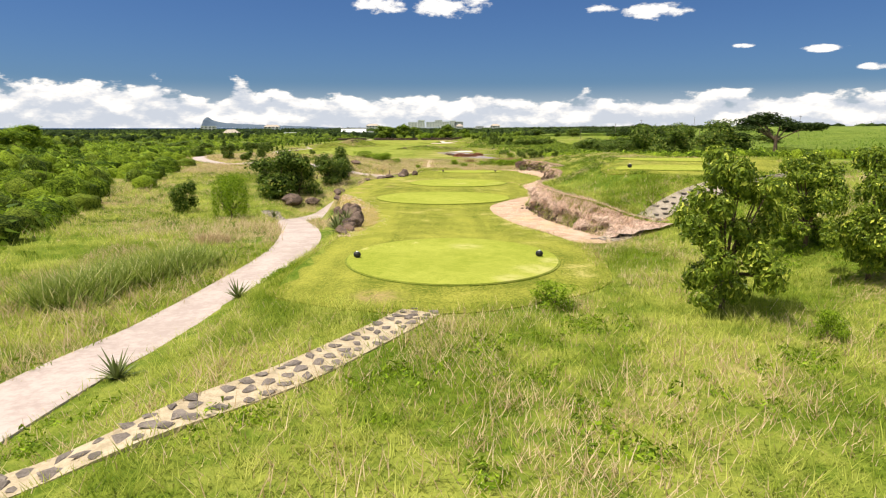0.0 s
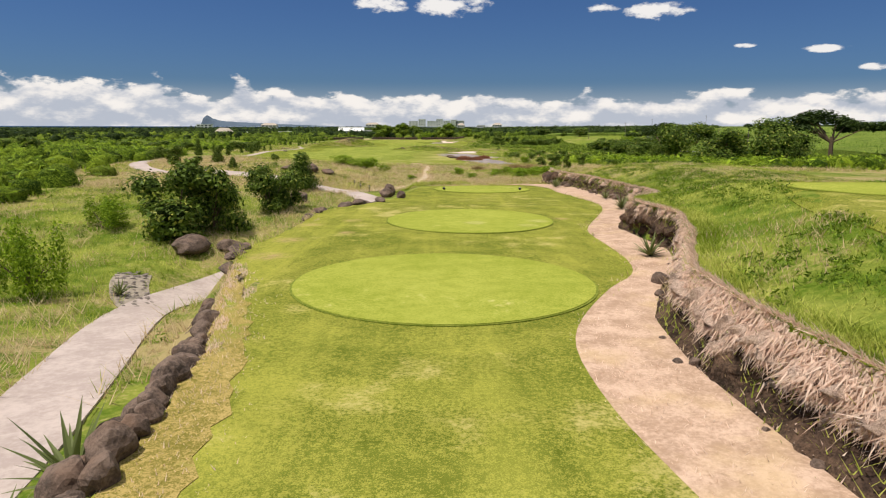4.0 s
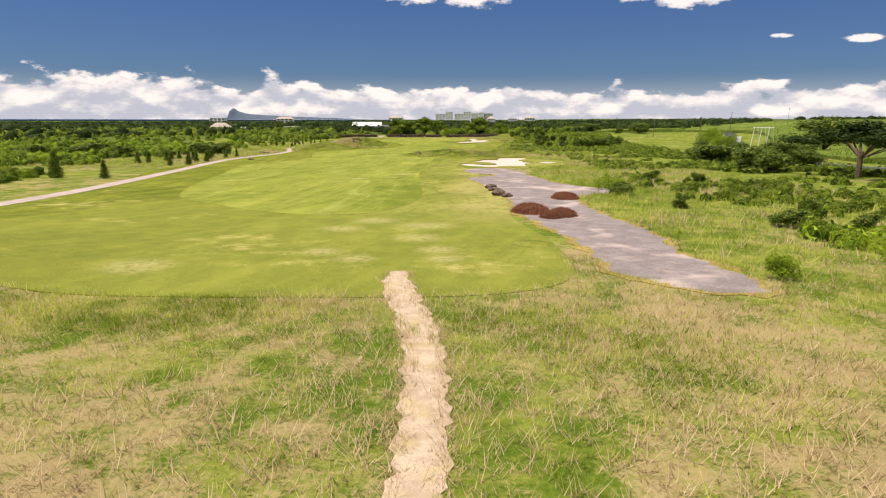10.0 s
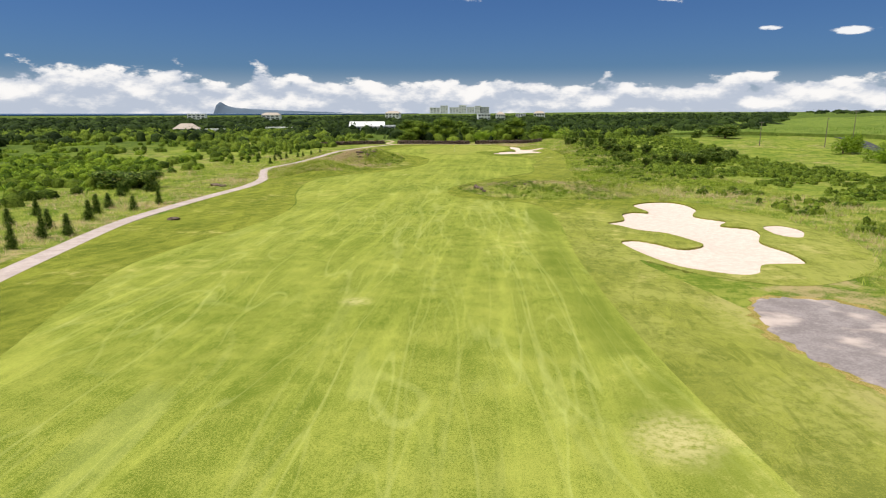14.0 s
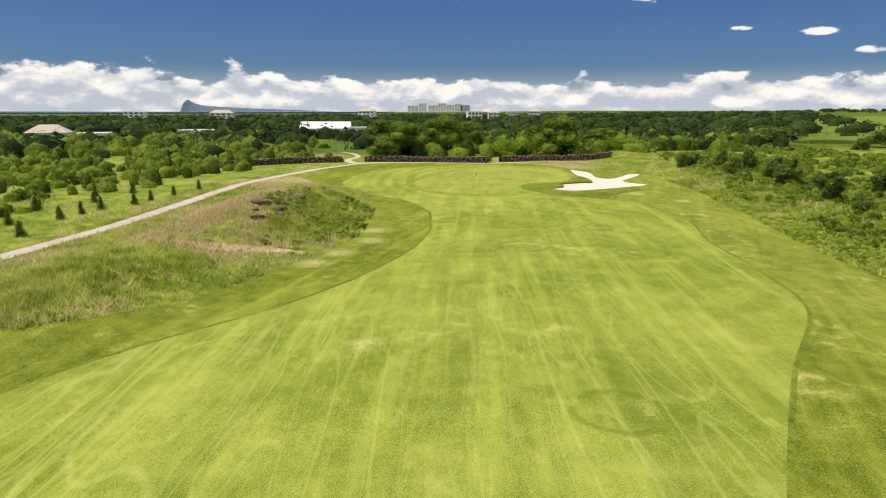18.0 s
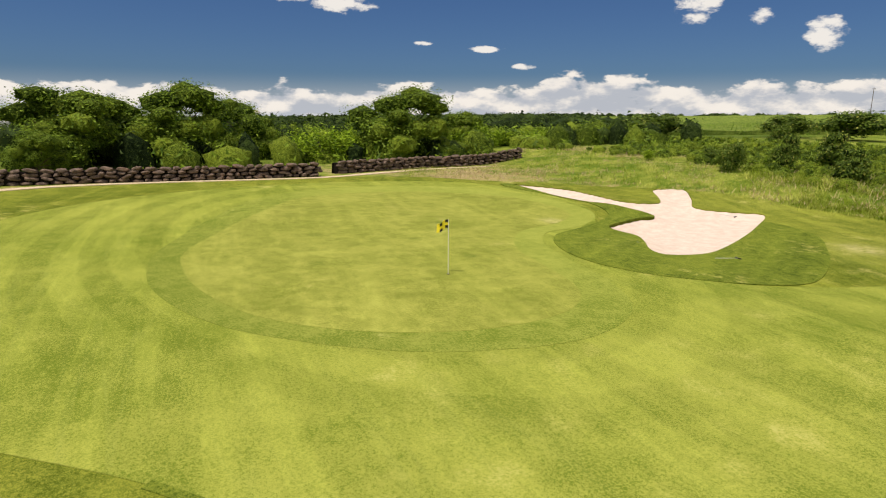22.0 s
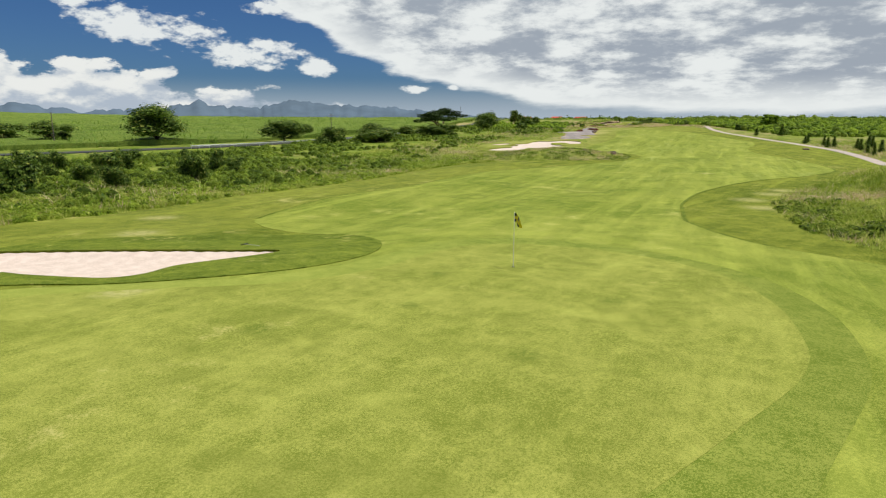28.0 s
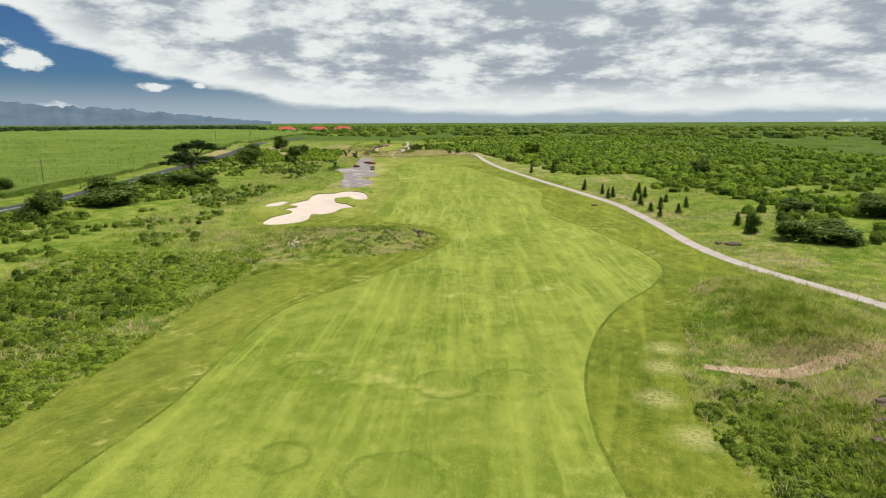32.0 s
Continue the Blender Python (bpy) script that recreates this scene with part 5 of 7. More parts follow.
ROUND = [(47.5, 128.4, 8.2, 10.2), (47.3, 109.2, 6.1, 7.5), (122.7, 329.2, 14.6, 25.4), (41.9, 160.1, 4.7, 6.6), (45.8, 156.1, 4.4, 4.3), (61.8, 242.5, 6.4, 15.4), (80.1, 543.5, 8.1, 21.8), (109.5, 527.4, 7.8, 15.4), (105.9, 510.6, 9.2, 19.7), (70.7, 546.8, 5.2, 6.8), (97, 295.9, 10.3, 21.1), (78.5, 292.5, 7, 10.3), (76.9, 264.8, 8, 16.8), (72.6, 245.4, 6.1, 10.7), (58.4, 179.3, 11.7, 15.1), (67.4, 79.9, 10.4, 11.6), (72.5, 306.2, 7.7, 10.3), (107.8, 264.9, 7.1, 7), (65.6, 147.1, 11.4, 15.4)]
SPOT = [(31.1, 474.2, 5.8, 4), (30, 465.3, 5, 4.5), (37.1, 471.8, 6.2, 4.6), (37.4, 462.6, 5.9, 5.1), (38.9, 457.6, 6.6, 3.4), (43.8, 450.6, 4.8, 4.7), (47.8, 442.6, 5.6, 5.2), (35, 436.4, 6.1, 5.4), (68.2, 419.6, 4.6, 6.8), (60.5, 416.8, 5.4, 5.3), (51.7, 410.2, 5, 6.4), (54.3, 403.5, 5.1, 6), (72.9, 425.1, 4.6, 6.5), (64.3, 415.1, 4.7, 7.2), (55.5, 407.2, 4.3, 5.3), (41.3, 396.6, 5.2, 4.3), (35.5, 399, 3.9, 3.9)]
TREE = [(-49.3, 524.9, 12.8, 18.7), (-36, 529.6, 14.9, 19.2), (-23, 540.4, 12.2, 14.8), (-45.1, 539.1, 9.8, 11.7), (1.1, 526, 14.9, 19.5), (16.9, 535.6, 8.6, 13.3)]
ALBIZIA = [(67.7, 217.7, 11, 23.9), (86.5, 162.1, 12.2, 24)]

for a in LEAFY:
    plant("leafy", *a, "young open-crowned tree with bright glossy leaves in rough grass", "tree", "tree")
for a in SHRUB:
    plant("shrub", *a, "low light green feathery shrub in the grass", "shrub", "shrub")
for a in BUSH:
    plant("bush", *a, "dark green leafy bush standing in dry grass", "bush", "bush")
for a in CONE:
    plant("dense", *a, "dense dark green cone-shaped young tree", "tree", "tree")
for a in LIGHT:
    plant("light", *a, "light green feathery multi-stemmed bush", "bush", "bush")
for a in ROUND:
    plant("round", *a, "rounded dark green tree with a dense crown", "tree", "tree")
for a in SPOT:
    plant("spot", *a, "rounded bush with dark leaves and pale tips", "bush", "bush", "row of bushes by the green")
for a in TREE:
    plant("tree", *a, "large spreading tree behind the stone wall", "tree", "tree")
for a in ALBIZIA:
    plant("albizia", *a, "flat-topped umbrella tree beside the cane field", "tree", "tree")


def free(x, y, polys=None):
    """Points on neither mown grass, path, sand nor bare ground."""
    ok = np.ones(np.shape(x), bool)
    for poly in polys or [shrunk(APRON, 0.3), shrunk(TEE_APRON, 0.35), QUARRY, CART_PATH, shrunk(TRACK, 0.42), DIRT] + [strip(l, [w] * len(l), 0.4) for l, w in zip(STONE_LINES, (0.85, 0.9, 1.4))] + [shrunk(HIGH_MOWN, 0.3)]:
        ok &= ~inside(poly, x, y)
    return ok


def clumps(name, xs, ys, ws, hs, per, leaf, mat, label, category, slim=0.5, seed=3, drop=0.0, solid=True):
    """Many leafy clumps in one mesh."""
    r = np.random.default_rng(seed)
    k = len(xs)
    i = np.repeat(np.arange(k), per)
    d = unit(r.normal(0, 1, (k * per, 3)) * (1, 1, 0.9))
    d[:, 2] = np.abs(d[:, 2]) - 0.15
    rad = r.uniform(0.45, 1.05, k * per)[:, None]
    tuft = 1 + 0.25 * np.sin(d[:, 0] * 5 + i)[:, None]
    p = np.column_stack([xs, ys, height(xs, ys) - drop])[i] + d * rad * tuft * np.column_stack([ws / 2, ws / 2, hs])[i]
    p[:, 2] = np.maximum(p[:, 2], height(p[:, 0], p[:, 1]) + 0.05)
    s = leaf * (ws[i] ** 0.5) * 0.8
    vs, fs = leaf_cards(p, d, s, slim * 1.5, seed, False)
    n = len(fs)
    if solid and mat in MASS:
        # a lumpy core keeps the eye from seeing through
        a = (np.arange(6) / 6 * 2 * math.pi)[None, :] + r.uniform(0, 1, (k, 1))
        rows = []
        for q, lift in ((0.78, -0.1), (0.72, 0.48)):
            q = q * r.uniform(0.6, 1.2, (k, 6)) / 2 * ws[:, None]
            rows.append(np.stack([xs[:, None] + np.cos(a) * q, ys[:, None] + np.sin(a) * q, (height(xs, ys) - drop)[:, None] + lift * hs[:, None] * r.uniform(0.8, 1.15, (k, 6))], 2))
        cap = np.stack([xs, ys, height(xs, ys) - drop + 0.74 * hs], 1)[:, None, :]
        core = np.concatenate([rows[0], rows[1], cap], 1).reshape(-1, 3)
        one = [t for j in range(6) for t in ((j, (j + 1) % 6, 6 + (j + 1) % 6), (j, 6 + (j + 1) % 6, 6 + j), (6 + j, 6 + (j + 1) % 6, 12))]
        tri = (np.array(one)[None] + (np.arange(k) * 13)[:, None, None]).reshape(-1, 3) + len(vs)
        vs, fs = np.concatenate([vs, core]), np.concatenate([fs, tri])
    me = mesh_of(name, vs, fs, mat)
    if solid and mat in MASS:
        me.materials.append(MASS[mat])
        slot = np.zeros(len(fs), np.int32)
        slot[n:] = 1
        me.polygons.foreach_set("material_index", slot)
        me.polygons.foreach_set("use_smooth", slot > 0)
    ob = new(name, me)
    return tagged(ob, label, category, "", "stuff")


def scatter(n, x0, x1, y0, y1, seed, keep=None):
    r = np.random.default_rng(seed)
    x, y = r.uniform(x0, x1, n), r.uniform(y0, y1, n)
    ok = free(x, y)
    if keep is not None:
        ok &= keep(x, y)
    return x[ok], y[ok], r


def patchy(x, y, scale, seed):
    """Smooth patches between 0 and 1."""
    s = seed * 1.7
    a = np.sin(x / scale + s) + np.sin(y / scale * 1.1 + 2 * s) + np.sin((x + y) / scale * 0.7 + s) + np.sin((x - 1.3 * y) / scale * 1.9 + 3 * s) + 0.7 * np.sin((2.3 * x + y) / scale * 1.7 + s)
    return 0.5 + a / 9.4


# bright scrub on the far side of the cart path
def in_scrub(x, y):
    edge = np.interp(y, [-600, -40, 20, 60, 100, 125, 150, 200, 260, 300, 340, 420, 480, 560], [-30, -16, -22, -28, -50, -58, -64, -78, -92, -100, -104, -100, -90, -78])
    return (x < edge) & (patchy(x, y, 9.0, 1) > 0.36)


x, y, r = scatter(5200, -260, -14, -90, 300, 11, lambda x, y: in_scrub(x, y) & ((y < 20) | (x < -140)))
clumps("scrub", x, y, r.uniform(1.8, 4.2, len(x)), r.uniform(1.0, 2.4, len(x)), 34, 0.27, M_LEAF_LIGHT, "bright green feathery scrub beside the cart path", "scrub", 0.4, 21)
x, y, r = scatter(3700, -150, -18, 15, 215, 17, lambda x, y: (x < np.interp(y, [15, 27, 42, 56, 63, 98, 110, 150, 200, 220], [-18, -20, -27, -31, -29, -40, -50, -60, -74, -82])) & (patchy(x, y, 6.0, 3) > 0.30))
tall = r.uniform(0.7, 1.3, len(x)) * (0.9 + 3.6 * np.clip(patchy(x, y, 2.6, 12) - 0.15, 0, 1))
dim = r.uniform(0, 1, len(x)) < 0.3
clumps("scrub", x[dim], y[dim], r.uniform(2.4, 5.0, dim.sum()), tall[dim] * 0.95, 66, 0.18, M_LEAF_MID, "darker green bushes mixed into the thicket", "scrub", 0.45, 38)
x, y, tall = x[~dim], y[~dim], tall[~dim]
clumps("scrub", x, y, r.uniform(2.4, 5.4, len(x)), tall, 66, 0.18, M_LEAF_LIGHT, "dense bright green feathery thicket beyond the cart path", "scrub", 0.42, 27)
x, y, r = scatter(3600, -330, -76, 215, 560, 12, lambda x, y: in_scrub(x, y) & (patchy(x, y, 7.0, 7) > 0.52))
light = r.uniform(0, 1, len(x)) < 0.45
clumps("scrub", x[light], y[light], r.uniform(2.0, 5.0, light.sum()), r.uniform(1.0, 3.0, light.sum()), 60, 0.19, M_LEAF_LIGHT, "bright feathery bushes in dry grass", "scrub", 0.45, 35)
x, y = x[~light], y[~light]
clumps("scrub", x, y, r.uniform(2.5, 6.0, len(x)), r.uniform(1.4, 3.8, len(x)), 60, 0.2, M_LEAF_MID, "mixed green bushes in dry grass", "scrub", 0.5, 22)
x, y, r = scatter(5600, -270, -92, 110, 430, 39, lambda x, y: in_scrub(x, y) & (x < np.interp(y, [110, 200, 300, 430], [-95, -100, -118, -122])) & (patchy(x, y, 12.0, 11) > 0.47))
clumps("scrub", x, y, r.uniform(2.5, 6.0, len(x)), r.uniform(1.5, 3.6, len(x)), 44, 0.22, M_LEAF_LIGHT, "wide thicket of bright green feathery bushes", "scrub", 0.45, 41)
# overgrown ground on the cane side
x, y, r = scatter(5600, 14, 95, 95, 560, 13, lambda x, y: (x > np.interp(y, [95, 140, 200, 260, 320, 345, 440, 470, 560], [22, 26, 24, 30, 30, 18, 20, 30, 24])) & (patchy(x, y, 11.0, 4) > 0.42) & (x < 84))
clumps("overgrowth", x, y, r.uniform(1.2, 3.6, len(x)), r.uniform(0.6, 1.9, len(x)), 30, 0.26, M_LEAF_MID, "tangled green overgrowth and weeds", "scrub", 0.45, 23)
x, y, r = scatter(1500, 16, 75, 88, 150, 14, lambda x, y: (x > 30 - 0.12 * (y - 90)) & (patchy(x, y, 8.0, 2) > 0.40))
clumps("overgrowth", x, y, r.uniform(1.5, 3.6, len(x)), r.uniform(0.9, 2.2, len(x)), 34, 0.25, M_LEAF_LIGHT, "bright green creeper thicket behind the bank", "scrub", 0.45, 24)
x, y, r = scatter(6500, 7, 42, 344, 450, 15, lambda x, y: patchy(x, y, 7.0, 6) > 0.30)
clumps("overgrowth", x, y, r.uniform(0.9, 2.2, len(x)), r.uniform(0.25, 0.75, len(x)), 38, 0.15, M_WEED, "lush bright green creeping weeds beside the rough", "weeds", 0.6, 25)
x, y, r = scatter(2300, 15, 80, 372, 505, 36, lambda x, y: (x > np.interp(y, [372, 430, 460, 480, 505], [14, 20, 23, 26, 18])) & (patchy(x, y, 6.0, 8) > 0.40))
clumps("overgrowth", x, y, r.uniform(1.2, 3.4, len(x)), r.uniform(0.6, 2.0, len(x)), 60, 0.17, M_LEAF_MID, "green bushes and weeds crowding the slope", "scrub", 0.45, 37)
# woods behind the green and round the horizon
x, y, r = scatter(700, -330, 75, 512, 700, 18, lambda x, y: ((x < -66) | (y > 520)) & ~((abs(x + 92) < 24) & (y > 575) & (y < 652)) & ~((x > -76) & (x < -50) & (y < 580)) & (patchy(x, y, 14.0, 5) > 0.45))
clumps("woodland", x, y, r.uniform(4, 9, len(x)), r.uniform(3.5, 8.0, len(x)), 170, 0.17, M_LEAF_FAR, "dark green trees behind the stone wall", "woodland", 0.5, 28)
x, y, r = scatter(420, -150, -62, 452, 520, 19, lambda x, y: (x < np.interp(y, [452, 470, 490, 520], [-92, -84, -82, -66])) & (patchy(x, y, 8.0, 5) > 0.42))
clumps("woodland", x, y, r.uniform(2.5, 5.5, len(x)), r.uniform(2.0, 4.6, len(x)), 150, 0.14, M_LEAF_MID, "bright bushy trees beside the end of the path", "woodland", 0.5, 29)
x, y, r = scatter(900, -330, 75, 515, 640, 16, lambda x, y: ((x < -60) | (y > 520)) & ~((abs(x + 92) < 26) & (y > 570)) & ~((x > -76) & (x < -52) & (y < 580)))
clumps("woodland", x, y, r.uniform(5, 10, len(x)), r.uniform(3.0, 6.5, len(x)), 150, 0.2, M_LEAF_MID, "green trees and bushes behind the stone wall", "woodland", 0.5, 26)


def ring_wood(name, n, r0, r1, a0, a1, size, tall, per, seed, mat, label):
    r = np.random.default_rng(seed)
    rad, ang = np.sqrt(r.uniform(r0 ** 2, r1 ** 2, n)), np.radians(r.uniform(a0, a1, n))
    x, y = -20 + rad * np.cos(ang), 240 + rad * np.sin(ang)
    ok = patchy(x, y, 90.0, seed) > 0.30
    x, y = x[ok], y[ok]
    clumps(name, x, y, r.uniform(*size, len(x)), r.uniform(*tall, len(x)), per, 0.5, mat, label, "woodland", 0.55, seed)


ring_wood("far_woodland", 3800, 400, 1500, 62, 178, (10, 22), (4.5, 10), 26, 31, M_LEAF_FAR, "dark green woods in the distance")
ring_wood("far_woodland", 2600, 380, 1400, 178, 288, (9, 20), (3, 6.5), 26, 32, M_LEAF_MID, "green scrub woods stretching to the horizon")
ring_wood("far_woodland", 700, 900, 1500, 288, 330, (12, 22), (4, 9), 36, 33, M_LEAF_FAR, "dark belt of trees beyond the cane field")
ring_wood("far_woodland", 420, 1500, 2300, -30, 62, (16, 34), (6, 12), 36, 34, M_LEAF_FAR, "thin belt of trees along the horizon")


ring_wood("far_woodland", 700, 320, 760, 66, 140, (8, 17), (4, 8.5), 50, 42, M_LEAF_FAR, "dark trees between the far houses")


# grasses
def blades(name, x, y, tall, mat, label, per=5, seed=5, wide=0.012, spread=0.12):
    r = np.random.default_rng(seed)
    n = len(x) * per
    i = np.repeat(np.arange(len(x)), per)
    a = r.uniform(0, 6.283, n)
    bx, by = x[i] + r.normal(0, spread, n), y[i] + r.normal(0, spread, n)
    bz = height(bx, by) - 0.02
    h = tall[i] * r.uniform(0.55, 1.2, n)
    lean = h * r.uniform(0.5, 1.5, n)
    w = wide * (1 + h)
    side = np.stack([-np.sin(a), np.cos(a), 0 * a], 1) * w[:, None]
    foot = np.stack([bx, by, bz], 1)
    tip = foot + np.stack([np.cos(a) * lean, np.sin(a) * lean, h], 1)
    vs = np.stack([foot - side, foot + side, tip], 1).reshape(-1, 3)
    ob = new(name, mesh_of(name, vs, np.arange(n * 3).reshape(n, 3), mat))
    return tagged(ob, label, "grass", "", "stuff")


GRASS = [  # region, tufts, height, straw share, patch size
    ((-15, 17, 1.5, 28), 52000, (0.10, 0.27), 0.06, 2.5),
    ((-48, 40, 79, 142), 56000, (0.14, 0.42), 0.70, 5.0),
    ((-34, -7, 12, 92), 22000, (0.15, 0.45), 0.34, 4.0),
    ((4, 26, 24, 96), 36000, (0.08, 0.22), 0.05, 2.2),
    ((-30, 18, 314, 352), 9000, (0.2, 0.5), 0.12, 4.0),
    ((-84, -44, 358, 460), 22000, (0.25, 0.65), 0.26, 5.0),
    ((8, 46, 320, 470), 12000, (0.3, 0.9), 0.12, 6.0),
    ((-110, -74, 240, 440), 10000, (0.25, 0.7), 0.25, 7.0),
    ((-10, 40, 462, 520), 8000, (0.2, 0.5), 0.25, 5.0),
    ((12, 50, 140, 320), 10000, (0.25, 0.8), 0.2, 7.0),
]
for n, ((x0, x1, y0, y1), count, tall, straw, size) in enumerate(GRASS):
    x, y, r = scatter(count, x0, x1, y0, y1, 40 + n)
    dry = patchy(x, y, size, n + 2) + r.normal(0, 0.16, len(x)) < 0.29 + 0.42 * straw
    h = r.uniform(*tall, len(x)) * (0.6 + 0.8 * patchy(x, y, size * 0.6, n + 9))
    far = 0.007 if y1 < 30 else 0.010 if y1 < 150 else 0.02
    blades("wild_grass", x[~dry], y[~dry], h[~dry], M_BLADE, "tufts of long green wild grass", 5, 60 + n, far, 0.13 if y1 < 150 else 0.3)
    blades("dry_grass", x[dry], y[dry], h[dry] * 1.1, M_STRAW, "tufts of long straw-coloured dry grass", 5, 80 + n, far, 0.13 if y1 < 150 else 0.3)

# tall growth: reeds beside the path, brown reeds in the meadow, weeds behind the last tee, the belt beside the rough
M_REED = leafy("tall_reed_grass", (0.10, 0.16, 0.02), (0.36, 0.42, 0.09), 0.5, 0.35, 0.3, (0.62, 0.58, 0.28))
M_BROWN = leafy("brown_reeds", (0.20, 0.14, 0.06), (0.46, 0.34, 0.16), 0.7, 0.3)
r6 = np.random.default_rng(66)


def patch_of(line, width, n):
    mid = catmull(line, False, 0.3)
    p = mid[r6.integers(0, len(mid), n)] + r6.normal(0, 1, (n, 2)) * width * 0.4
    ok = free(p[:, 0], p[:, 1])
    return p[ok, 0], p[ok, 1]


for line, width, n, tall, mat, label in [
    ([(-11.3, 17.4), (-10.8, 19.4), (-9.9, 21.2), (-9.6, 23.2)], 1.3, 900, (0.5, 0.95), M_REED, "clump of tall arching reed grass beside the cart path"),
    ([(-10.9, 28.0), (-10.9, 29.0)], 0.8, 160, (0.3, 0.6), M_STRAW, "dry pale tussock beside the path"),
    ([(10.4, 116.0), (11.3, 115.0), (12.8, 113.9), (11.9, 109.2)], 1.0, 420, (0.5, 1.0), M_BROWN, "brown dead reeds standing in the meadow"),
    ([(4.6, 113.0), (5.2, 112.4)], 0.7, 110, (0.4, 0.8), M_BROWN, "brown dead reeds standing in the meadow"),
    ([(-4.0, 78.0), (-2.6, 79.4), (-0.8, 81.4), (2.0, 81.8)], 0.9, 420, (0.2, 0.45), M_BLADE, "tall green weeds at the edge of the mown bank"),
    ([(13.5, 412), (16.5, 430), (18.6, 448), (17, 462)], 3.5, 2600, (0.25, 0.55), M_BLADE, "belt of tall weeds and grass beside the rough"),
    ([(24, 470), (28, 458), (27, 445), (25, 430)], 4.5, 2200, (0.3, 0.8), M_BLADE, "belt of tall weeds and grass under the bushes"),
    ([(-71, 368), (-68, 380), (-65, 392)], 9.0, 3400, (0.4, 0.9), M_BLADE, "lush tall grass covering the mound"),
    ([(-56, 408), (-53.5, 420), (-55, 434), (-60, 444)], 5.0, 2200, (0.4, 0.8), M_BLADE, "lush tall grass on the front of the mound"),
    ([(-71, 405), (-67, 412), (-65, 421), (-66, 430)], 7.0, 3600, (0.25, 0.5), M_STRAW, "pale dry grass on the back of the mound"),
    ([(-58, 404), (-56, 410), (-57, 418), (-60, 424)], 6.0, 2200, (0.2, 0.45), M_STRAW, "dry grass between the weeds of the mound"),
    ([(-74, 400), (-66, 398), (-58, 396)], 5.0, 1500, (0.15, 0.35), M_STRAW, "dry grass round the bare earth between the mounds"),
    ([(9, 396), (8, 375), (3.5, 354)], 2.0, 1400, (0.3, 0.7), M_BLADE, "edge of tall grass beside the rough"),
]:
    x, y = patch_of(line, width, n)
    blades("reeds", x, y, r6.uniform(*tall, len(x)), mat, label, 7, n, 0.016 if line[0][1] < 150 else 0.03, 0.16 if line[0][1] < 150 else 0.35)

# saplings in rows beyond the path
for x, y in [(-74.7, 252), (-73, 258), (-76.6, 266.5), (-77.8, 273.6), (-75.8, 275.7), (-88, 267), (-87, 275), (-89, 263.5), (-93, 319.5), (-81, 289), (-84, 296), (-82, 281), (-80, 300), (-86, 303), (-79.5, 308), (-64, 267 - 60), (-90, 284), (-92, 293)]:
    if free(np.array([x]), np.array([y]))[0]:
        plant("cone", x, y, 2.6 + (x * 3.3 + y) % 1.0, 1.6 + (y * 1.7) % 0.7, "young dark green tree planted in dry grass", "tree", "tree", "young trees beyond the path")
for x, y in [(-97, 417), (-92, 421), (-91, 425), (-90, 429), (-90, 409), (-99, 413), (-87, 434), (-86, 438), (-84, 443), (-82, 450), (-95, 436), (-100, 428), (-104, 420), (-93, 446), (-98, 442)]:
    plant("cone", x, y, 1.8 + (x * 3.3 + y) % 0.9, 1.3 + (y * 1.7) % 0.6, "small dark green sapling planted in dry grass", "tree", "tree", "saplings in rows beyond the path")
plant("tree", -78.5, 118, 7.5, 11, "rounded light green tree rising out of the scrub", "tree", "tree", leaf=M_LEAF_LIGHT)
plant("tree", -52, 512, 6.5, 7.5, "bushy green tree at the gap in the wall", "tree", "tree")

# creeping weeds among the grass of the first slope and of the high bank
x, y, r = scatter(2600, -14, 17, 2, 27, 71, lambda x, y: patchy(x, y, 1.7, 8) > 0.60)
clumps("creeping_weeds", x, y, r.uniform(0.3, 0.8, len(x)), r.uniform(0.10, 0.24, len(x)), 46, 0.08, M_LEAF_LIGHT, "low green creeping weeds in the slope", "weeds", 0.5, 72, solid=False)
x, y, r = scatter(4200, 6, 26, 26, 94, 73, lambda x, y: (patchy(x, y, 2.4, 5) > 0.52) & (x > cut_edge(y) + cut_width(y)))
clumps("creeping_weeds", x, y, r.uniform(0.4, 0.9, len(x)), r.uniform(0.10, 0.26, len(x)), 40, 0.08, M_LEAF_MID, "low leafy weeds on the high bank", "weeds", 0.5, 74, solid=False)
x, y, r = scatter(1500, -40, -8, 24, 95, 75, lambda x, y: patchy(x, y, 3.0, 9) > 0.62)
clumps("low_bushes", x, y, r.uniform(0.5, 1.3, len(x)), r.uniform(0.2, 0.6, len(x)), 44, 0.1, M_LEAF_MID, "low green weeds and bushes in dry grass", "weeds", 0.5, 76, solid=False)
x, y, r = scatter(1500, -27, 12, 317, 350, 77, lambda x, y: patchy(x, y, 2.2, 4) > 0.44)
clumps("creeping_weeds", x, y, r.uniform(0.5, 1.5, len(x)), r.uniform(0.25, 0.7, len(x)), 44, 0.11, M_LEAF_MID, "dark green weeds overgrowing the mound", "weeds", 0.5, 78, solid=False)
x, y, r = scatter(1300, -78, -47, 362, 450, 79, lambda x, y: patchy(x, y, 3.2, 6) > 0.55)
clumps("creeping_weeds", x, y, r.uniform(0.5, 1.4, len(x)), r.uniform(0.25, 0.6, len(x)), 40, 0.11, M_LEAF_MID, "green weeds in the long grass of the mound", "weeds", 0.5, 80, solid=False)
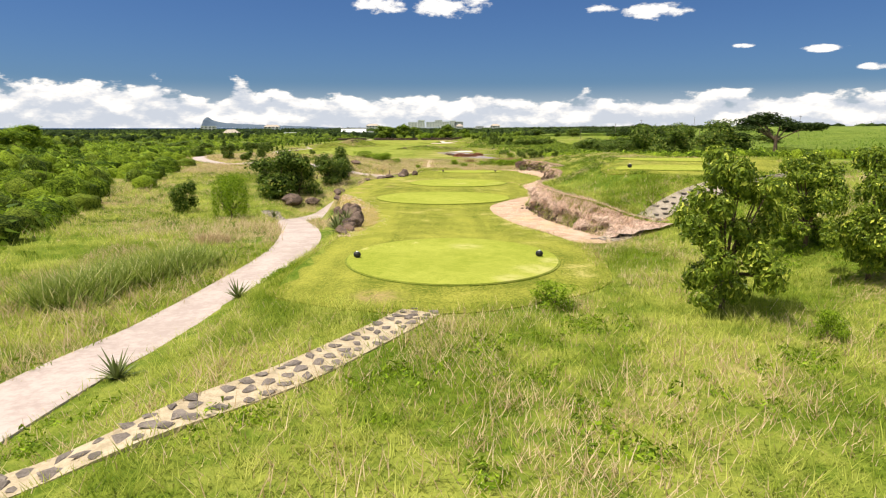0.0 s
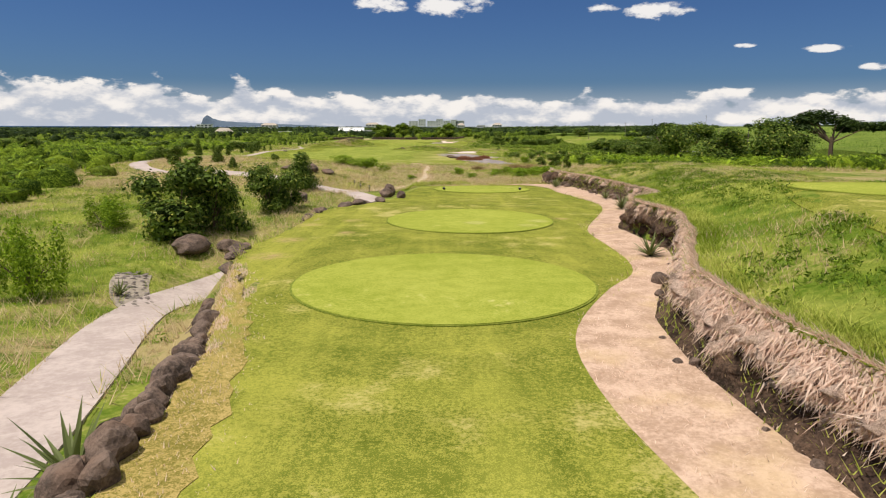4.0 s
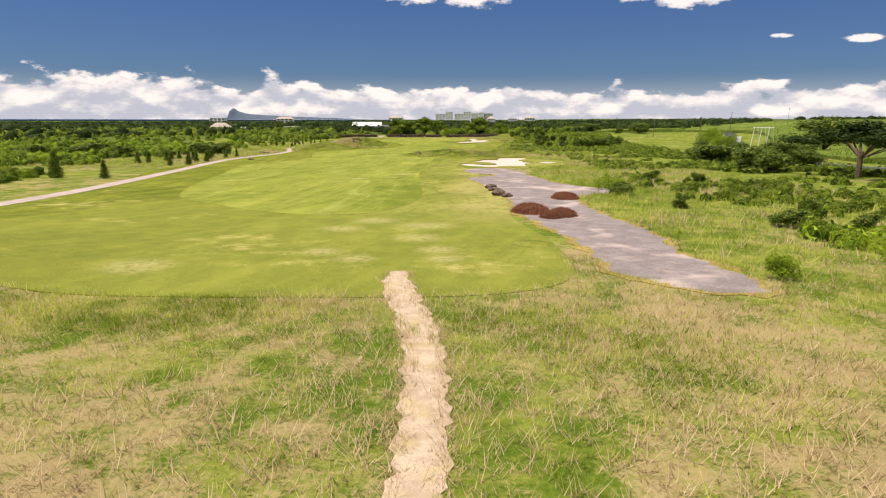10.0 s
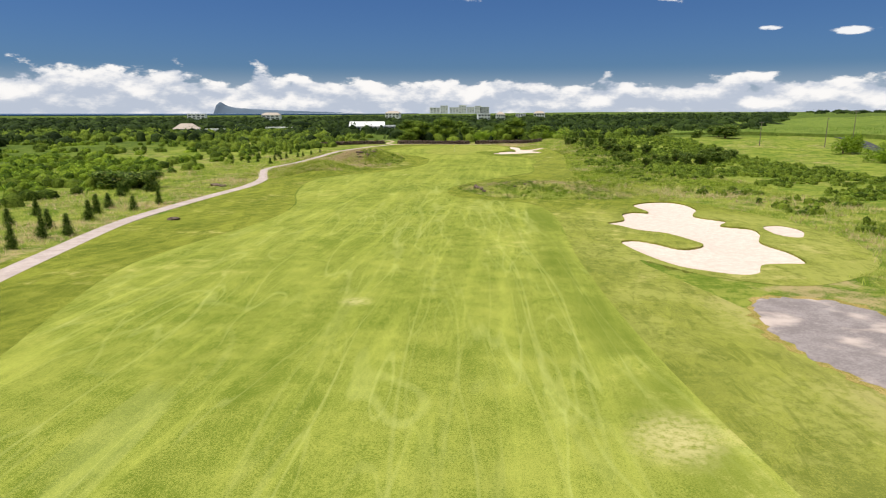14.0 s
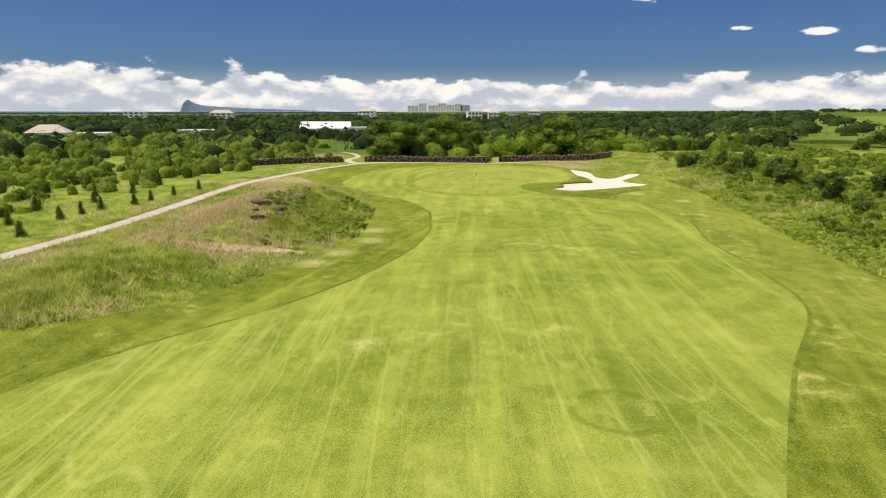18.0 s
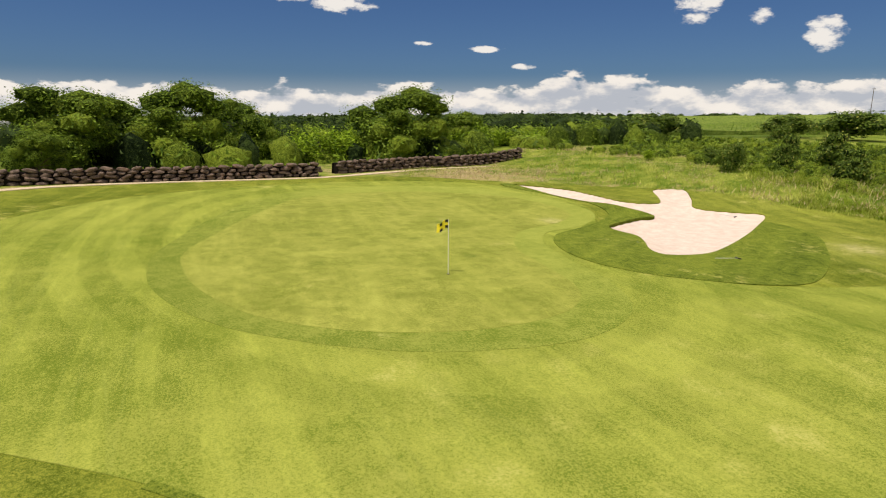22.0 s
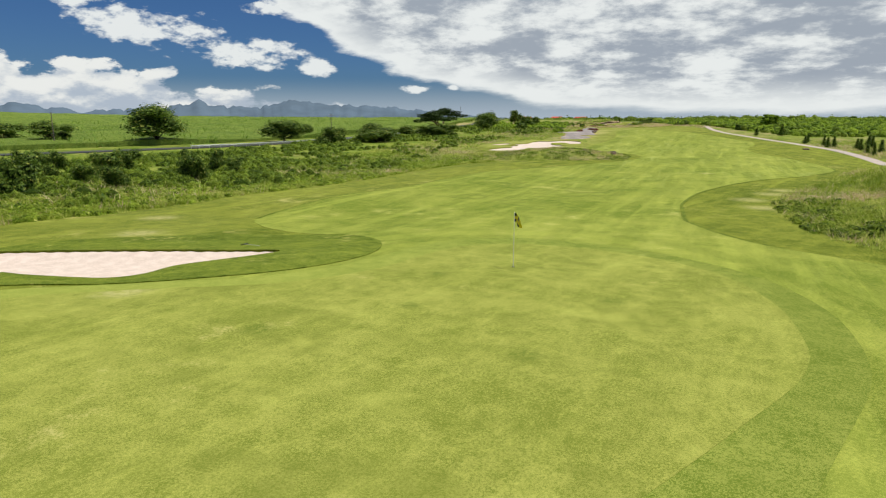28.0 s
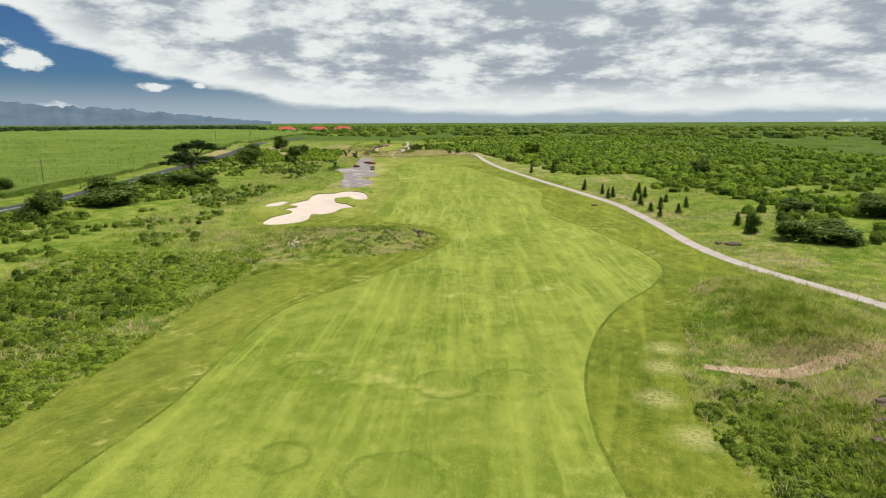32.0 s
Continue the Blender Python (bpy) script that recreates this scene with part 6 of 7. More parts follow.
# the fairway end of the second mound: thick weeds down to the mown edge
x, y, r = scatter(900, -62, -43, 401, 438, 81, lambda x, y: (((x + 52.5) / 8.5) ** 2 + ((y - 419) / 17.5) ** 2 < 1) & (patchy(x, y, 2.4, 5) > 0.52))
clumps("creeping_weeds", x, y, r.uniform(0.7, 1.9, len(x)), r.uniform(0.3, 0.75, len(x)), 46, 0.12, M_LEAF_MID, "thick dark green weeds on the end of the mound", "weeds", 0.5, 82)
x, y, r = scatter(700, -60, -44, 402, 436, 83, lambda x, y: (((x + 52.0) / 7.5) ** 2 + ((y - 420) / 15.5) ** 2 < 1))
clumps("creeping_weeds", x, y, r.uniform(0.5, 1.3, len(x)), r.uniform(0.3, 0.7, len(x)), 40, 0.12, M_WEED, "yellow-green weeds among the darker growth on the mound", "weeds", 0.5, 84)
# ragged grass along both sides of the worn track
mid = catmull(TRACK_LINE, False, 0.1)
side = unit(np.gradient(mid, axis=0))[:, ::-1] * (-1, 1)
k = r6.integers(0, len(mid), 2600)
p = mid[k] + side[k] * ((r6.integers(0, 2, 2600) * 2 - 1) * (0.62 + r6.normal(0, 0.16, 2600)))[:, None]
blades("dry_grass", p[:, 0], p[:, 1], r6.uniform(0.06, 0.24, 2600), M_STRAW, "ragged dry grass along the worn track", 6, 93, 0.01, 0.1)
# lush belt where the meadow meets the mown rough
for line, n in (([(-32, 128.5), (-20, 127.5), (-9, 129)], 2600), ([(-1, 128), (4, 126), (7, 122)], 900)):
    x, y = patch_of(line, 5.0, n)
    blades("wild_grass", x, y, r6.uniform(0.15, 0.4, len(x)), M_BLADE, "belt of lush green grass below the mown rough", 6, n, 0.014, 0.25)

# ---- rock, stone and earth ----


def stone_mesh(seed, squash=(1, 1, 1), points=16, name="stone", mat=None, boxy=0.55):
    """A rough block: the hull of points spread over a rounded box."""
    r = np.random.default_rng(seed)
    d = unit(r.normal(0, 1, (points, 3)))
    d = np.sign(d) * np.abs(d) ** boxy
    d *= r.uniform(0.8, 1.05, (points, 1))
    bm = bmesh.new()
    for p in d * np.array(squash) * 0.5:
        bm.verts.new(p)
    hull = bmesh.ops.convex_hull(bm, input=bm.verts[:])
    bmesh.ops.delete(bm, geom=[g for g in hull["geom_interior"] if isinstance(g, bmesh.types.BMVert)], context="VERTS")
    bmesh.ops.recalc_face_normals(bm, faces=bm.faces[:])
    me = bpy.data.meshes.new(name)
    bm.to_mesh(me)
    bm.free()
    me.materials.append(mat or M_STONE)
    return me


def boulder_mesh(seed, mat=None, name="boulder", fine=3):
    """A worn boulder with facets and hollows."""
    bm = bmesh.new()
    bmesh.ops.create_icosphere(bm, subdivisions=fine, radius=0.5)
    off = Vector((seed * 3.1, seed * 1.7, seed * 0.9))
    for v in bm.verts:
        p = v.co * 2.2 + off
        k = 1 + 0.55 * (noise.noise(p) * 0.55 + abs(noise.noise(p * 2.1)) * 0.35 + noise.noise(p * 5.0) * 0.12)
        c = noise.cell(p * 0.9) * 0.16
        v.co *= k + c * 0.3
        v.co.z = max(v.co.z, -0.34)
    # broken faces
    rr = np.random.default_rng(seed + 5)
    for n in unit(rr.normal(0, 1, (9, 3)) + np.array((0, 0, 0.35))):
        n, lim = Vector(n), rr.uniform(0.36, 0.47)
        for v in bm.verts:
            over = v.co.dot(n) - lim
            if over > 0:
                v.co -= n * over * 0.88
    me = bpy.data.meshes.new(name)
    bm.to_mesh(me)
    bm.free()
    me.materials.append(mat or M_STONE)
    return me


_boulders = [boulder_mesh(n) for n in range(5)]


def boulder(x, y, w, d, h, label="dark brown basalt boulder lying in the grass", turn=None, group="", sink=0.3, dz=0.0):
    ob = new("boulder", _boulders[int(abs(x * 7 + y * 3)) % 5])
    ob.location = (x, y, float(height(x, y)) + h * (0.42 - sink * 0.4) + dz)
    ob.rotation_euler = (0.0, 0.0, (x * 5 + y * 3) % 6.28 if turn is None else radians(turn))
    ob.scale = (w, d, h / 0.9)
    return tagged(ob, label, "boulder", group)


for x, y, w, d, h in [(-11.6, 71.4, 2.3, 1.6, 1.0), (-4.9, 75.0, 1.2, 1.2, 0.9), (-4.7, 76.5, 1.0, 1.0, 1.2), (-3.0, 65.7, 0.6, 0.6, 0.6), (-8.4, 60.3, 1.0, 0.9, 0.6), (-7.6, 61.2, 0.9, 0.6, 0.3), (-14.6, 91.0, 1.9, 1.4, 1.1), (-12.9, 91.3, 2.6, 1.3, 0.7), (-17.0, 91.4, 2.4, 1.0, 0.5), (-13.6, 55.6, 2.4, 1.6, 1.1), (-12.2, 57.0, 1.4, 1.2, 0.7)]:
    boulder(x, y, w, d, h)
for x, y, w, h in [(-81.9, 340.5, 4.0, 1.1), (-79.6, 339.2, 2.2, 0.8), (-68.2, 289.6, 2.4, 0.8), (-54.8, 423.3, 1.8, 0.7), (-55.2, 431.6, 1.0, 0.7), (-53.7, 433.4, 1.2, 0.8), (-60.3, 414.1, 1.8, 0.8), (-57.3, 414.7, 2.0, 0.6), (-58.8, 412.0, 1.2, 0.6)]:
    boulder(x, y, w * 0.75, w * 0.55, h * 0.75, "dark rock showing through the grassy mound")
for x, y, w, h in [(-20.9, 333.6, 1.4, 1.0), (-21.0, 331.4, 1.3, 1.0), (-20.6, 329.6, 1.6, 1.1), (-19.8, 327.8, 1.2, 0.9), (-19.4, 325.6, 1.3, 0.7), (-20.2, 328.8, 0.9, 0.7), (-14.2, 333.0, 1.7, 0.5), (-9.0, 332.4, 2.0, 0.5), (-10.5, 329.8, 1.5, 0.4), (-12.8, 327.9, 1.3, 0.4)]:
    boulder(x, y, w * 0.7, w * 0.55, h * 0.75, "dark rock half buried in the mound beside the fairway")
for x, y, w, h in [(1.5, 192.2, 1.6, 0.8), (2.2, 182.2, 2.2, 0.9), (3.2, 180.2, 1.6, 0.6), (1.9, 188.4, 1.8, 0.7), (2.6, 184.8, 1.3, 0.6), (1.7, 190.4, 1.0, 0.5)]:
    boulder(x, y, w, w * 0.8, h, "dark grey rock at the edge of the gravel strip")
# stones set along the bank between the tees and the cart path
r4 = np.random.default_rng(44)
for row, (out, low) in enumerate(((0.0, 0.0), (-0.38, 0.22))):
    for x, y in catmull([(-3.95, 26.4), (-4.05, 28.4), (-4.4, 30.8), (-4.9, 33.4), (-5.8, 36.8), (-7.1, 40.8)], False, 0.5 + 0.05 * row):
        s = r4.uniform(0.34, 0.66)
        boulder(x + out + r4.normal(0, 0.08), y, s, s * r4.uniform(0.8, 1.3), s * 0.95, "dark basalt boulder set in the bank beside the path", group="rock bank by the path", dz=-low * 0.4)
for x, y in ((-4.0, 25.8), (-4.15, 25.0)):
    boulder(x, y, 0.45, 0.8, 0.3, "flat dark rock at the end of the rock bank", turn=20, group="rock bank by the path")
for x, y in catmull([(-7.5, 43.5), (-7.95, 48), (-7.9, 52), (-7.5, 56), (-6.5, 59.4), (-4.4, 63)], False, 0.95):
    s = r4.uniform(0.7, 1.3)
    boulder(x + r4.normal(0, 0.15), y, s * 0.75, s * 1.5, s * 0.42, "flat dark rock along the edge of the tee bank", turn=r4.uniform(-20, 20), group="rock edge of the tee bank")


def rough_noise(x, y, s):
    return np.array([noise.noise(Vector((a * s, b * s, 0.3))) for a, b in zip(np.ravel(x), np.ravel(y))]).reshape(np.shape(x))


def cut_surface(y, f, out=0.0):
    """A point of the cut bank: f runs from its foot (0) to its brow (1), then back over the grass."""
    ex, so = cut_edge(y), cut_width(y)
    z0, z1 = height(ex - 0.25, y) - 0.1, height(ex + so + 0.3, y) + 0.03
    up = np.clip(f, 0, 1)
    z = z0 + (z1 - z0) * up
    block = step(43.5, 45.5, y) * step(57, 54, y)
    n1, n2 = rough_noise(y, z * 0.7, 0.75), rough_noise(y + 40, z * 1.3, 1.9)
    n3, n4 = rough_noise(y + 80, z * 1.2 + f, 4.2), np.abs(rough_noise(y + 17, z * 0.4, 3.0))
    hollow = np.sin(np.clip(up / 0.62, 0, 1) * math.pi)
    brow = np.sin(np.clip((up - 0.45) / 0.55, 0, 1) * math.pi)
    x = ex + so * up ** (1.2 + 2.2 * block)
    x = x + hollow * np.clip(0.30 + 0.6 * n1 + 0.4 * n2, -0.05, 0.7) - brow * (-0.03 + 0.34 * n2 + 0.2 * n1)
    x = x + (0.10 * n3 + 0.16 * n4 + 0.2 * np.floor(3 * n2) / 3 * (0.4 + block)) * np.clip(1.25 - f, 0, 1) * np.clip(f * 5, 0, 1)
    x = x + np.clip(f - 1, 0, 1) * 1.0
    z = z + 0.12 * n3 * np.clip(f * 4, 0, 1) * np.clip((1 - f) * 6, 0, 1) - 0.25 * np.clip((f - 1.3) * 5, 0, 1)
    return x - out, z + out * 0.4


def cut_sheet(name, gy, gf, out, mat, smooth):
    x, z = cut_surface(gy, gf, out)
    n, m = gy.shape
    idx = np.arange(n * m).reshape(n, m)
    quads = np.stack([idx[:-1, :-1], idx[:-1, 1:], idx[1:, 1:], idx[1:, :-1]], -1).reshape(-1, 4)
    return new(name, mesh_of(name, np.column_stack([x.ravel(), gy.ravel(), z.ravel()]), quads, mat, smooth))


def thatch_low(y):
    """How far down the face the dead grass hangs, along the bank."""
    base = np.interp(y, [23, 27, 34, 38, 42, 44.5, 55, 58, 66, 80, 92], [0.0, 0.30, 0.48, 0.55, 0.4, 0.97, 0.97, 0.90, 0.96, 0.98, 1.0])
    zero = np.zeros_like(y)
    return np.clip(base + 0.30 * rough_noise(y + 11, zero, 1.4) + 0.26 * rough_noise(y, zero, 4.5), 0.02, 1.05)


def make_cut():
    """The steep cut bank beside the tees: broken rock under hanging dry grass."""
    gy, gf = np.meshgrid(np.arange(24.3, 97, 0.085), np.linspace(0, 1.06, 22), indexing="ij")
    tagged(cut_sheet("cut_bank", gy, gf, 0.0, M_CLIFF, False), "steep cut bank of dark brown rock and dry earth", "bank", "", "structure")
    gy, gf = np.meshgrid(np.arange(23.4, 97, 0.12), np.linspace(0.97, 1.5, 10), indexing="ij")
    tagged(cut_sheet("bank_turf", gy, gf, 0.025, M_BANK, True), "sod of green grass ending at the brow of the cut bank", "grass", "", "structure")
    ys = np.arange(23.4, 96, 0.075)
    gy, gs = np.meshgrid(ys, np.linspace(0, 1, 18), indexing="ij")
    low = thatch_low(ys)[:, None]
    gf = low + (np.interp(ys, [23, 42, 45, 97], [1.10, 1.08, 1.02, 1.0])[:, None] + 0.14 * rough_noise(ys, ys * 0, 2.0)[:, None] - low) * gs
    lump = 0.04 + 0.14 * np.sin(np.clip(gs * 1.6, 0, 1) * math.pi) * (0.4 + 1.5 * rough_noise(gy, gf * 2, 3.0) + 1.2 * rough_noise(gy, gf * 3, 7.0))
    lump = lump * np.clip((1 - gs) * 5, 0, 1) - 0.10 * (gs < 0.02) - 0.06 * (gs > 0.98)
    tagged(cut_sheet("dead_thatch", gy, gf, lump, M_THATCH, True), "mat of pinkish dead grass hanging over the cut bank", "grass", "", "stuff")


M_THATCH = rocky("dead_grass_thatch", (0.34, 0.225, 0.17), (0.90, 0.68, 0.55), 5.0, 0.14, 0.95, (0.46, 0.32, 0.20), 0.4)
make_cut()
for y0, y1, count, big in [(27.5, 36.5, 5, 0.45), (37, 44, 4, 0.5), (58, 82, 26, 0.7), (82, 93, 12, 0.85)]:
    for k in range(count):
        y = r4.uniform(y0, y1)
        u = r4.uniform(-0.05, 0.38)
        s = (0.3 + 0.8 * r4.uniform(0, 1) ** 2) * big
        x = float(cut_edge(y) + cut_width(y) * u) - 0.14
        boulder(x, y, s, s * 1.1, s * 0.9, "dark rock broken out of the cut bank", group="rocks in the cut bank", dz=-0.1 * s)
for y, w, d, h in [(83.4, 1.3, 1.8, 1.2), (85.4, 1.4, 1.6, 1.2), (54.6, 1.1, 1.4, 0.9)]:
    ob = new("rock_block", boulder_mesh(int(y * 7) % 50 + 9, M_CLIFF, "rock_block", 4))
    ob.scale = (w * 1.05, d * 1.1, h * 1.15)
    x = float(cut_edge(y)) + 0.25
    ob.location = (x, y, float(height(x - 0.7, y)) + h * 0.40)
    tagged(ob, "large square-cut block of dark brown earth and rock", "rock", "blocks in the cut bank")

M_PINK = leafy("pinkish_dead_grass", (0.60, 0.42, 0.32), (0.98, 0.80, 0.67), 0.8, 0.45)


def hanging_grass(count, seed):
    """Dead stalks combed down over the bank."""
    r = np.random.default_rng(seed)
    y = r.uniform(23.6, 95, count)
    low = thatch_low(y)
    f = low + (np.interp(y, [23, 42, 45, 97], [1.2, 1.15, 1.08, 1.04]) - low) * r.uniform(0, 1, count) ** 0.8
    x, z = cut_surface(y, f, 0.07)
    n = r.uniform(0.12, 0.42, count)
    over = f > 1.0
    root = np.stack([x, y, z + 0.05], 1)
    tip = root + np.stack([-n * r.uniform(0.1, 0.7, count), n * r.normal(0, 0.5, count), np.where(over, n * r.uniform(0.0, 0.6, count), -n * r.uniform(0.4, 1.0, count))], 1)
    side = np.stack([0.3 * r.normal(0, 1, count), np.ones(count), 0.4 * r.normal(0, 1, count)], 1) * 0.016
    vs = np.stack([root - side, root + side, tip], 1).reshape(-1, 3)
    ob = new("dead_grass", mesh_of("dead_grass", vs, np.arange(count * 3).reshape(count, 3), M_PINK))
    tagged(ob, "matted pinkish dead grass hanging over the bank", "grass", "", "stuff")


hanging_grass(52000, 91)
# green grass leaning over the brow of the bank
yy = r4.uniform(24.5, 95.5, 9000)
keep = patchy(yy, yy * 0, 2.2, 4) + r4.normal(0, 0.1, 9000) > np.where(yy < 44, 0.5, 0.36)
yy = yy[keep]
blades("wild_grass", cut_edge(yy) + cut_width(yy) + r4.uniform(-0.12, 0.7, len(yy)), yy, r4.uniform(0.1, 0.3, len(yy)), M_BLADE, "green grass hanging over the brow of the cut bank", 6, 94, 0.012, 0.12)

yy = r4.uniform(24.2, 43, 1500)
blades("dry_grass", np.interp(yy, [23.6, 25.6, 28.2, 31, 34, 37.2, 40.6, 43], [-4.0, -3.65, -3.5, -3.75, -4.3, -5.2, -6.5, -7.3]) + r4.normal(0, 0.35, 1500), yy, r4.uniform(0.03, 0.12, 1500), M_PINK, "burnt dry grass along the rock bank", 5, 95, 0.012, 0.12)
# thin grass on the bare earth
x, y = r4.uniform(2.5, 12.4, 16000), r4.uniform(22.5, 82, 16000)
ok = inside(DIRT, x, y) & (patchy(x, y, 1.6, 3) + r4.normal(0, 0.12, 16000) > 0.44)
blades("dead_grass", x[ok], y[ok], r4.uniform(0.03, 0.12, ok.sum()), M_PINK, "thin dead grass on the bare earth", 5, 92, 0.012, 0.15)


def cobbles(name, line, width, label, seed, step_len=0.33, bed=None):
    """A footpath of flat dark stones set in pale mortar."""
    base = draped(name, strip(line, [width] * len(line), 0.4), bed or M_CONC_WARM, 0.03, 0.5, 0.12, label=label, category="path")
    shapes = [stone_mesh(seed + n, (1, 1, 0.35), 11, "stone", M_COBBLE, 0.9) for n in range(6)]
    mid = catmull(line, False, step_len)
    d = unit(np.gradient(mid, axis=0))
    rr = np.random.default_rng(seed)
    lanes = max(2, int(round(width / 0.36)))
    for i, (p, t) in enumerate(zip(mid, d)):
        for k in range(lanes):
            q = p + np.array([-t[1], t[0]]) * ((k + 0.5) / lanes - 0.5 + 0.04 * rr.normal()) * width * 0.94 + t * (0.5 * (k % 2) * step_len + 0.03 * rr.normal())
            ob = new("stone", shapes[rr.integers(6)])
            ob.parent = base
            ob.location = (q[0], q[1], float(height(q[0], q[1])) + 0.045)
            ob.rotation_euler = (0, 0, rr.uniform(0, 6.28))
            s = step_len * rr.uniform(0.6, 1.25)
            ob.scale = (s, s * rr.uniform(0.75, 1.0), 0.12)
    return base


M_CONC_WARM = rocky("warm_mortar", (0.36, 0.29, 0.19), (0.58, 0.48, 0.34), 2.5, 0.01, 0.95)
M_BED = rocky("grey_mortar", (0.27, 0.23, 0.18), (0.42, 0.36, 0.29), 1.5, 0.01, 0.95)
M_COBBLE = rocky("dark_flat_cobble", (0.10, 0.085, 0.075), (0.26, 0.22, 0.19), 3.0, 0.02, 0.9)
cobbles("stone_path", STONE_LINES[0], 0.95, "footpath of flat dark stones in pale mortar", 3)
cobbles("stone_path", STONE_LINES[1], 1.0, "footpath of flat dark stones climbing to the upper tee", 5, 0.36, M_BED)
cobbles("stone_path", STONE_LINES[2], 1.5, "paved crossing of flat dark stones beside the cart path", 7, 0.4, M_BED)


# near black: the shade in the gaps between wall stones, painted on the core
M_CORE = rocky("wall_core_gap_shade", (0.012, 0.009, 0.008), (0.035, 0.027, 0.022), 4.0, 0.05, 0.95)


def boulder_wall(line, courses, label, seed, limit):
    """A dry wall of rounded basalt stones, laid course on course."""
    mid = catmull(line, False, 1.0)
    base = None
    shapes = [stone_mesh(seed + n, (1, 1, 1), 46, "stone", M_STONE, 0.72) for n in range(10)]
    rr = np.random.default_rng(seed)
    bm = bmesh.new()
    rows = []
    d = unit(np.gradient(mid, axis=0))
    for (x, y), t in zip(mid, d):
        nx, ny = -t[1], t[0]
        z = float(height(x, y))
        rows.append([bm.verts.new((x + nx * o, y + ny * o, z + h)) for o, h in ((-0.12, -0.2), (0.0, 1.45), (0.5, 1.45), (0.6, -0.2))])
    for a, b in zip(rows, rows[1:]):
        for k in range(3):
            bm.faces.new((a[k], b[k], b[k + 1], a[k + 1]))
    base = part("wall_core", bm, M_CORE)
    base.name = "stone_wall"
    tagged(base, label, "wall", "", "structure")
    made = 0
    for c in range(courses):
        pos = rr.uniform(0, 0.5)
        cum = np.concatenate([[0], np.cumsum(np.linalg.norm(np.diff(mid, axis=0), axis=1))])
        while pos < cum[-1]:
            w = rr.uniform(0.75, 1.7)
            x, y = (np.interp(pos + w / 2, cum, mid[:, k]) for k in (0, 1))
            i = min(int(np.searchsorted(cum, pos)), len(d) - 1)
            t = d[i]
            h = 0.5
            ob = new("stone", shapes[rr.integers(10)])
            ob.parent = base
            ob.location = (x + t[1] * rr.uniform(0.22, 0.42), y - t[0] * rr.uniform(0.22, 0.42), float(height(x, y)) + 0.2 + c * 0.44 + rr.normal(0, 0.05))
            ob.rotation_euler = (rr.normal(0, 0.12), rr.normal(0, 0.14), math.atan2(t[1], t[0]) + rr.normal(0, 0.12))
            ob.scale = (w * 0.95, rr.uniform(0.7, 1.0), h * rr.uniform(0.86, 1.08))
            pos += w
    return base


boulder_wall([(-92, 489), (-84, 494.5), (-74, 500.5), (-67, 503.0), (-62.2, 504.0)], 4, "dry wall of dark rounded basalt boulders", 11, 150)
boulder_wall([(-56, 505.6), (-45, 504.8), (-33.9, 503.4), (-20.4, 502.8)], 4, "dry wall of dark rounded basalt boulders behind the green", 12, 150)
boulder_wall([(-17.6, 505.0), (-9, 507.2), (-2.9, 508.6), (6, 509.6), (15.1, 509.8)], 4, "dry wall of dark basalt boulders under the trees", 13, 150)
draped("earth_strip", strip([(-57, 499.5), (-50, 502.3), (-40, 502.4), (-28, 501.2), (-20, 500.8), (-12, 503.4), (-2, 506.2), (8, 506.9)], [2.2, 1.6, 1.3, 1.2, 1.3, 1.4, 1.3, 0.6], 0.8), M_TRACK, 0.07, 0.8, 0.2, label="strip of bare pale earth along the wall foot", category="ground")
draped("footpath", strip([(-57.5, 500.5), (-60, 505), (-61.5, 512), (-60, 522), (-63, 534), (-68, 542)], [2.4, 2.2, 1.8, 1.6, 1.4, 0.8], 0.8), M_TRACK, 0.05, 0.8, 0.2, label="pale earth footpath through the gap in the wall", category="path")
draped("bare_patch", strip([(-72, 396), (-64, 399.5), (-57, 401), (-50.5, 399)], [2.0, 2.6, 2.4, 1.2], 0.8), M_DIRT, 0.04, 0.8, 0.15, label="bare orange earth between the two mounds", category="ground")
draped("bare_patch", strip([(-60, 406.5), (-57.4, 408.6), (-55.4, 410.5)], [0.8, 1.5, 0.6], 0.5), M_DIRT, 0.04, 0.6, 0.05, label="bare reddish earth among the weeds of the mound", category="ground")
draped("bare_patch", strip([(-58.6, 414.5), (-56.4, 417.5), (-55.2, 421)], [0.6, 1.2, 0.6], 0.5), M_DIRT, 0.04, 0.6, 0.05, label="bare reddish earth among the weeds of the mound", category="ground")
for x, y, w, d, h in [(-56.4, 423.2, 2.6, 0.9, 0.8), (-56.6, 430, 1.3, 0.9, 0.8), (-54.9, 434.4, 1.3, 0.9, 0.8), (-57.4, 416.0, 1.5, 1.0, 0.9), (-60.4, 416.6, 2.4, 1.2, 0.8), (-55.0, 417.0, 0.8, 0.7, 0.5), (-58.4, 420.6, 0.8, 0.6, 0.5), (-59.2, 411.8, 1.3, 0.8, 0.5)]:
    boulder(x, y, w, d, h, "dark brown rock among the weeds of the mound", turn=0, dz=0.15)
draped("bare_patch", strip([(2.0, 342.5), (3.5, 339), (4.2, 334)], [1.0, 2.2, 1.2], 0.6), M_TRACK, 0.04, 0.8, 0.15, label="bare pale earth at the end of the mound", category="ground")


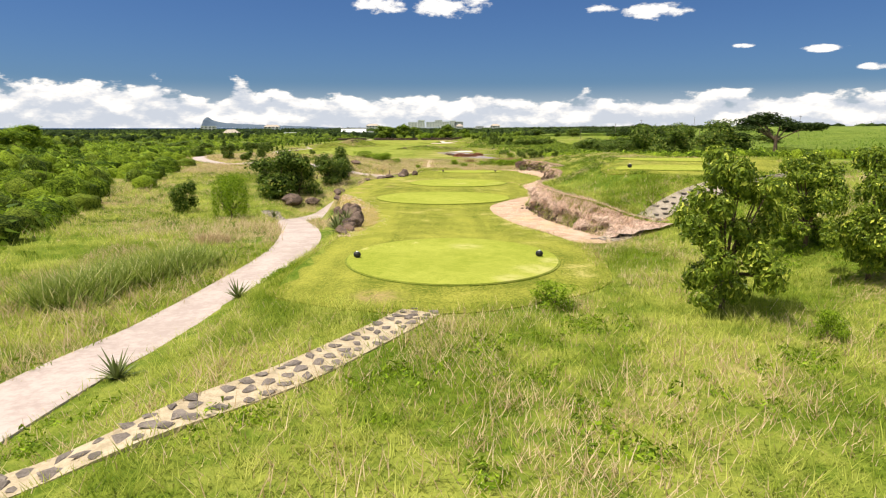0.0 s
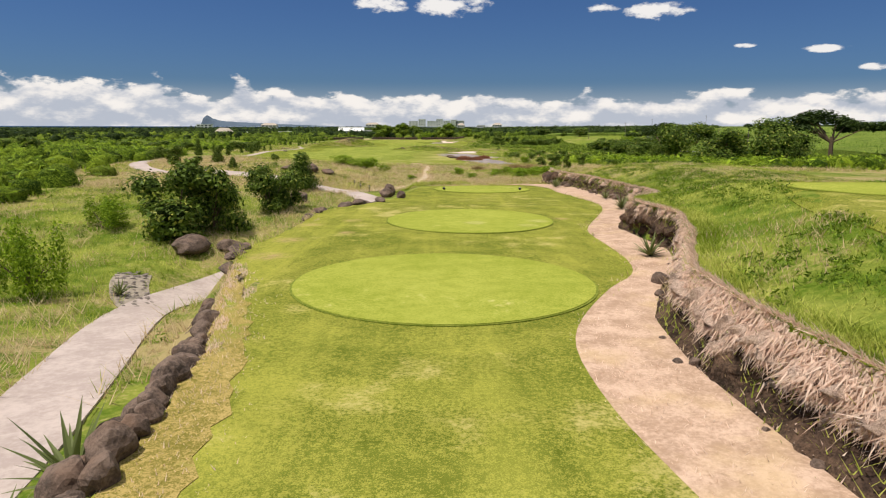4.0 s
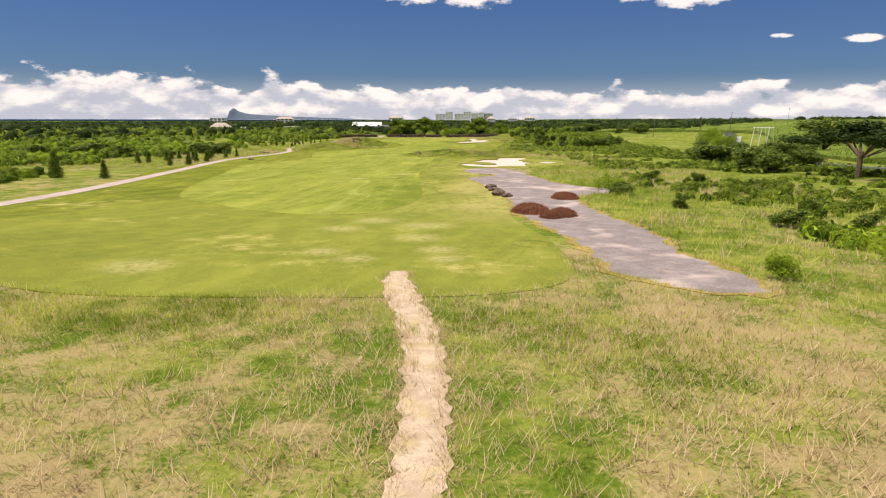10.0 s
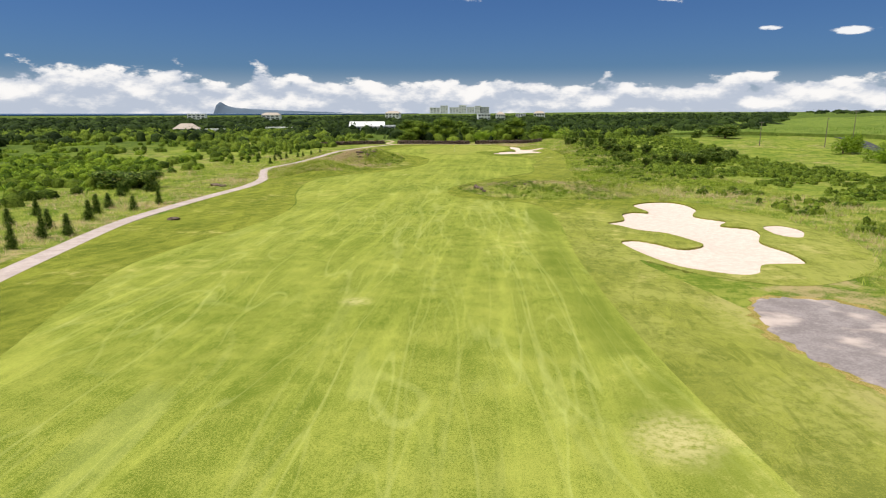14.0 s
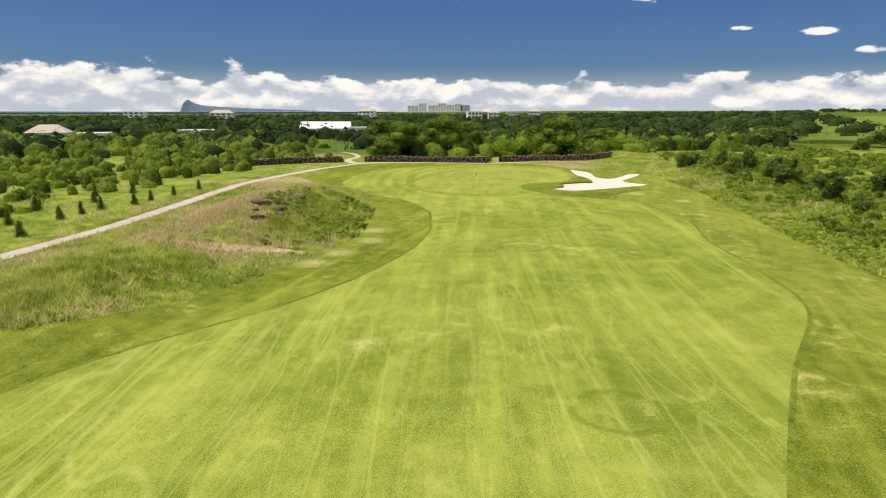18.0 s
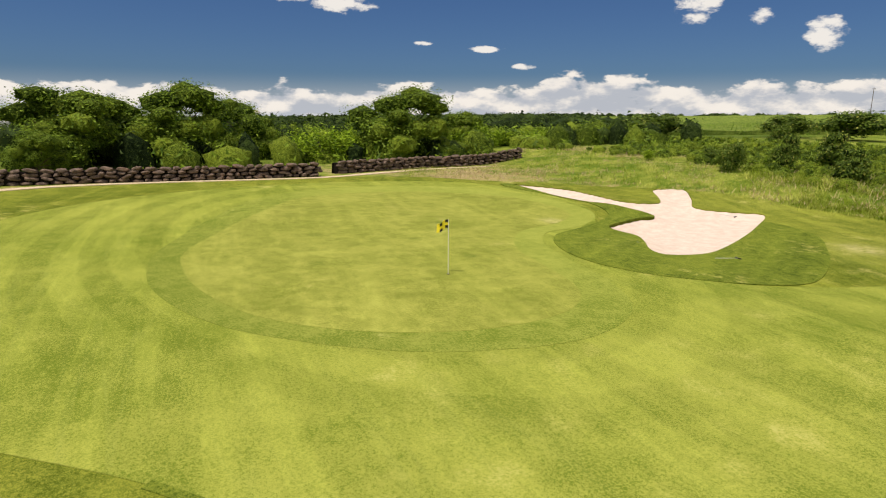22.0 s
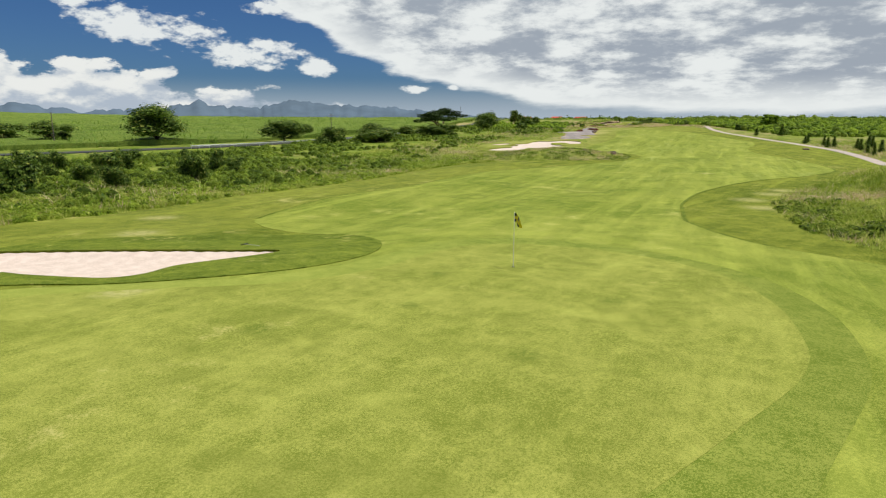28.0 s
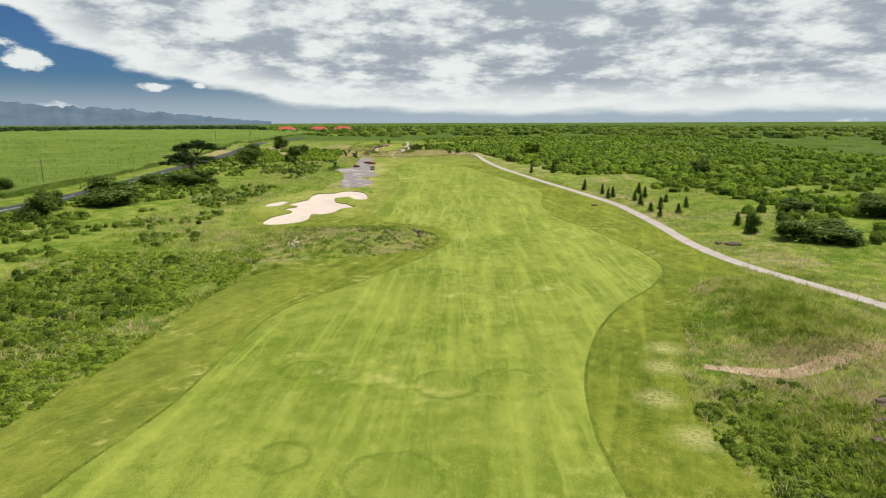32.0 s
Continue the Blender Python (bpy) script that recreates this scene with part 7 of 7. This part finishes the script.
def brush_pile(x, y, w, d, h, seed):
    """A heap of dry reddish brushwood."""
    ob = new("brush_pile")
    ob.location = (x, y, float(height(x, y)) + 0.03)
    bm = bmesh.new()
    bmesh.ops.create_icosphere(bm, subdivisions=4, radius=0.5)
    for v in bm.verts:
        k = 0.86 + 0.35 * noise.noise(v.co * 4 + Vector((seed, 0, 0))) + 0.25 * noise.noise(v.co * 13 + Vector((0, seed, 0)))
        v.co = Vector((v.co.x * w * k, v.co.y * d * k, max(-0.05, v.co.z * 2 * h * k * 0.9)))
    part("base", bm, M_RUST, ob)
    rr = np.random.default_rng(seed)
    a, q = rr.uniform(0, 6.28, 2600), np.sqrt(rr.uniform(0, 1.15, 2600))
    px, py = 0.5 * w * q * np.cos(a), 0.5 * d * q * np.sin(a)
    pz = h * 0.85 * np.sqrt(np.clip(1 - q * q, 0, 1))
    vs, fs = leaf_cards(np.column_stack([px, py, pz]), np.column_stack([px + rr.normal(0, 1, 2600), py + rr.normal(0, 1, 2600), 0 * pz + 0.6]), 0.34, 0.10, seed)
    part("brushwood", mesh_of("brushwood", vs, fs, M_TWIG), None, ob, "tangled reddish dry brushwood")
    return tagged(ob, "pile of rust-red dry brushwood on grey gravel", "brush pile", "brush piles")


M_TWIG = leafy("rusty_twigs", (0.16, 0.06, 0.035), (0.58, 0.30, 0.18), 0.9, 0.1)
for n, a in enumerate([(4.6, 164.5, 3.4, 5.0, 0.72), (7.2, 161.5, 2.5, 2.8, 0.6), (10.0, 178.5, 3.0, 4.0, 0.65), (6.0, 160.0, 1.7, 1.9, 0.45)]):
    brush_pile(*a, n + 2)


# ---- agaves ----
def agave_leaf():
    bm = bmesh.new()
    rows = []
    for k in range(6):
        t = k / 5
        w = 0.06 * (1 - t) ** 0.7 * (0.7 + 1.1 * t * (1 - t) * 2) + 0.002
        y, z = t * 1.25, -0.10 * t * t
        rows.append([bm.verts.new((-w, y, z + 0.03 * (1 - t))), bm.verts.new((0, y, z)), bm.verts.new((w, y, z + 0.03 * (1 - t)))])
    for a, b in zip(rows, rows[1:]):
        for k in range(2):
            bm.faces.new((a[k], a[k + 1], b[k + 1], b[k]))
    me = bpy.data.meshes.new("leaf")
    bm.to_mesh(me)
    bm.free()
    me.materials.append(M_AGAVE)
    return me


_agave_leaf = agave_leaf()
_agave = []


def agave(x, y, size):
    m = Matrix.Translation((x, y, float(height(x, y)) + 0.04)) @ Matrix.Rotation(x * 7 + y, 4, "Z")
    if _agave:
        ob = copy_thing(_agave[0], m)
        ob.scale = (size,) * 3
        return tagged(ob, "spiky grey-green agave rosette in dry earth", "agave")
    ob = new("agave")
    rr = np.random.default_rng(3)
    for k in range(30):
        leaf = new("leaf", _agave_leaf)
        leaf.parent = ob
        up = 12 + 62 * (k / 30) ** 0.8 + rr.normal(0, 4)
        leaf.rotation_euler = (radians(up), 0, k * 2.399 + rr.normal(0, 0.1))
        leaf.scale = (1, rr.uniform(0.8, 1.1) * (0.75 + 0.25 * k / 30), 1)
    _agave.append(ob)
    ob.matrix_basis = m
    return tagged(ob, "spiky grey-green agave rosette in dry earth", "agave")


for x, y, s in [(-5.35, 30.9, 0.75), (-4.75, 27.4, 0.85), (-4.45, 28.1, 0.7), (7.3, 44.2, 0.8), (-5.95, 17.2, 0.55), (-6.2, 11.0, 0.55), (10.5, 59.0, 0.9), (11.3, 60.2, 0.75), (11.1, 65.0, 0.6), (9.7, 76.4, 0.8), (10.2, 78.3, 0.5), (-8.6, 53.0, 0.8), (-12.9, 46.5, 0.6)]:
    agave(x, y, s)


# ---- golf furniture ----
def lathe(bm, profile, sides=16, centre=(0, 0)):
    rows = []
    for r, z in profile:
        rows.append([bm.verts.new((centre[0] + r * math.cos(a), centre[1] + r * math.sin(a), z)) for a in (2 * math.pi * k / sides for k in range(sides))])
    for a, b in zip(rows, rows[1:]):
        for k in range(sides):
            bm.faces.new((a[k], a[(k + 1) % sides], b[(k + 1) % sides], b[k]))
    bm.faces.new(rows[0][::-1])
    bm.faces.new(rows[-1])


def tee_marker(x, y):
    ob = new("tee_marker")
    bm = bmesh.new()
    lathe(bm, [(0.05, 0.0), (0.10, 0.03), (0.125, 0.09), (0.11, 0.15), (0.06, 0.19), (0.015, 0.2)], 14)
    part("ball", bm, M_BLACK, ob)
    bm = bmesh.new()
    lathe(bm, [(0.035, 0.185), (0.04, 0.2), (0.012, 0.212)], 12)
    part("badge", bm, M_WHITE, ob, "small white badge on top")
    bm = bmesh.new()
    lathe(bm, [(0.012, -0.12), (0.014, 0.02)], 8)
    part("spike", bm, M_STEEL, ob)
    ob.location = (x, y, float(height(x, y)) + 0.075)
    return tagged(ob, "round black tee marker on mown grass", "tee marker", "tee markers")


for x, y in [(-2.77, 19.4), (3.13, 19.6), (0.0, 72.3), (6.1, 72.3), (9.55, 31.7), (14.5, 32.7)]:
    tee_marker(x, y)


def flagstick(x, y, tall):
    ob = new("flagstick")
    ob.location = (x, y, float(height(x, y)) + 0.085)
    bm = bmesh.new()
    lathe(bm, [(0.016, -0.1), (0.016, tall * 0.5), (0.013, tall), (0.004, tall + 0.02)], 10)
    part("pole", bm, M_WHITE, ob, "thin white pole")
    bm = bmesh.new()
    lathe(bm, [(0.10, -0.08), (0.10, 0.006), (0.075, 0.006), (0.075, -0.06)], 16)
    part("cup", bm, M_BLACK, ob, "dark cup rim in the turf")
    cells = {0: bmesh.new(), 1: bmesh.new()}
    nu, nv = 12, 9
    for i in range(nu):
        for j in range(nv):
            quad = []
            for a, b in ((i, j), (i + 1, j), (i + 1, j + 1), (i, j + 1)):
                u, v = a / nu, b / nv
                droop = 0.30 * u ** 1.2
                quad.append((0.02 + 0.62 * u, 0.10 * math.sin(5 * u + 2 * v) * u, tall - 0.02 - 0.46 * v - droop + 0.05 * math.sin(7 * u)))
            bmc = cells[1 if (i // 3) % 2 == 0 and (j // 3) % 2 == 0 else 0]
            bmc.faces.new([bmc.verts.new(q) for q in quad])
    for k, mat in ((0, M_YELLOW), (1, M_BLACK)):
        bmesh.ops.remove_doubles(cells[k], verts=cells[k].verts[:], dist=1e-5)
        part("cloth" if k == 0 else "cloth_check", cells[k], mat, ob, "yellow flag cloth" if k == 0 else "black squares of the flag cloth")
    ob.rotation_euler = (0, 0, radians(142))
    return tagged(ob, "white flagstick with a yellow and black chequered flag", "flagstick")


flagstick(-27.2, 452.9, 3.0)


def rake(x, y, turn):
    ob = new("bunker_rake")
    ob.location = (x, y, float(height(x, y)) + 0.12)
    ob.rotation_euler = (0, 0, radians(turn))
    bm = bmesh.new()
    tube(bm, (0, 0, 0.03), (0, 1.7, 0.10), 0.016, 0.014, 8)
    part("handle", bm, M_GREYP, ob)
    bm = bmesh.new()
    bmesh.ops.create_cube(bm, size=1, matrix=Matrix.Translation((0, 0, 0.04)) @ Matrix.Diagonal((0.62, 0.05, 0.05, 1)))
    for k in range(11):
        tube(bm, (-0.28 + 0.056 * k, 0, 0.03), (-0.28 + 0.056 * k, 0.01, -0.07), 0.008, 0.004, 5)
    part("head", bm, M_BLACK, ob, "black toothed rake head")
    return tagged(ob, "bunker rake with a black head lying on sand", "rake", "bunker rakes")


rake(-10.7, 455.8, 60)
rake(6.2, 461.2, 20)
rake(-7.2, 450.4, 75)


def marker_post(x, y, lean):
    ob = new("marker_post")
    ob.location = (x, y, float(height(x, y)))
    ob.rotation_euler = (radians(lean), radians(lean * 0.6), 0)
    bm = bmesh.new()
    lathe(bm, [(0.035, -0.2), (0.035, 0.62), (0.03, 0.66), (0.005, 0.68)], 10)
    part("post", bm, M_BLACK, ob)
    bm = bmesh.new()
    lathe(bm, [(0.039, 0.50), (0.039, 0.58)], 10)
    part("band", bm, M_GREYP, ob, "grey band round the post")
    return tagged(ob, "short black rope post beside the track", "post", "rope posts")


for x, y, lean in [(-6.9, 79.4, 4), (-7.9, 81.3, -5), (-9.0, 84.6, 6)]:
    marker_post(x, y, lean)

# ---- the country round the course ----
CANE = catmull([(150, -420), (122, -200), (108, 0), (101, 120), (99, 230), (108, 300), (126, 350), (150, 420), (168, 485), (140, 530), (92, 556), (70, 575), (85, 640), (220, 820), (520, 1050), (1000, 1000), (1250, 500), (1150, -100), (800, -500), (400, -640)], True, 12)


def cane_tops(x, y):
    return 0.35 * np.sin(x * 0.9 + 0.3 * y) + 0.5 * np.sin(0.13 * x - 0.2 * y) * np.sin(0.11 * y) + 0.3 * np.sin(y * 1.3)


draped("cane_field", CANE, M_CANE, 1.5, 13, 0.1, relief=cane_tops, label="wide field of bright green sugar cane", category="cane field", kind="stuff")
r5 = np.random.default_rng(55)
x, y = r5.uniform(95, 330, 9000), r5.uniform(-60, 640, 9000)
ok = inside(shrunk(CANE, -1.0), x, y)
blades("cane_leaves", x[ok], y[ok], r5.uniform(1.8, 2.8, ok.sum()), leafy("cane_blades", (0.10, 0.20, 0.02), (0.26, 0.37, 0.05), 0.6, 0.3), "upright sugar cane leaves at the field edge", 5, 57, 0.06, 0.7)
ROAD = [(92, -120), (90, 20), (88, 120), (86, 200), (85, 255), (92, 310), (108, 362), (133, 425), (158, 500), (190, 580)]
draped("road", strip(ROAD, [6.5] * len(ROAD), 4.0), M_ASPH, 0.22, 4.0, 0.4, label="dark asphalt country road beside the cane", category="road")


def guard_rail(line, label):
    ob = new("guard_rail")
    mid = catmull(line, False, 4.0)
    bm = bmesh.new()
    for a, b in zip(mid, mid[1:]):
        za, zb = float(height(*a)) + 0.85, float(height(*b)) + 0.85
        for h in (-0.1, 0.1):
            tube(bm, (a[0], a[1], za + h), (b[0], b[1], zb + h), 0.10, 0.10, 6)
    part("rail", bm, M_STEEL, ob)
    for p in mid[::1]:
        bm = bmesh.new()
        z = float(height(*p))
        tube(bm, (p[0], p[1], z - 0.3), (p[0], p[1], z + 0.95), 0.07, 0.07, 6)
        part("post", bm, M_STEEL, ob)
    return tagged(ob, "grey steel guard rail along the road", "guard rail")


guard_rail([(81.6, 205), (80.8, 255), (86.5, 305), (97, 342)], "rail")


def frame_gantry(x, y, turn):
    ob = new("steel_gantry")
    ob.location = (x, y, float(height(x, y)))
    ob.rotation_euler = (0, 0, radians(turn))
    for k in range(3):
        for s in (-2.2, 2.2):
            bm = bmesh.new()
            tube(bm, (k * 4.6 - 4.6 + s * 0.12, s, -0.2), (k * 4.6 - 4.6, s * 0.45, 8.6), 0.16, 0.12, 8)
            part("post", bm, M_WHITE, ob)
        bm = bmesh.new()
        tube(bm, (k * 4.6 - 4.6, -1.6, 8.5), (k * 4.6 - 4.6, 1.6, 8.5), 0.12, 0.12, 8)
        part("cross_beam", bm, M_WHITE, ob)
    for s in (-1.0, 1.0):
        bm = bmesh.new()
        tube(bm, (-5.4, s, 8.65), (5.4, s, 8.65), 0.11, 0.11, 8)
        part("long_beam", bm, M_WHITE, ob)
    return tagged(ob, "white steel gantry frame standing at the cane edge", "gantry")


frame_gantry(138, 410, 110)


def power_pole(x, y, h):
    ob = new("power_pole")
    ob.location = (x, y, float(height(x, y)))
    bm = bmesh.new()
    lathe(bm, [(0.17, -0.5), (0.14, h * 0.5), (0.10, h)], 8)
    part("pole", bm, M_WOODP, ob)
    bm = bmesh.new()
    bmesh.ops.create_cube(bm, size=1, matrix=Matrix.Translation((0, 0, h - 0.5)) @ Matrix.Diagonal((1.9, 0.12, 0.14, 1)))
    part("cross_arm", bm, M_WOODP, ob)
    for s in (-0.8, 0.0, 0.8):
        bm = bmesh.new()
        lathe(bm, [(0.05, h - 0.42), (0.07, h - 0.3), (0.04, h - 0.18)], 8, (s, 0))
        part("insulator", bm, M_GREYP, ob)
    ob.rotation_euler = (0, 0, x * 0.3)
    return tagged(ob, "weathered power pole with a cross arm", "power pole", "power poles")


for x, y, h in [(103, 468, 10), (127, 462, 12), (154, 488, 13), (143, 349, 10), (250, 440, 17), (230, 575, 16), (108, 245, 9), (112, 60, 10), (128, -70, 10), (150, -150, 11), (175, -240, 12)]:
    power_pole(x, y, h)


def box_bm(w, d, h, at=(0, 0, 0), bevel=0.0):
    bm = bmesh.new()
    bmesh.ops.create_cube(bm, size=1, matrix=Matrix.Translation((at[0], at[1], at[2] + h / 2)) @ Matrix.Diagonal((w, d, h, 1)))
    if bevel:
        bmesh.ops.bevel(bm, geom=bm.edges[:], offset=bevel, segments=2, affect="EDGES")
    return bm


def truck(x, y, turn):
    ob = new("box_truck")
    ob.location = (x, y, float(height(x, y)) + 0.28)
    ob.rotation_euler = (0, 0, radians(turn))
    part("box", box_bm(4.9, 2.2, 2.5, (-0.9, 0, 0.9), 0.05), M_WHITE, ob)
    cab = part("cab", box_bm(1.7, 2.0, 1.9, (2.6, 0, 0.55), 0.25), M_WHITE, ob)
    part("windscreen", box_bm(0.06, 1.7, 0.75, (3.44, 0, 1.5)), M_GLASS, cab)
    part("chassis", box_bm(6.6, 0.9, 0.3, (0, 0, 0.55)), M_BLACK, ob)
    for wx in (-2.3, 2.4):
        for wy in (-0.95, 0.95):
            bm = bmesh.new()
            bmesh.ops.create_cone(bm, cap_ends=True, segments=16, radius1=0.42, radius2=0.42, depth=0.28, matrix=Matrix.Translation((wx, wy, 0.42)) @ Matrix.Rotation(math.pi / 2, 4, "X"))
            part("wheel", bm, M_BLACK, ob)
    return tagged(ob, "white box truck standing on the road by the cane", "truck")


truck(133.5, 426, 65)


def block_house(x, y, w, d, h, turn, floors, bays, label, roof="flat", roof_mat=None, base=None):
    ob = new("house")
    ob.location = (x, y, float(height(x, y)) if base is None else base)
    ob.rotation_euler = (0, 0, radians(turn))
    part("wall", box_bm(w, d, h + 2, (0, 0, -2)), M_WHITE, ob)
    if roof == "flat":
        part("roof", box_bm(w + 0.6, d + 0.6, 0.45, (0, 0, h)), roof_mat or M_WHITE, ob)
    else:
        bm = bmesh.new()
        e, k = 0.7, (0.0 if roof == "gable" else min(w, d) * 0.42)
        v = [bm.verts.new(p) for p in ((-w / 2 - e, -d / 2 - e, h), (w / 2 + e, -d / 2 - e, h), (w / 2 + e, d / 2 + e, h), (-w / 2 - e, d / 2 + e, h), (-w / 2 - e + k, 0, h + d * 0.3), (w / 2 + e - k, 0, h + d * 0.3))]
        for f in ((0, 1, 5, 4), (2, 3, 4, 5), (3, 0, 4), (1, 2, 5), (3, 2, 1, 0)):
            bm.faces.new([v[i] for i in f])
        part("roof", bm, roof_mat or M_ROOF, ob)
    fh, bw = h / floors, w / bays
    for f in range(floors):
        for b in range(bays):
            win = part("window", box_bm(bw * 0.62, 0.16, fh * 0.52, (-w / 2 + bw * (b + 0.5), -d / 2 - 0.03, fh * (f + 0.25))), M_GLASS, ob)
            part("sill", box_bm(bw * 0.7, 0.3, fh * 0.06, (-w / 2 + bw * (b + 0.5), -d / 2 - 0.08, fh * (f + 0.18))), M_WHITE, win)
    return tagged(ob, label, "house")


block_house(-93, 652, 24, 11, 3.4, 4, 1, 6, "long low white house with a white roof", "gable", M_WHITE, -2.6)
block_house(-77, 650, 9, 8, 3.6, 4, 1, 2, "small white annex with a flat roof", "flat", None, -2.6)
block_house(-203, 600, 15, 11, 4.2, 18, 1, 4, "cream villa with a hipped tile roof", "hip", M_ROOF)
block_house(-187, 606, 12, 9, 3.4, 18, 1, 3, "low white house with a flat roof beside the villa", "flat")
block_house(-156, 640, 24, 9, 3.4, 6, 1, 6, "long low white bungalow among trees", "flat")
for n, (x, y, w, h) in enumerate([(-140, 1250, 24, 8), (4, 1030, 16, 8), (28, 1060, 12, 7), (72, 1240, 16, 7), (104, 1250, 18, 8), (-430, 1150, 26, 7), (-300, 1100, 26, 6)]):
    block_house(x, y, w, 12, h, (n * 37) % 21 - 10, 2, 4, "distant white house among dark trees", "flat" if n % 2 else "hip", None if n % 2 else M_ROOF, 0.0)
for x, y in ((150, -520), (205, -540), (118, -560)):
    block_house(x, y, 26, 14, 6, 170, 1, 5, "distant white house with a red roof", "hip", M_RED, 0.5)


# window glass lightened to grey-blue, the haze of the distance in its colour
M_FARGLASS = plain("haze_tinted_glass", (0.34, 0.37, 0.41), 0.3, 0, 0.5, 0.2, 0.05)


def hotel():
    """A far white block of flats in stepped wings, storey on storey."""
    ob = new("apartment_building")
    ob.location = (-37, 3075, 2.0)
    for n, (cx, w, h, mat) in enumerate([(-112, 46, 24, M_WHITE), (-70, 34, 33, M_WHITE), (-24, 42, 25, M_WHITE), (14, 34, 34, M_WHITE), (50, 34, 27, M_WHITE), (84, 30, 31, M_WHITE), (114, 40, 27, M_GREYP)]):
        wing = part("wing", box_bm(w, 30, h, (cx, 0, 0)), mat, ob)
        part("roof", box_bm(w + 2, 32, 1.6, (cx, 0, h)), M_WHITE, wing)
        for f in range(5):
            for b in range(3):
                part("window", box_bm(w / 3 * 0.5, 1.0, h / 5 * 0.34, (cx - w / 2 + w / 3 * (b + 0.5), -15.2, h / 5 * (f + 0.3))), M_GLASS if b == f % 3 else M_FARGLASS, wing)
    return tagged(ob, "large white apartment building in stepped wings far away", "building")


hotel()


def island():
    prof = [(0, 0), (2, 70), (22, 74), (60, 52), (110, 38), (220, 30), (420, 20), (700, 11), (960, 0)]
    s = np.linspace(0, 960, 140)
    h = np.interp(s, [p[0] for p in prof], [p[1] for p in prof])
    verts, quads = [], []
    for i, (a, b) in enumerate(zip(s, h)):
        b += 3.0 * noise.noise(Vector((a * 0.03, 0, 0))) * (b > 4)
        for j, (o, k) in enumerate(((-90, 0), (-50, 0.75), (0, 1), (60, 0.7), (110, 0))):
            verts.append((-1668 + a, 4400 + o + a * 0.08, b * k - 3))
    for i in range(len(s) - 1):
        for j in range(4):
            quads.append((i * 5 + j, (i + 1) * 5 + j, (i + 1) * 5 + j + 1, i * 5 + j + 1))
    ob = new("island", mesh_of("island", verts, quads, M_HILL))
    tagged(ob, "wedge-shaped rocky island far out at sea", "island", "", "structure")


island()


def mountains():
    az = [14, 18, 21.6, 25.5, 27.6, 31.1, 34.3, 37, 40, 42.7, 44.5, 47, 50, 54.5, 57, 60, 63, 68, 75, 85, 97, 112]
    up = [0.4, 0.9, 1.5, 2.0, 2.35, 2.4, 3.0, 1.9, 2.2, 2.65, 1.5, 1.75, 1.2, 2.2, 1.6, 1.5, 1.8, 1.3, 1.1, 1.0, 0.8, 0.6]
    a = np.arange(14, 112, 0.25)
    e = np.interp(a, az, up)
    jag = np.array([noise.noise(Vector((t * 0.9, 3, 0))) * 0.22 + noise.noise(Vector((t * 2.6, 7, 0))) * 0.13 for t in a])
    e = np.maximum(0.62 * e + jag * np.clip(e, 0, 2) * 0.95, 0.1)
    verts, quads = [], []
    for t, k in zip(a, e):
        for j, (r, f) in enumerate(((3700, 0.0), (3900, 0.42), (4050, 0.72), (4200, 1.0), (4400, 0.0))):
            n = 1 + 0.08 * noise.noise(Vector((t * 1.7, j * 2.0, 0))) * (0 < j < 3)
            verts.append((-20 + r * math.sin(radians(t)), 480 - r * math.cos(radians(t)), -8 + (r * math.tan(radians(k)) + 10) * f * n))
    for i in range(len(a) - 1):
        for j in range(4):
            quads.append((i * 5 + j, (i + 1) * 5 + j, (i + 1) * 5 + j + 1, i * 5 + j + 1))
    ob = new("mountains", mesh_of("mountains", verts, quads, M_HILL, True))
    tagged(ob, "jagged blue-grey mountain range on the horizon", "mountains", "", "structure")


mountains()
draped("sea", catmull([(-4300, 2300), (-1900, 2700), (-900, 3300), (-300, 4000), (-900, 4560), (-4300, 4560)], True, 200), M_SEA, 4.0, 240, 1.0, label="strip of dark blue sea", category="sea")
